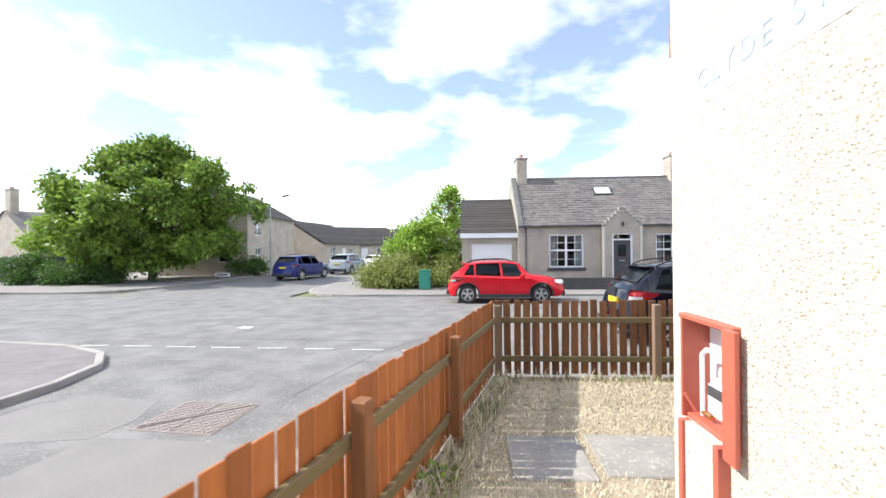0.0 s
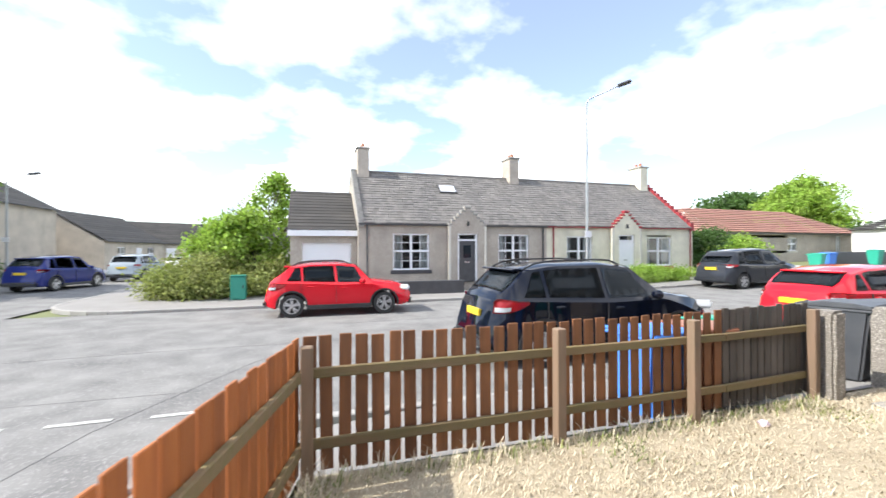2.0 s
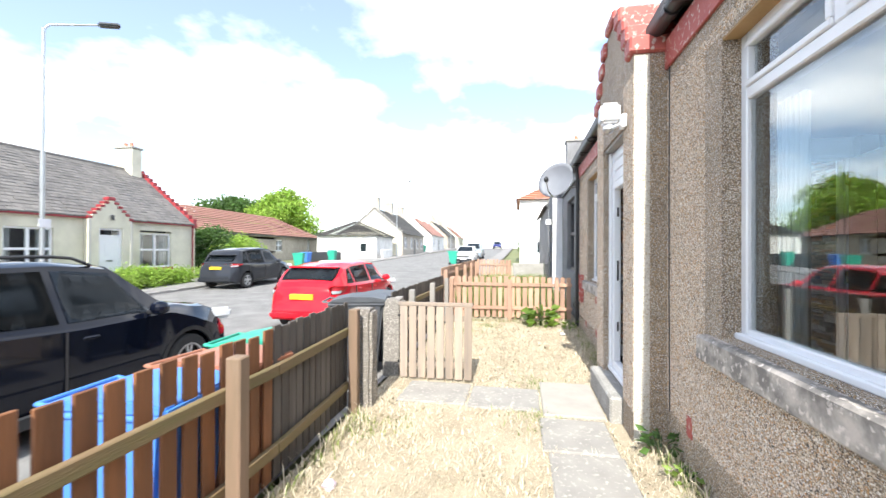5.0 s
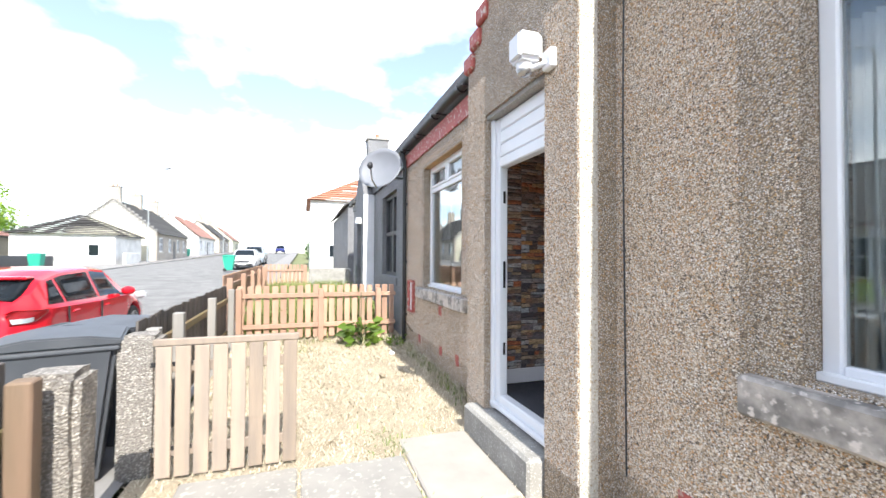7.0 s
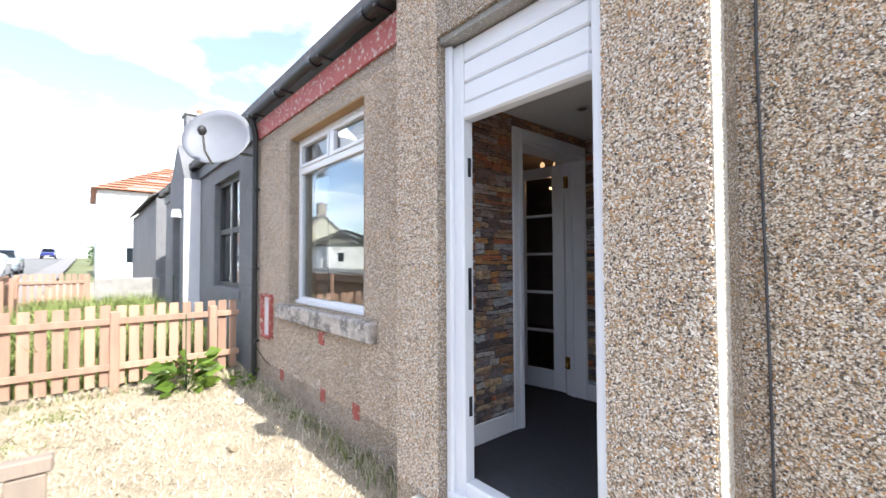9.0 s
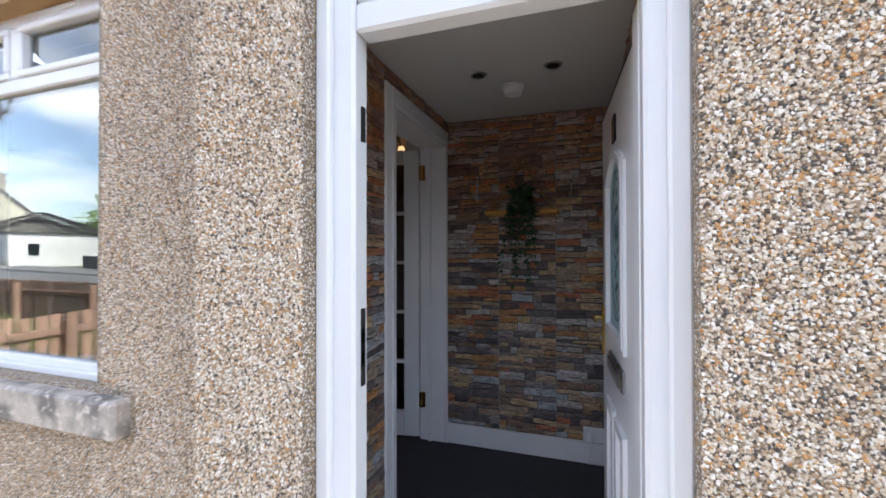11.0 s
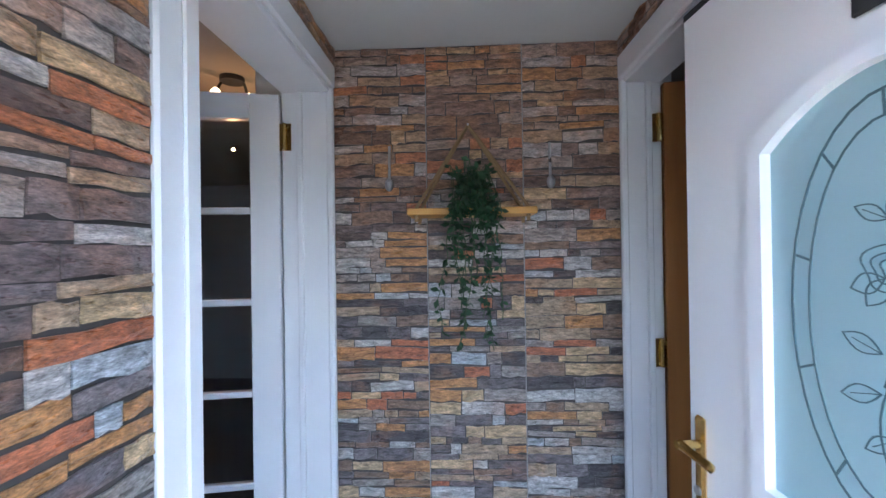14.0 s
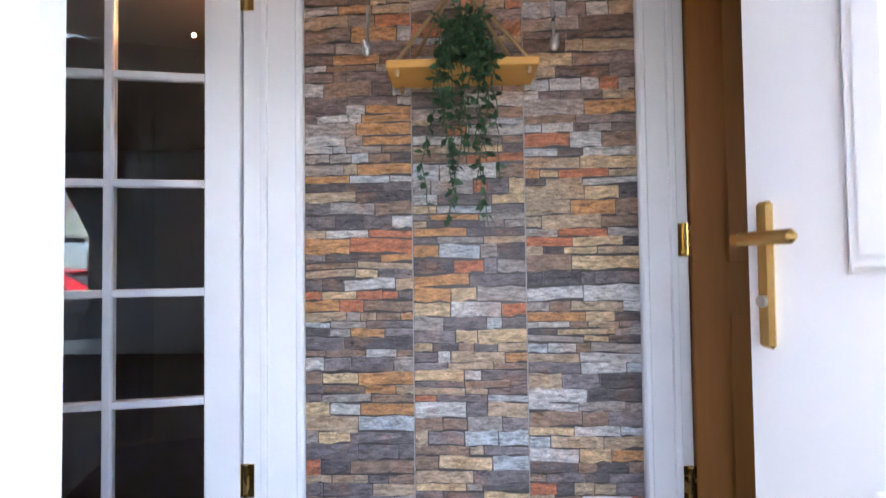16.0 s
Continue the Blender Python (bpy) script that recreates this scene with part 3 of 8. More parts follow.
def casement(name, xa, xb, za, zb, y, label, halves=2):
    """White plastic window: a big lower pane, two small top lights."""
    th = thing(name, (xa + xb) / 2, y, za, label, "window", kind="structure")
    t = 0.065
    zt = zb - 0.36
    for nm, b in (("window_frame", (xa, xa + t, za, zb)), ("window_frame", (xb - t, xb, za, zb)), ("window_frame", (xa + t, xb - t, za, za + t)),
                  ("window_frame", (xa + t, xb - t, zb - t, zb)), ("transom", (xa + t, xb - t, zt - 0.035, zt + 0.035))):
        part(nm, box(b[0], b[1], y - 0.06, y, b[2], b[3], 0.008), M_UPVC, th)
    part("sill_bead", box(xa, xb, y, y + 0.035, za, za + 0.035, 0.006), M_UPVC, th)
    xm = (xa + xb) / 2
    part("mullion", box(xm - 0.04, xm + 0.04, y - 0.06, y, zt + 0.035, zb - t, 0.008), M_UPVC, th)
    for a, b in ((xa + t, xm - 0.04), (xm + 0.04, xb - t)):
        fr = bmesh.new()
        s = 0.035
        for c in ((a, b, zt + 0.035, zt + 0.035 + s), (a, b, zb - t - s, zb - t), (a, a + s, zt + 0.035 + s, zb - t - s), (b - s, b, zt + 0.035 + s, zb - t - s)):
            box(c[0], c[1], y - 0.045, y + 0.012, c[2], c[3], 0.006, fr)
        sash = part("top_light", fr, M_UPVC, th)
        pane = part("pane", box(a + s, b - s, y - 0.03, y - 0.026, zt + 0.035 + s, zb - t - s), M_GLASS, sash)
        pane.visible_shadow = False
    for d in (0.026, 0.046):
        pane = part("pane", box(xa + t, xb - t, y - d - 0.004, y - d, za + t, zt - 0.035), M_GLASS, th)
        pane.visible_shadow = False
    part("vent", box(xm - 0.5, xm - 0.2, y, y + 0.012, zb - 0.045, zb - 0.025), M_UPVC, th)
    return th


casement("window_1", WIN_A[0], WIN_A[1], 1.06, 2.84, 2.24, "white plastic window with two small top lights")
casement("window_2", WIN_B[0], WIN_B[1], 1.06, 2.84, 2.24, "white plastic window with two small top lights")

# ---- inside: hall and the two rooms ----
FL, CE = 0.37, 2.50
VX0, VX1, VY0 = 5.435, 6.505, 0.87
single("floor", box(GX + 0.3, EX - 0.12, -6.7, W - 0.31, FL - 0.2, FL - 0.004), M_CARPET, "charcoal carpet floor inside the cottage", "floor", kind="structure")
single("floor_hall", box(5.436, 6.504, 0.86, 2.435, FL - 0.15, FL), M_CARPET, "dark charcoal carpet in the entrance hall", "floor", kind="structure")
single("ceiling_hall", box(5.434, 6.506, VY0 - 0.01, 2.438, CE, 2.599), M_CEIL, "plain white hall ceiling by the door", "ceiling", kind="structure")
# room ceilings, their dimness painted in
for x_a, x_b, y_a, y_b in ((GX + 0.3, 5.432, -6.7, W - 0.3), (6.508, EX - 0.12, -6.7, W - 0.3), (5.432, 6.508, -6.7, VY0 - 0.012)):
    single("ceiling", box(x_a, x_b, y_a, y_b, CE, CE + 0.1), M_ROOM_CEIL, "plain room ceiling with shade put into its colour", "ceiling", kind="structure")
single("wall_hall_back", box(5.25, 6.8, VY0 - 0.14, VY0 - 0.012, FL, CE), M_PLASTER, "plastered hall wall behind the stone tiles", "wall", kind="structure")
# side walls of the hall with a doorway at their far end
single("wall_hall_east", box(VX1, VX1 + 0.18, 1.73, W - 0.3, FL, CE), M_PLASTER, "hall side wall", "wall", kind="structure")
single("wall_hall_east_head", box(VX1, VX1 + 0.18, VY0, 1.73, 2.36, CE), M_PLASTER, "wall above the inner doorway", "wall", kind="structure")
single("wall_hall_west", box(VX0 - 0.13, VX0, 1.66, W - 0.3, FL, CE), M_PLASTER, "hall side wall", "wall", kind="structure")
single("wall_hall_west_head", box(VX0 - 0.13, VX0, VY0, 1.66, 2.36, CE), M_PLASTER, "wall above the inner doorway", "wall", kind="structure")
# these walls carry the rooms' dimness in their colour
single("wall_room_east_end", box(6.8, EX - 0.12, -2.2, -2.1, FL, CE), M_ROOM_SHADED, "room wall with the unlit room's shade put into its colour", "wall", kind="structure")
single("wall_room_west_end", box(GX + 0.3, 5.25, -2.2, -2.1, FL, CE), M_ROOM_SHADED, "room wall with the unlit room's shade put into its colour", "wall", kind="structure")
single("wall_behind_hall", box(5.25, 6.8, -2.2, VY0 - 0.15, FL, CE), M_ROOM_SHADED, "wall between the two rooms, shade put into its colour", "wall", kind="structure")

# front door frame, threshold and step
door_frame = thing("door_1", 5.84, 2.45, 0.24, "white plastic front door frame, its door standing open", "door frame", kind="structure")
FY0, FY1 = 2.44, 2.515
for nm, b in (("jamb", (DOOR[0], 5.493, 0.24, 2.66)), ("jamb", (6.225, DOOR[1], 0.24, 2.66)), ("head", (5.493, 6.225, 2.245, 2.33)), ("threshold", (5.493, 6.225, 0.24, 0.375))):
    part(nm, box(b[0], b[1], FY0 - 0.004, FY1, b[2], b[3], 0.01), M_UPVC, door_frame)
part("jamb_trim", box(DOOR[0], DOOR[0] + 0.045, FY1, FY1 + 0.03, 0.245, 2.66, 0.006), M_UPVC, door_frame)
part("jamb_trim", box(DOOR[1] - 0.045, DOOR[1], FY1, FY1 + 0.03, 0.245, 2.66, 0.006), M_UPVC, door_frame)
part("threshold_bar", box(5.41, 6.325, FY1, FY1 + 0.04, 0.27, 0.31, 0.008), M_UPVC, door_frame)
for i in range(3):
    part("head_board", box(5.494, 6.224, FY0, FY1 - 0.005, 2.332 + 0.11 * i, 2.332 + 0.11 * (i + 1) - 0.004, 0.01), M_UPVC, door_frame)
part("lintel_board", box(DOOR[0], DOOR[1], FY0, P - 0.02, 2.665, 2.699), M_CONCRETE, door_frame, "stone-coloured recess head")
for z in (0.75, 1.3, 1.36, 1.42, 2.0):
    part("keep", box(6.2205, 6.2245, 2.46, 2.48, z - 0.05, z + 0.05), M_BLACK, door_frame, "dark metal lock keep")
single("door_step", box(5.42, 6.52, W + 0.05, 2.71, -0.05, 0.235, 0.02), M_CONCRETE, "worn grey concrete doorstep below the front door", "step", at=(5.98, 2.65, -0.05))

# ochre-painted heads of the window recesses
M_OCHRE = material("ochre_masonry_paint", (0.42, 0.27, 0.12), (0.34, 0.21, 0.1), 6, 0.8, bump=0.2)
for wx in (WIN_A, WIN_B):
    single("recess_head", box(wx[0] + 0.002, wx[1] - 0.002, W - 0.13, W - 0.002, wx[3] - 0.014, wx[3] - 0.001), M_OCHRE, "ochre-painted head of the window recess", "window head", kind="structure")
# ---- garden fences and gate ----
def picket_fence(name, x0, y0, x1, y1, z, h, mats, label, posts, side=1, width=0.095, gap=0.033, post_h=None, rail_z=(0.22, 0.74), post_mat=None, rail_mat=None, dip=0.0, seed=1):
    """Pickets on two rails and square posts; the rails and posts stand on the side given (1: to the left of the run)."""
    a, b = Vector((x0, y0, z)), Vector((x1, y1, z))
    d = (b - a)
    L = d.length
    m = Matrix.Translation(a) @ Matrix.Rotation(math.atan2(d.y, d.x), 4, "Z")
    th = thing(name, x0, y0, z, label, "fence")
    rnd = random.Random(seed)
    base = Matrix.Translation(-th.location)
    shapes = [finish(box(-width / 2, width / 2, -0.009, 0.009, 0, 1, 0.004), mats[0], "picket") for _ in range(1)]
    for mt in mats[1:]:
        shapes.append(finish(box(-width / 2, width / 2, -0.009, 0.009, 0, 1, 0.004), mt, "picket"))
    n = int(L / (width + gap))
    for i in range(n):
        s = (i + 0.5) * L / n
        me = shapes[min(len(shapes) - 1, int(len(shapes) * (i / n)))]
        o = new("picket", me)
        o.parent = th
        hh = h + rnd.uniform(-0.012, 0.012) + dip * math.sin(math.pi * i / n)
        low = 0.04 + rnd.uniform(-0.01, 0.01)
        o.matrix_basis = base @ m @ Matrix.Translation((s, -0.012 * side, low)) @ Matrix.Rotation(rnd.uniform(-0.012, 0.012), 4, "Y") @ Matrix.Diagonal((rnd.uniform(0.94, 1.04), 1, hh - low, 1))
    for rz in rail_z:
        stops = sorted({0.0, L, *posts})
        for p, q in zip(stops, stops[1:]):
            if q - p < 0.3:
                continue
            part("rail", box(p + 0.002, q - 0.002, (0.0 if side > 0 else -0.04), (0.04 if side > 0 else 0.0), rz, rz + 0.075, 0.006, m=m), rail_mat or RAIL_WOOD, th)
    for p in posts:
        ph = (post_h or h - 0.05) + rnd.uniform(-0.015, 0.015)
        ya, yb = (0.042, 0.132) if side > 0 else (-0.132, -0.042)
        part("post", box(p - 0.045, p + 0.045, ya, yb, -0.1, ph, 0.008, m=m), post_mat or POST_WOOD, th)
    return th


# along the junction: fresh orange stain, lit through from behind
picket_fence("picket_fence", fence_x(-6.0), -6.0, -0.2, 5.1, 0.0, 1.04, [FENCE_NEW], "orange-stained timber picket fence along the junction", [2.0, 3.65, 5.3, 6.05, 7.75, 9.4], side=-1, width=0.108, gap=0.016, post_mat=POST_NEW, seed=4)
picket_fence("picket_fence", -0.2, 5.12, 3.9, 5.12, 0.0, 1.04, [FENCE_OLD], "brown-stained timber picket fence along the street", [0.05, 2.12, 3.62], side=-1, seed=5)
picket_fence("picket_fence", 3.9, 5.12, 5.3, 5.2, 0.0, 1.06, [FENCE_GREY], "weathered dark grey picket fence beside the gate", [1.33], side=-1, gap=0.012, seed=6)
picket_fence("picket_fence", 6.75, 5.2, 10.75, 5.24, 0.0, 1.02, [FENCE_GREY], "weathered grey close-boarded picket fence", [0.05, 0.75, 2.3, 3.9], side=-1, gap=0.01, post_mat=GREY_POST, seed=7)
picket_fence("picket_fence", 10.8, 5.1, 10.8, 2.42, 0.05, 0.95, [FENCE_PINK], "sun-bleached pinkish picket fence between the gardens", [0.05, 1.35, 2.35], side=-1, post_mat=FENCE_PINK, rail_mat=FENCE_PINK, seed=8)
picket_fence("picket_fence", 10.85, 5.3, 19.5, 5.45, 0.2, 0.98, [FENCE_PINK], "pinkish picket fence of the neighbouring garden", [0.05, 2.0, 4.0, 6.0, 8.0], side=-1, post_mat=FENCE_PINK, rail_mat=FENCE_PINK, seed=9)


def pillar(x0, x1, y0, y1, h, label):
    bm = box(x0, x1, y0, y1, -0.05, h, 0.03, seg=2)
    bmesh.ops.subdivide_edges(bm, edges=bm.edges, cuts=6, use_grid_fill=True)
    for v in bm.verts:
        v.co += 0.012 * noise.noise_vector(v.co * 9)
    single("gate_pillar", bm, M_PILLAR, label, "gate pillar", at=((x0 + x1) / 2, (y0 + y1) / 2, -0.05))


pillar(5.36, 5.56, 4.98, 5.22, 0.98, "dark pebble-dashed concrete gate pillar")
pillar(6.42, 6.64, 4.98, 5.22, 0.96, "pale pebble-dashed concrete gate pillar")


def gate():
    th = thing("garden_gate", 6.36, 5.0, 0.03, "pale bleached timber garden gate standing open", "gate")
    n = 8
    for i in range(n):
        y = 4.98 - 0.06 - i * 0.113
        part("board", box(6.325, 6.343, y - 0.046, y + 0.046, 0.03, 0.9 - 0.004, 0.004), GATE_WOOD, th)
    part("top_rail", box(6.322, 6.366, 4.07, 4.985, 0.9, 0.945, 0.005), GATE_WOOD, th)
    for z in (0.16, 0.72):
        part("ledge", box(6.344, 6.366, 4.09, 4.97, z, z + 0.07, 0.005), GATE_WOOD, th)
    for z in (0.2, 0.76):
        part("hinge", box(6.343, 6.349, 4.75, 5.0, z, z + 0.03), M_BLACK, th, "black iron strap hinge")
    return th


gate()

picket_fence("picket_fence", 19.6, 5.4, 19.6, 3.9, 0.2, 1.0, [FENCE_PINK], "pinkish picket fence at the end of the neighbouring garden", [0.05, 1.4], side=-1, post_mat=FENCE_PINK, rail_mat=FENCE_PINK, seed=10)
single("garden_wall", box(19.5, 19.7, 2.35, 3.85, 0.0, 1.05, 0.02), M_CONCRETE, "low grey rendered garden wall", "wall", at=(19.6, 3.1, 0.0))
# ---- entrance hall ----
def stone_material(name, by_island):
    m = material(name, (0.3, 0.28, 0.26), bump=0, rough=0.3)
    n, k = m.node_tree.nodes, m.node_tree.links
    b = n["Principled BSDF"]
    rnd = n.new("ShaderNodeNewGeometry").outputs["Random Per Island"] if by_island else n.new("ShaderNodeObjectInfo").outputs["Random"]
    rp = n.new("ShaderNodeValToRGB"); rp.color_ramp.interpolation = "CONSTANT"
    cols = [(0.0, (0.14, 0.12, 0.125)), (0.14, (0.29, 0.26, 0.24)), (0.27, (0.22, 0.15, 0.11)), (0.38, (0.43, 0.22, 0.09)), (0.46, (0.37, 0.28, 0.19)), (0.58, (0.08, 0.072, 0.075)),
            (0.68, (0.43, 0.42, 0.41)), (0.77, (0.49, 0.36, 0.21)), (0.84, (0.4, 0.14, 0.07)), (0.9, (0.37, 0.4, 0.43)), (0.95, (0.19, 0.165, 0.17))]
    while len(rp.color_ramp.elements) < len(cols):
        rp.color_ramp.elements.new(0.5)
    for e, (p, c) in zip(rp.color_ramp.elements, cols):
        e.position, e.color = p, (*c, 1)
    k.new(rnd, rp.inputs[0])
    geo = n.new("ShaderNodeNewGeometry")
    sc = n.new("ShaderNodeVectorMath"); sc.operation = "MULTIPLY"; sc.inputs[1].default_value = (1, 1, 3.4)
    k.new(geo.outputs["Position"], sc.inputs[0])
    nz = n.new("ShaderNodeTexNoise"); nz.inputs["Scale"].default_value, nz.inputs["Detail"].default_value, nz.inputs["Roughness"].default_value = 30, 9, 0.72
    k.new(sc.outputs[0], nz.inputs["Vector"])
    mr = n.new("ShaderNodeMapRange"); mr.inputs["From Min"].default_value, mr.inputs["From Max"].default_value = 0.3, 0.72
    mr.inputs["To Min"].default_value, mr.inputs["To Max"].default_value = 0.25, 2.0
    k.new(nz.outputs["Fac"], mr.inputs["Value"])
    grit = n.new("ShaderNodeTexNoise"); grit.inputs["Scale"].default_value, grit.inputs["Detail"].default_value, grit.inputs["Roughness"].default_value = 130, 5, 0.75
    k.new(sc.outputs[0], grit.inputs["Vector"])
    gr = n.new("ShaderNodeMapRange"); gr.inputs["From Min"].default_value, gr.inputs["From Max"].default_value = 0.32, 0.68
    gr.inputs["To Min"].default_value, gr.inputs["To Max"].default_value = 0.45, 1.5
    k.new(grit.outputs["Fac"], gr.inputs["Value"])
    both = n.new("ShaderNodeMath"); both.operation = "MULTIPLY"
    k.new(mr.outputs[0], both.inputs[0]); k.new(gr.outputs[0], both.inputs[1])
    hv = n.new("ShaderNodeHueSaturation"); k.new(both.outputs[0], hv.inputs["Value"])
    warm = n.new("ShaderNodeTexNoise"); warm.inputs["Scale"].default_value = 9
    k.new(geo.outputs["Position"], warm.inputs["Vector"])
    wr = n.new("ShaderNodeValToRGB"); wr.color_ramp.elements[0].position, wr.color_ramp.elements[1].position = 0.52, 0.7
    wr.color_ramp.elements[0].color, wr.color_ramp.elements[1].color = (0, 0, 0, 1), (0.32, 0.32, 0.32, 1)
    k.new(warm.outputs["Fac"], wr.inputs[0])
    mx = n.new("ShaderNodeMixRGB"); mx.inputs[2].default_value = (0.38, 0.17, 0.075, 1)
    # warm lamp light painted in: stones grow more orange with height
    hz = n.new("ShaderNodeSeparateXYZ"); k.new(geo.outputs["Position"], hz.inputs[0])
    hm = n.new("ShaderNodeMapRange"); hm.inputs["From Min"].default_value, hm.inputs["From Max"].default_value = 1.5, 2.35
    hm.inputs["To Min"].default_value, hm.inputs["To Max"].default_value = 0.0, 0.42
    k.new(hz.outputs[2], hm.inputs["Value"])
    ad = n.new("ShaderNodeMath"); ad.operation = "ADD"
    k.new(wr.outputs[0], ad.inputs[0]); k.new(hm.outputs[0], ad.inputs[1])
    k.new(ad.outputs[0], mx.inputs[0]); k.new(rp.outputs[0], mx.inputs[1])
    k.new(mx.outputs[0], hv.inputs["Color"])
    k.new(hv.outputs[0], b.inputs["Base Color"])
    bp = n.new("ShaderNodeBump"); bp.inputs["Strength"].default_value, bp.inputs["Distance"].default_value = 1.0, 0.007
    k.new(nz.outputs["Fac"], bp.inputs["Height"]); k.new(bp.outputs[0], b.inputs["Normal"])
    return m


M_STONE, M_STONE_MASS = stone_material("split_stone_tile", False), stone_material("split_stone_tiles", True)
M_GROUT = material("dark_tile_ground", (0.045, 0.04, 0.038), (0.08, 0.07, 0.065), 20, 0.4, bump=0.2)
M_JOINT = material("pale_tile_joint", (0.4, 0.38, 0.36), bump=0.1)


def stone_shape(seed):
    """A unit stone, its face roughly split: x across, z up, face towards +y."""
    rnd = random.Random(seed)
    bm = bmesh.new()
    g = [[None] * 3 for _ in range(4)]
    for i in range(4):
        for j in range(3):
            edge = i in (0, 3) or j in (0, 2)
            g[i][j] = bm.verts.new((i / 3 - 0.5 + (0 if i in (0, 3) else rnd.uniform(-0.08, 0.08)), (0.45 if edge else 1.0) * rnd.uniform(0.55, 1.0), j / 2 - 0.5 + rnd.uniform(-0.13, 0.13) * (j == 1 or i in (1, 2))))
    for i in range(3):
        for j in range(2):
            bm.faces.new((g[i][j], g[i + 1][j], g[i + 1][j + 1], g[i][j + 1]))
    rim = [g[i][0] for i in range(4)] + [g[3][1]] + [g[i][2] for i in (3, 2, 1, 0)] + [g[0][1]]
    low = [bm.verts.new((v.co.x, 0, v.co.z)) for v in rim]
    for i in range(len(rim)):
        j = (i + 1) % len(rim)
        bm.faces.new((rim[i], low[i], low[j], rim[j]))
    bmesh.ops.recalc_face_normals(bm, faces=bm.faces)
    return bm


STONE_SHAPES = [finish(stone_shape(s), M_STONE, "stone") for s in range(6)]


def stone_cladding(wall, m, width, z0, z1, single_band, seed, col_w=0.355):
    """Rows of split stones in tile-wide columns on the plane m (x across, z up, y out); the band of heights given as single stones, the rest as one mass."""
    rnd = random.Random(seed)
    verts, faces = [], []
    shapes = [([v.co.copy() for v in me.vertices], [tuple(p.vertices) for p in me.polygons]) for me in STONE_SHAPES]
    x = 0.0
    while x < width - 0.01:
        xe = min(width, x + col_w)
        z = z0
        while z < z1 - 0.004:
            h = min(rnd.choice((0.022, 0.028, 0.034, 0.04, 0.048)), z1 - z)
            s = x + 0.001
            while s < xe - 0.004:
                L = rnd.uniform(0.04, 0.19)
                if xe - s - L < 0.04:
                    L = xe - s
                deep = rnd.uniform(0.005, 0.014)
                mm = m @ Matrix.Translation((s + L / 2, 0.0, z + h / 2)) @ Matrix.Rotation(rnd.uniform(-0.06, 0.06), 4, "Y") @ Matrix.Diagonal((L - 0.004, deep * 1.3, (h - 0.0035) * rnd.uniform(0.8, 1.16), 1))
                i = rnd.randrange(6)
                if single_band[0] < z < single_band[1]:
                    o = new("stone", STONE_SHAPES[i])
                    o.parent = wall
                    o.matrix_basis = Matrix.Translation(-ORIGIN[wall.name]) @ mm
                else:
                    b = len(verts)
                    verts.extend(tuple(mm @ v) for v in shapes[i][0])
                    faces.extend(tuple(b + q for q in f) for f in shapes[i][1])
                s += L
            z += h
        x = xe
    o = new("stone_courses", from_arrays("stone_courses", verts, faces, M_STONE_MASS))
    o.parent = wall
    o.matrix_basis = Matrix.Translation(-ORIGIN[wall.name])
    tagged(o, "", "", "", "stuff")
    return wall


back_clad = thing("wall_cladding_back", 5.97, VY0, 0.5, "split-stone wall tiles in grey, brown and orange", "wall tiles", kind="structure")
part("tile_ground", box(VX0, VX1, VY0 - 0.011, VY0, 0.5, CE - 0.001), M_GROUT, back_clad)
east_clad = thing("wall_cladding_east", VX1, 2.05, 0.5, "split-stone wall tiles beside the front door", "wall tiles", kind="structure")
part("tile_ground", box(VX1 - 0.012, VX1 - 0.001, 1.807, 2.43, 0.5, CE - 0.001), M_GROUT, east_clad)
part("tile_ground", box(VX1 - 0.012, VX1 - 0.001, VY0, 1.807, 2.43, CE - 0.001), M_GROUT, east_clad)
west_clad = thing("wall_cladding_west", VX0, 2.05, 0.5, "split-stone wall tiles behind the open door", "wall tiles", kind="structure")
part("tile_ground", box(VX0 + 0.001, VX0 + 0.012, 1.74, 2.434, 0.5, CE - 0.001), M_GROUT, west_clad)
part("tile_ground", box(VX0 + 0.001, VX0 + 0.012, VY0, 1.74, 2.43, CE - 0.001), M_GROUT, west_clad)
for x in (VX1 - 0.355, VX1 - 0.71):
    part("tile_joint", box(x - 0.0012, x + 0.0012, VY0, VY0 + 0.0065, 0.5, CE - 0.002), M_JOINT, back_clad)


def skirting(name, x0, x1, y0, y1):
    single(name, box(x0, x1, y0, y1, FL, 0.5, 0.006), M_WHITE, "white painted skirting board", "skirting", kind="structure")


skirting("baseboard_back", VX0, VX1, VY0 - 0.01, VY0 + 0.018)
skirting("baseboard_east", VX1 - 0.02, VX1, 1.81, 2.43)
skirting("baseboard_west", VX0, VX0 + 0.02, 1.76, 2.434)


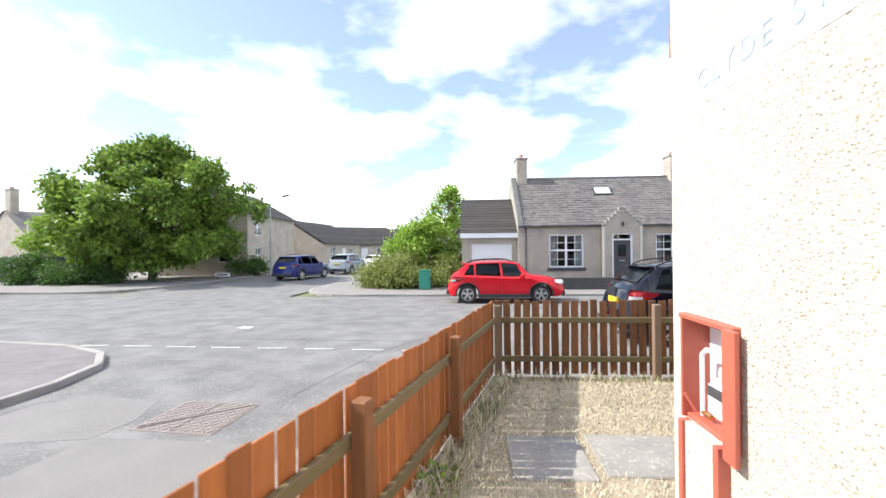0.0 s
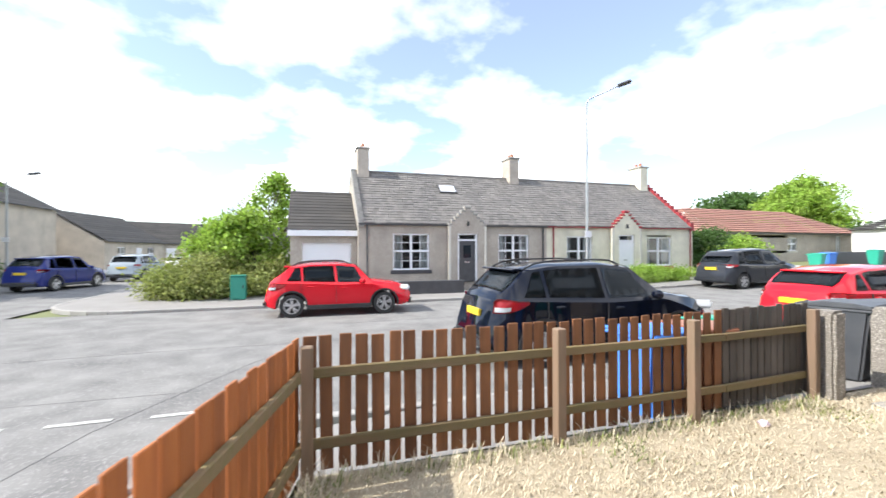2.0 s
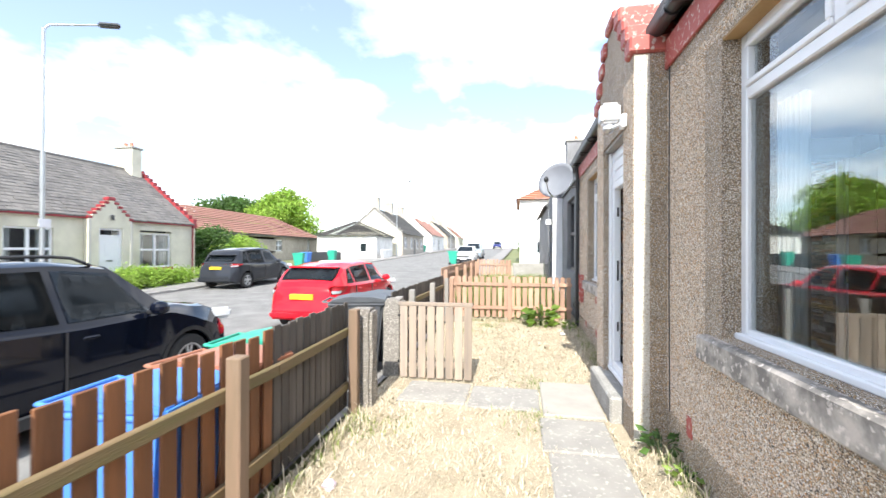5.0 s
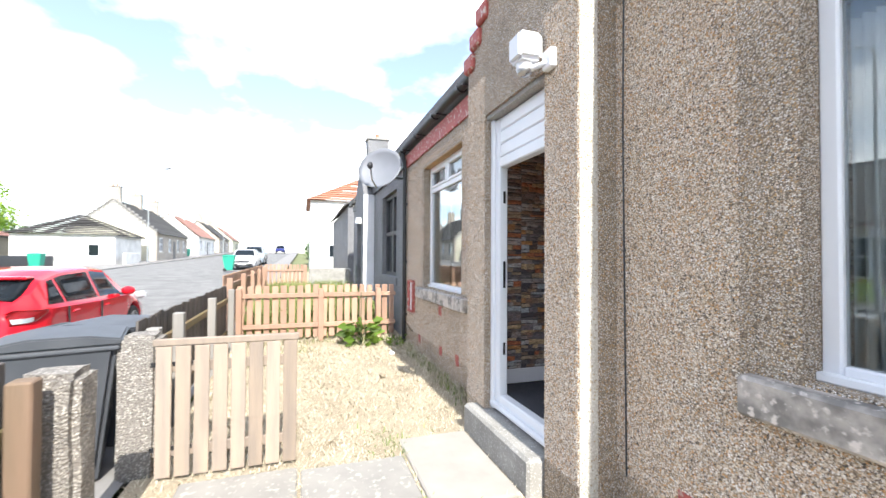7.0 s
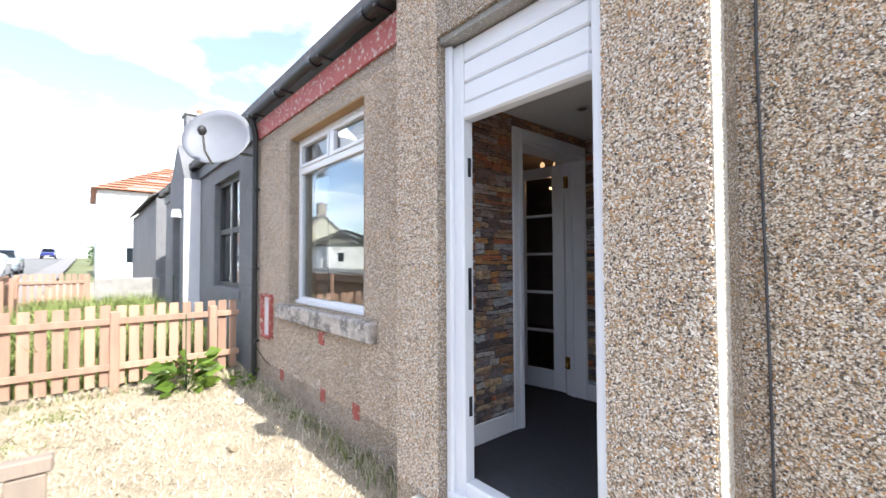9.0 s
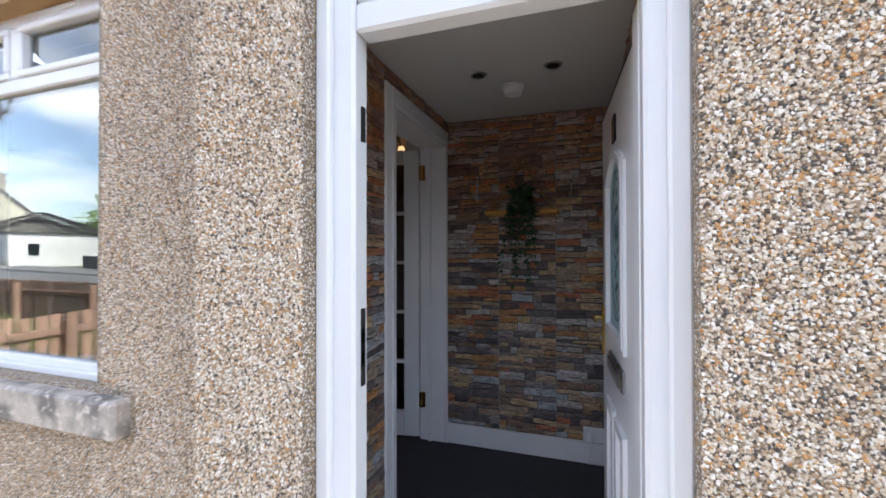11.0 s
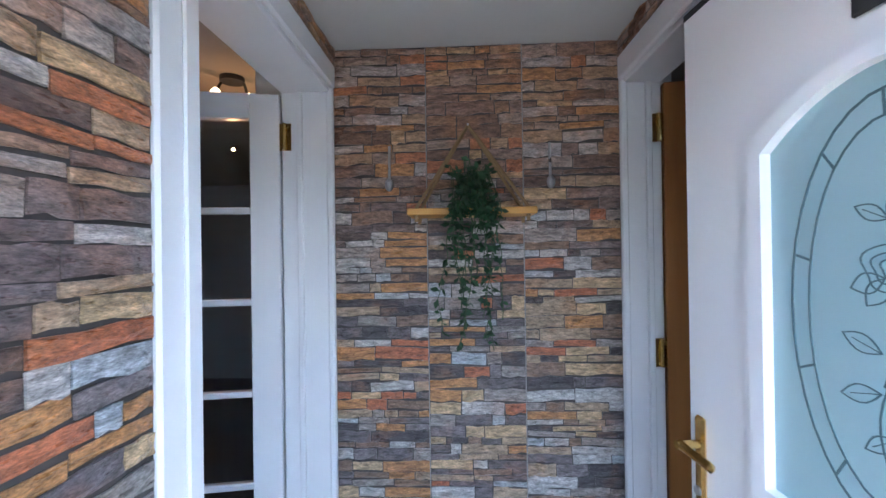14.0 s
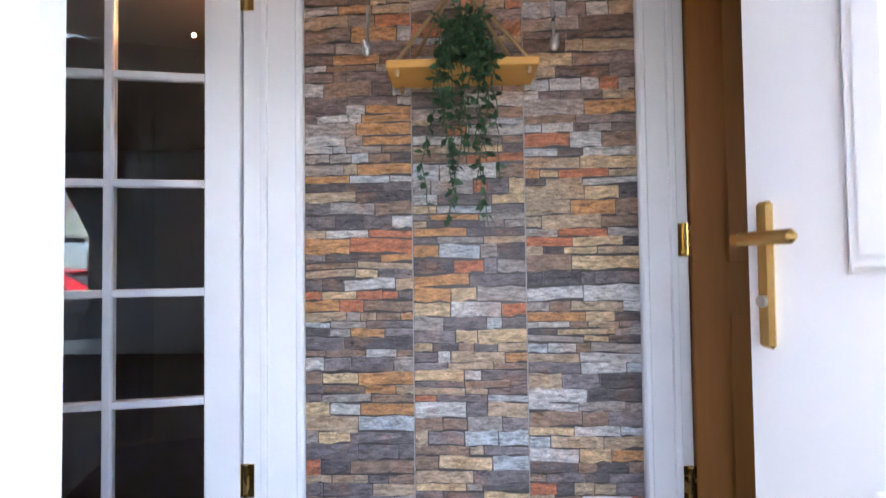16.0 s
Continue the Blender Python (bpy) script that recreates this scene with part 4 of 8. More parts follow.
def inner_frame(name, face, depth, s, label, y_near):
    """White lining and moulded architrave of a doorway in a side wall; s: which way the room lies."""
    th = thing(name, face, 1.25, FL, label, "door frame", kind="structure")
    a, b = sorted((face, face + s * depth))
    part("lining", box(a, b, VY0 - 0.01, VY0 + 0.024, FL, 2.36, 0.003), M_WHITE, th)
    part("lining", box(a, b, y_near - 0.03, y_near, FL, 2.36, 0.003), M_WHITE, th)
    part("head_lining", box(a, b, VY0 + 0.024, y_near - 0.03, 2.335, 2.36, 0.003), M_WHITE, th)
    f0, f1 = sorted((face - s * 0.001, face - s * 0.022))
    part("architrave", box(f0, f1, y_near - 0.025, y_near + 0.075, FL, 2.43, 0.006), M_WHITE, th)
    part("architrave", box(f0, f1, VY0 + 0.02, y_near - 0.0255, 2.345, 2.43, 0.006), M_WHITE, th)
    g0, g1 = sorted((face - s * 0.022, face - s * 0.03))
    part("moulding", box(g0, g1, y_near - 0.02, y_near + 0.02, FL, 2.42, 0.004), M_WHITE, th)
    c = VX1 if s > 0 else VX0
    part("corner_bead", box(c - 0.012, c + 0.012, VY0 + 0.001, VY0 + 0.03, FL, 2.42, 0.006), M_WHITE, th)
    d0 = face + s * (depth * 0.55)
    part("stop", box(min(d0, d0 + s * 0.02), max(d0, d0 + s * 0.02), VY0 + 0.024, VY0 + 0.04, FL, 2.335, 0.003), M_WHITE, th)
    return th


inner_frame("door_frame_east", VX1, 0.18, 1, "white painted frame of the inner doorway to the sitting room", 1.73)
inner_frame("door_frame_west", VX0, 0.13, -1, "white painted frame of the inner doorway", 1.66)


def butt_hinge(th, x, y, z, w=0.03):
    k = part("hinge", box(x - w, x + w, y, y + 0.004, z - 0.05, z + 0.05), M_BRASS, th, "brass butt hinge")
    part("knuckle", tube((x, y + 0.006, z - 0.05), (x, y + 0.006, z + 0.05), 0.008, n=10), M_BRASS, k)


def glazed_door():
    """White inner door with two columns of five panes, swung into the room."""
    th = thing("glazed_door", 6.69, 0.905, FL, "white painted ten-pane glazed door standing open", "door")
    m = Matrix.Translation((6.69, 0.905, 0)) @ Matrix.Rotation(radians(10), 4, "Z")
    w, z0, z1, y0, y1 = 0.76, 0.39, 2.33, -0.038, 0.0
    st = 0.105
    part("stile", box(0, st, y0, y1, z0, z1, 0.004, m=m), M_WHITE, th)
    part("stile", box(w - st, w, y0, y1, z0, z1, 0.004, m=m), M_WHITE, th)
    part("top_rail", box(st, w - st, y0, y1, 2.235, z1, 0.004, m=m), M_WHITE, th)
    part("bottom_rail", box(st, w - st, y0, y1, z0, 0.555, 0.004, m=m), M_WHITE, th)
    xm = w / 2
    part("mullion", box(xm - 0.013, xm + 0.013, y0 + 0.003, y1 - 0.003, 0.555, 2.235, 0.004, m=m), M_WHITE, th)
    zs = [0.555 + 0.336 * i for i in range(6)]
    for z in zs[1:-1]:
        for a, b in ((st, xm - 0.013), (xm + 0.013, w - st)):
            part("glazing_bar", box(a, b, y0 + 0.004, y1 - 0.004, z - 0.012, z + 0.012, 0.004, m=m), M_WHITE, th)
    for za, zb in zip(zs, zs[1:]):
        for a, b in ((st, xm - 0.013), (xm + 0.013, w - st)):
            g = part("pane", box(a, b, -0.021, -0.017, za + 0.012, zb - 0.012, m=m), M_GLASS, th)
            g.visible_shadow = False
    for z in (0.64, 2.17):
        butt_hinge(th, 6.672, 0.896, z, 0.024)
    h = part("door_handle", box(w - 0.08, w - 0.04, 0.001, 0.012, 1.25, 1.42, 0.004, m=m), M_BRASS, th, "brass lever handle")
    part("lever", box(w - 0.16, w - 0.05, 0.03, 0.045, 1.36, 1.378, 0.006, m=m), M_BRASS, h)


glazed_door()
M_BROWN = material("brown_stained_door", (0.22, 0.09, 0.025), (0.3, 0.13, 0.035), 3, 0.4, bump=0.15, grain=15, stretch=(6, 6, 0.6))


def brown_door():
    th = thing("wooden_door", 5.3, 0.905, FL, "brown varnished wooden inner door standing open", "door")
    m = Matrix.Translation((5.302, 0.905, 0)) @ Matrix.Rotation(radians(173), 4, "Z")
    part("leaf", box(0, 0.76, 0.0, 0.038, 0.39, 2.33, 0.004, m=m), M_BROWN, th)
    for z0, z1 in ((0.55, 1.15), (1.3, 2.2)):
        for x0, x1 in ((0.1, 0.35), (0.41, 0.66)):
            part("panel", box(x0, x1, -0.006, 0.0, z0, z1, 0.005, m=m), M_BROWN, th)
    for z in (0.64, 1.37, 2.17):
        butt_hinge(th, 5.318, 0.896, z, 0.024)


brown_door()

# front door leaf, swung inwards against the side wall
DM = Matrix.Translation((5.478, 2.385, 0)) @ Matrix.Rotation(radians(-85.7), 4, "Z")   # x runs from hinge to lock edge, +y is the outer face
M_ETCH = clear_glass("frosted_glass", (0.42, 0.6, 0.64), 0.4)
M_ETCH.node_tree.nodes["Principled BSDF"].inputs["Transmission Weight"].default_value = 0.3
M_ETCH_LINE = material("etched_lead_line", (0.07, 0.13, 0.15), (0.1, 0.16, 0.18), 10, 0.5, bump=0.05)
M_GOLD = material("gold_plated_brass", (0.75, 0.53, 0.2), (0.66, 0.45, 0.16), 20, 0.22, metal=1.0, bump=0.02)


def arch_outline(x0, x1, z0, z1, rise_, n=14):
    pts = [(x0, z0), (x1, z0)]
    for i in range(n + 1):
        t = i / n
        pts.append((x1 + (x0 - x1) * t, z1 + rise_ * (1 - (2 * t - 1) ** 2)))
    return pts


def flat_shape(outline, y0, y1, m):
    bm = prism(outline, "y", y0, y1)
    bmesh.ops.transform(bm, matrix=m, verts=bm.verts)
    return bm


def ring_shape(outer, inner, y0, y1, m):
    """A band between two outlines of the same count."""
    bm = bmesh.new()
    n = len(outer)
    a = [[bm.verts.new((u, y, v)) for u, v in o] for o in (outer, inner) for y in (y0, y1)]
    for i in range(n):
        j = (i + 1) % n
        for p, q in ((0, 1), (1, 3), (3, 2), (2, 0)):
            bm.faces.new((a[p][i], a[p][j], a[q][j], a[q][i]))
    bmesh.ops.recalc_face_normals(bm, faces=bm.faces)
    bmesh.ops.transform(bm, matrix=m, verts=bm.verts)
    return bm


def line_on(points, w, y, m, bm):
    """A thin raised line along points (x, z) on the door's face."""
    for (xa, za), (xb, zb) in zip(points, points[1:]):
        d = Vector((xb - xa, 0, zb - za))
        if d.length < 1e-5:
            continue
        mm = m @ Matrix.Translation(((xa + xb) / 2, y, (za + zb) / 2)) @ Matrix.Rotation(-math.atan2(d.z, d.x), 4, "Y")
        box(-d.length / 2 - w * 0.3, d.length / 2 + w * 0.3, 0, 0.0012, -w / 2, w / 2, bm=bm, m=mm)
    return bm


def ellipse(cx, cz, rx, rz, n=36, a0=0, a1=360):
    return [(cx + rx * math.cos(radians(a0 + (a1 - a0) * i / n)), cz + rz * math.sin(radians(a0 + (a1 - a0) * i / n))) for i in range(n + 1)]


def front_door():
    th = thing("front_door", 5.5, 2.36, FL, "white plastic front door with frosted oval-patterned glass, standing open", "door")
    w, z0, z1 = 0.88, 0.385, 2.232
    gx0, gx1, gz0, gz1, gr = 0.31, 0.665, 1.35, 1.89, 0.075
    # the leaf is built round the glass opening
    leaf = bmesh.new()
    for b in ((0.12, gx0, z0, z1), (gx1, w, z0, z1), (gx0, gx1, z0, gz0)):
        box(b[0], b[1], -0.058, 0.0, b[2], b[3], bm=leaf, m=DM)
    top = arch_outline(gx0, gx1, gz1, gz1, gr)[2:]
    pts = [(gx1, gz1)] + top[1:-1] + [(gx0, gz1), (gx0, z1), (gx1, z1)]
    leaf2 = flat_shape(pts, -0.058, 0.0, DM)
    me = bpy.data.meshes.new("tmp")
    leaf2.to_mesh(me); leaf2.free()
    leaf.from_mesh(me)
    part("leaf", leaf, M_UPVC, th)
    big, small = arch_outline(gx0 - 0.045, gx1 + 0.045, gz0 - 0.045, gz1 + 0.03, gr), arch_outline(gx0, gx1, gz0, gz1, gr)
    part("glazing_bead", ring_shape(big, small, 0.0, 0.011, DM), M_UPVC, th)
    part("glazing_bead_inner", ring_shape(arch_outline(gx0 - 0.03, gx1 + 0.03, gz0 - 0.03, gz1 + 0.02, gr), small, 0.0112, 0.015, DM), M_UPVC, th)
    g = part("pane", flat_shape(small, -0.008, -0.003, DM), M_ETCH, th, "frosted pale blue glass")
    lines = bmesh.new()
    cx, cz = (gx0 + gx1) / 2, (gz0 + gz1 + gr) / 2
    y = -0.0028
    for rx, rz, t in ((0.14, 0.275, 0.0034), (0.112, 0.242, 0.0028)):
        line_on(ellipse(cx, cz, rx, rz), t, y, DM, lines)
    for a in range(15, 375, 36):
        c, s = math.cos(radians(a)), math.sin(radians(a))
        line_on([(cx + 0.112 * c, cz + 0.242 * s), (cx + 0.14 * c, cz + 0.275 * s)], 0.0034, y, DM, lines)
    part("lead_line", lines, M_ETCH_LINE, g, "dark etched oval border")
    rose = bmesh.new()

    def petal(px, pz, r, tilt, fat=0.45, vein=True):
        ct, st_ = math.cos(radians(tilt)), math.sin(radians(tilt))
        pts_ = []
        for i in range(15):
            u = i / 14
            along, off = r * (1 - abs(2 * u - 1)) * 2, fat * r * math.sin(math.pi * 2 * u)
            pts_.append((px + along * ct - off * st_, pz + along * st_ + off * ct))
        line_on(pts_, 0.0018, y, DM, rose)
        if vein:
            line_on([(px, pz), (px + 1.5 * r * ct, pz + 1.5 * r * st_)], 0.0012, y, DM, rose)
    # open bloom: nested cups of petals
    bz = cz + 0.055
    for k, (rx, rz) in enumerate(((0.014, 0.012), (0.025, 0.02), (0.037, 0.03))):
        for a0 in (10, 130, 250):
            line_on([(cx + rx * math.cos(radians(a)) * (1 + 0.18 * math.sin(radians(3 * (a - a0)))), bz + rz * math.sin(radians(a))) for a in range(a0 + 25 * k, a0 + 25 * k + 125, 12)], 0.0018, y, DM, rose)
    for tilt in (200, 235, 305, 340):
        petal(cx + 0.01 * math.cos(radians(tilt)), bz - 0.012, 0.022, tilt, 0.6, False)
    # curving stem with pairs of leaves, a bud above
    stem = [(cx + 0.018 * math.sin(v * 0.45), cz - 0.21 + 0.02 * v) for v in range(12)]
    line_on(stem, 0.0022, y, DM, rose)
    line_on([(cx, bz + 0.03), (cx + 0.006, bz + 0.075), (cx - 0.004, bz + 0.12)], 0.002, y, DM, rose)
    for px, pz, r, tilt in ((cx, cz - 0.03, 0.026, 155), (cx + 0.014, cz - 0.05, 0.026, 20), (cx + 0.012, cz - 0.09, 0.024, 140), (cx + 0.016, cz - 0.1, 0.026, -15), (cx + 0.002, cz - 0.14, 0.022, 200), (cx, cz - 0.15, 0.022, -35),
                            (cx + 0.004, bz + 0.06, 0.022, 25), (cx + 0.002, bz + 0.07, 0.02, 160), (cx - 0.004, bz + 0.115, 0.018, 95)):
        petal(px, pz, r, tilt)
    part("etched_rose", rose, M_ETCH_LINE, g, "etched rose drawing")
    # lower moulded panels
    for x0, x1 in ((0.265, 0.455), (0.5, 0.69)):
        o = [(x0, 0.52), (x1, 0.52), (x1, 1.05), (x0, 1.05)]
        i = [(x0 + 0.035, 0.555), (x1 - 0.035, 0.555), (x1 - 0.035, 1.015), (x0 + 0.035, 1.015)]
        part("panel_moulding", ring_shape(o, i, 0.0, 0.014, DM), M_UPVC, th)
    lb = part("letterbox", box(0.285, 0.6, 0.0, 0.014, 1.18, 1.255, 0.006, m=DM), M_STEEL, th, "dark metal letterbox plate")
    part("flap", box(0.305, 0.58, 0.0145, 0.022, 1.193, 1.24, 0.006, m=DM), M_STEEL, lb)
    # number plaque
    pl = part("number_plaque", box(0.46, 0.525, 0.0, 0.008, 2.03, 2.13, 0.004, m=DM), M_BLACK, th, "black number plaque")
    font = bpy.data.curves.new("digit", "FONT")
    font.body, font.size, font.extrude, font.align_x = "5", 0.085, 0.001, "CENTER"
    num = new("digit", font)
    num.parent = pl
    num.matrix_basis = Matrix.Translation(-ORIGIN[th.name]) @ DM @ Matrix.Translation((0.4925, 0.0092, 2.05)) @ Matrix.Rotation(radians(90), 4, "X") @ Matrix.Rotation(radians(180), 4, "Y")
    font.materials.append(M_GOLD)
    tagged(num, "gold digit 5")
    hd = part("door_handle", box(0.825, 0.853, 0.0, 0.012, 1.18, 1.4, 0.006, m=DM), M_GOLD, th, "gold lever handle on a long plate")
    part("lever", box(0.74, 0.85, 0.04, 0.056, 1.333, 1.353, 0.007, m=DM), M_GOLD, hd)
    part("spindle", tube(DM @ Vector((0.839, 0.012, 1.343)), DM @ Vector((0.839, 0.056, 1.343)), 0.009), M_GOLD, hd)
    part("keyhole", tube(DM @ Vector((0.839, 0.012, 1.25)), DM @ Vector((0.839, 0.017, 1.25)), 0.009), M_STEEL, hd)
    part("edge_lock", box(w, w + 0.002, -0.04, -0.018, 0.5, 2.15, m=DM), M_GOLD, th, "gold lock strip in the door's edge")
    part("edge_seal", box(0.12, w, -0.004, 0.0015, z1 - 0.012, z1 + 0.001, m=DM), M_BLACK, th)


front_door()
for a, b, out in ((-0.046, 0.03, 0.02), (0.031, 0.075, 0.013), (0.076, 0.114, 0.005)):
    part("jamb_step", box(a, b, -0.058, out, 0.385, 2.244, 0.003, m=DM), M_UPVC, door_frame)
part("gasket", box(0.1143, 0.1195, -0.05, 0.002, 0.39, 2.23, m=DM), M_JOINT, door_frame, "grey rubber door seal")


def downlight(x, y):
    th = thing("downlight", x, y, CE, "small unlit recessed ceiling spotlight with a chrome rim", "ceiling light", "hall downlights")
    part("rim", ring_of(x, y, CE - 0.004, 0.043, 0.03, 0.008), M_STEEL, th)
    part("bulb", tube((x, y, CE - 0.003), (x, y, CE - 0.0005), 0.03, n=20), M_BLACK, th, "dark unlit bulb face")


def ring_of(x, y, z, r1, r0, h, n=28):
    bm = bmesh.new()
    rows = []
    for r, zz in ((r1, z + h / 2), (r1, z - h / 4), ((r1 + r0) / 2, z - h / 2), (r0, z - h / 4), (r0, z + h / 2)):
        rows.append([bm.verts.new((x + r * math.cos(2 * math.pi * i / n), y + r * math.sin(2 * math.pi * i / n), zz)) for i in range(n)])
    for a, b in zip(rows, rows[1:] + rows[:1]):
        for i in range(n):
            bm.faces.new((a[i], a[(i + 1) % n], b[(i + 1) % n], b[i]))
    bmesh.ops.recalc_face_normals(bm, faces=bm.faces)
    return bm


downlight(6.113, 1.547)
downlight(5.757, 1.542)
sd = thing("smoke_detector", 5.974, 1.355, CE - 0.04, "round white smoke detector on the ceiling", "smoke alarm")
part("base", tube((5.974, 1.355, CE - 0.012), (5.974, 1.355, CE), 0.058, n=28), M_UPVC, sd)
part("cap", tube((5.974, 1.355, CE - 0.045), (5.974, 1.355, CE - 0.0125), 0.044, 0.053, n=28), M_UPVC, sd)

# hanging shelf with trailing plant
M_PINE = material("honey_pine", (0.62, 0.33, 0.07), (0.54, 0.27, 0.06), 4, 0.5, bump=0.1, grain=16, stretch=(0.8, 6, 6))
M_ROPE = material("jute_rope", (0.36, 0.24, 0.12), (0.28, 0.18, 0.09), 40, 0.9, bump=0.5, grain=200)
sh = thing("hanging_shelf", 5.988, 0.95, 1.85, "small honey-coloured pine shelf hung on rope", "shelf")
part("board", box(5.772, 6.205, 0.884, 1.03, 1.862, 1.885, 0.003), M_PINE, sh)
nail = (5.995, 0.889, 2.2)
for x in (5.8, 6.175):
    for y in (0.893, 1.015):
        part("rope", bent([(x, y, 1.84), (x, y, 1.886), nail], 0.006, 6), M_ROPE, sh)
        part("knot", ball((x, y, 1.856), 0.008, 0.008, 0.008, 8), M_ROPE, sh)
part("nail", tube((nail[0], 0.868, nail[2]), (nail[0], 0.9, nail[2]), 0.004, n=8), M_STEEL, sh)
M_LEAF = material("dark_ivy_leaf", (0.02, 0.06, 0.025), (0.05, 0.11, 0.05), 30, 0.45, bump=0.1, island=0.35)
M_STEM = material("green_stem", (0.06, 0.1, 0.04), bump=0.1)
pot = thing("trailing_plant", 5.985, 0.965, 1.886, "dark green trailing artificial plant in a small black pot", "plant")
part("pot", tube((5.985, 0.965, 1.886), (5.985, 0.965, 1.955), 0.035, 0.045, n=16), M_BLACK, pot)
rnd = random.Random(11)
stems, lv, lf = bmesh.new(), [], []


def leaf_at(c, d, size, lv, lf, rnd):
    """A small pointed leaf, folded along its rib."""
    d = Vector(d).normalized()
    side = d.cross(Vector((rnd.uniform(-1, 1), rnd.uniform(-1, 1), rnd.uniform(-1, 1)))).normalized()
    up = side.cross(d)
    b = len(lv)
    c = Vector(c)
    for p in (c, c + d * size * 0.5 + side * size * 0.3 + up * size * 0.08, c + d * size, c + d * size * 0.5 - side * size * 0.3 + up * size * 0.08, c + d * size * 0.5):
        lv.append(tuple(p))
    lf.extend([(b, b + 1, b + 4), (b + 1, b + 2, b + 4), (b + 2, b + 3, b + 4), (b + 3, b, b + 4)])


for i in range(38):
    a = rnd.uniform(0, 2 * math.pi)
    if i < 24:
        drop, x0 = rnd.uniform(0.0, 0.08), rnd.uniform(-0.085, 0.085)
    else:
        drop, x0 = rnd.uniform(0.15, 0.48), rnd.uniform(-0.06, 0.075)
    p = Vector((5.985 + 0.03 * math.cos(a), 0.965 + 0.03 * math.sin(a), 1.95))
    pts = [p.copy(), p + Vector((x0 * 0.6, 0.02 + 0.03 * rnd.random(), rnd.uniform(0.02, 0.09)))]
    q = Vector((5.985 + x0 + rnd.uniform(-0.02, 0.0), 1.035 + rnd.uniform(0, 0.03), 1.9))
    pts.append(q.copy())
    while 1.9 - q.z < drop:
        q = q + Vector((rnd.uniform(-0.012, 0.012), rnd.uniform(-0.006, 0.006), -0.035))
        pts.append(q.copy())
    bent(pts, 0.0014, 5, stems)
    for u, v in zip(pts, pts[1:]):
        for k in range(4 if v.z > 1.84 else 2):
            c = u.lerp(v, k / 4)
            leaf_at(c, (rnd.uniform(-1, 1), rnd.uniform(-0.4, 1), rnd.uniform(-0.9, 0.3)), rnd.uniform(0.02, 0.038), lv, lf, rnd)
part("vine", stems, M_STEM, pot)
fol = new("foliage", from_arrays("foliage", lv, lf, M_LEAF))
fol.parent = pot
fol.matrix_basis = Matrix.Translation(-ORIGIN[pot.name])


def coat_hook(x):
    th = thing("coat_hook", x, 0.885, 2.0, "small chrome double wall hook", "hook", "chrome hooks on the stone wall")
    part("stem", bent([(x, 0.884, 2.13), (x, 0.89, 2.06), (x, 0.895, 1.99), (x, 0.93, 1.97), (x, 0.945, 1.99)], 0.005, 8), M_STEEL, th)
    part("cup", ball((x, 0.9, 1.985), 0.016, 0.016, 0.024, 12), M_STEEL, th)


coat_hook(6.285)
coat_hook(5.70)
so = thing("wall_socket", 5.567, 0.89, 0.5, "white double wall socket with a plug", "socket")
part("plate", box(5.49, 5.64, 0.888, 0.9, 0.505, 0.595, 0.004), M_UPVC, so)
part("plug", box(5.585, 5.63, 0.9, 0.945, 0.515, 0.57, 0.01), M_UPVC, so)
part("cable", bent([(5.6, 0.92, 0.515), (5.6, 0.93, 0.45), (5.605, 0.925, 0.385)], 0.004, 6), M_UPVC, so)
for x in (5.53, 5.6):
    part("switch", box(x - 0.006, x + 0.006, 0.9, 0.904, 0.57, 0.588, 0.001), M_UPVC, so)

# sitting room seen through the glazed door
M_BULB = glow("warm_bulb", (1.0, 0.62, 0.3), 0.35)
lamp = thing("ceiling_spotlight", 7.0, 0.66, CE, "small black ceiling spotlight with glowing warm bulbs", "ceiling light")
part("base", tube((7.0, 0.66, CE - 0.02), (7.0, 0.66, CE), 0.05, n=20), M_BLACK, lamp)
part("arm", bent([(6.95, 0.66, CE - 0.02), (6.95, 0.63, CE - 0.06)], 0.006), M_BLACK, lamp)
part("arm", bent([(7.05, 0.66, CE - 0.02), (7.05, 0.69, CE - 0.06)], 0.006), M_BLACK, lamp)
part("bulb", ball((6.95, 0.62, CE - 0.085), 0.028, 0.028, 0.034, 14), M_BULB, lamp, "glowing warm bulb")
part("bulb", ball((7.05, 0.7, CE - 0.085), 0.022, 0.022, 0.03, 14), M_BULB, lamp, "glowing warm bulb")
warm = bpy.data.lights.new("room_lamp", "POINT")
warm.energy, warm.color, warm.shadow_soft_size = 0.17, (1.0, 0.45, 0.17), 0.006
wo = new("room_lamp", warm)
wo.location = (7.02, 0.62, CE - 0.3)
M_CURTAIN = material("dark_patterned_curtain", (0.05, 0.05, 0.055), (0.12, 0.12, 0.12), 14, 0.9, bump=0.3, c3=(0.2, 0.2, 0.2))
M_SHEER = material("pale_curtain", (0.66, 0.68, 0.68), (0.58, 0.6, 0.6), 6, 0.9, bump=0.2)


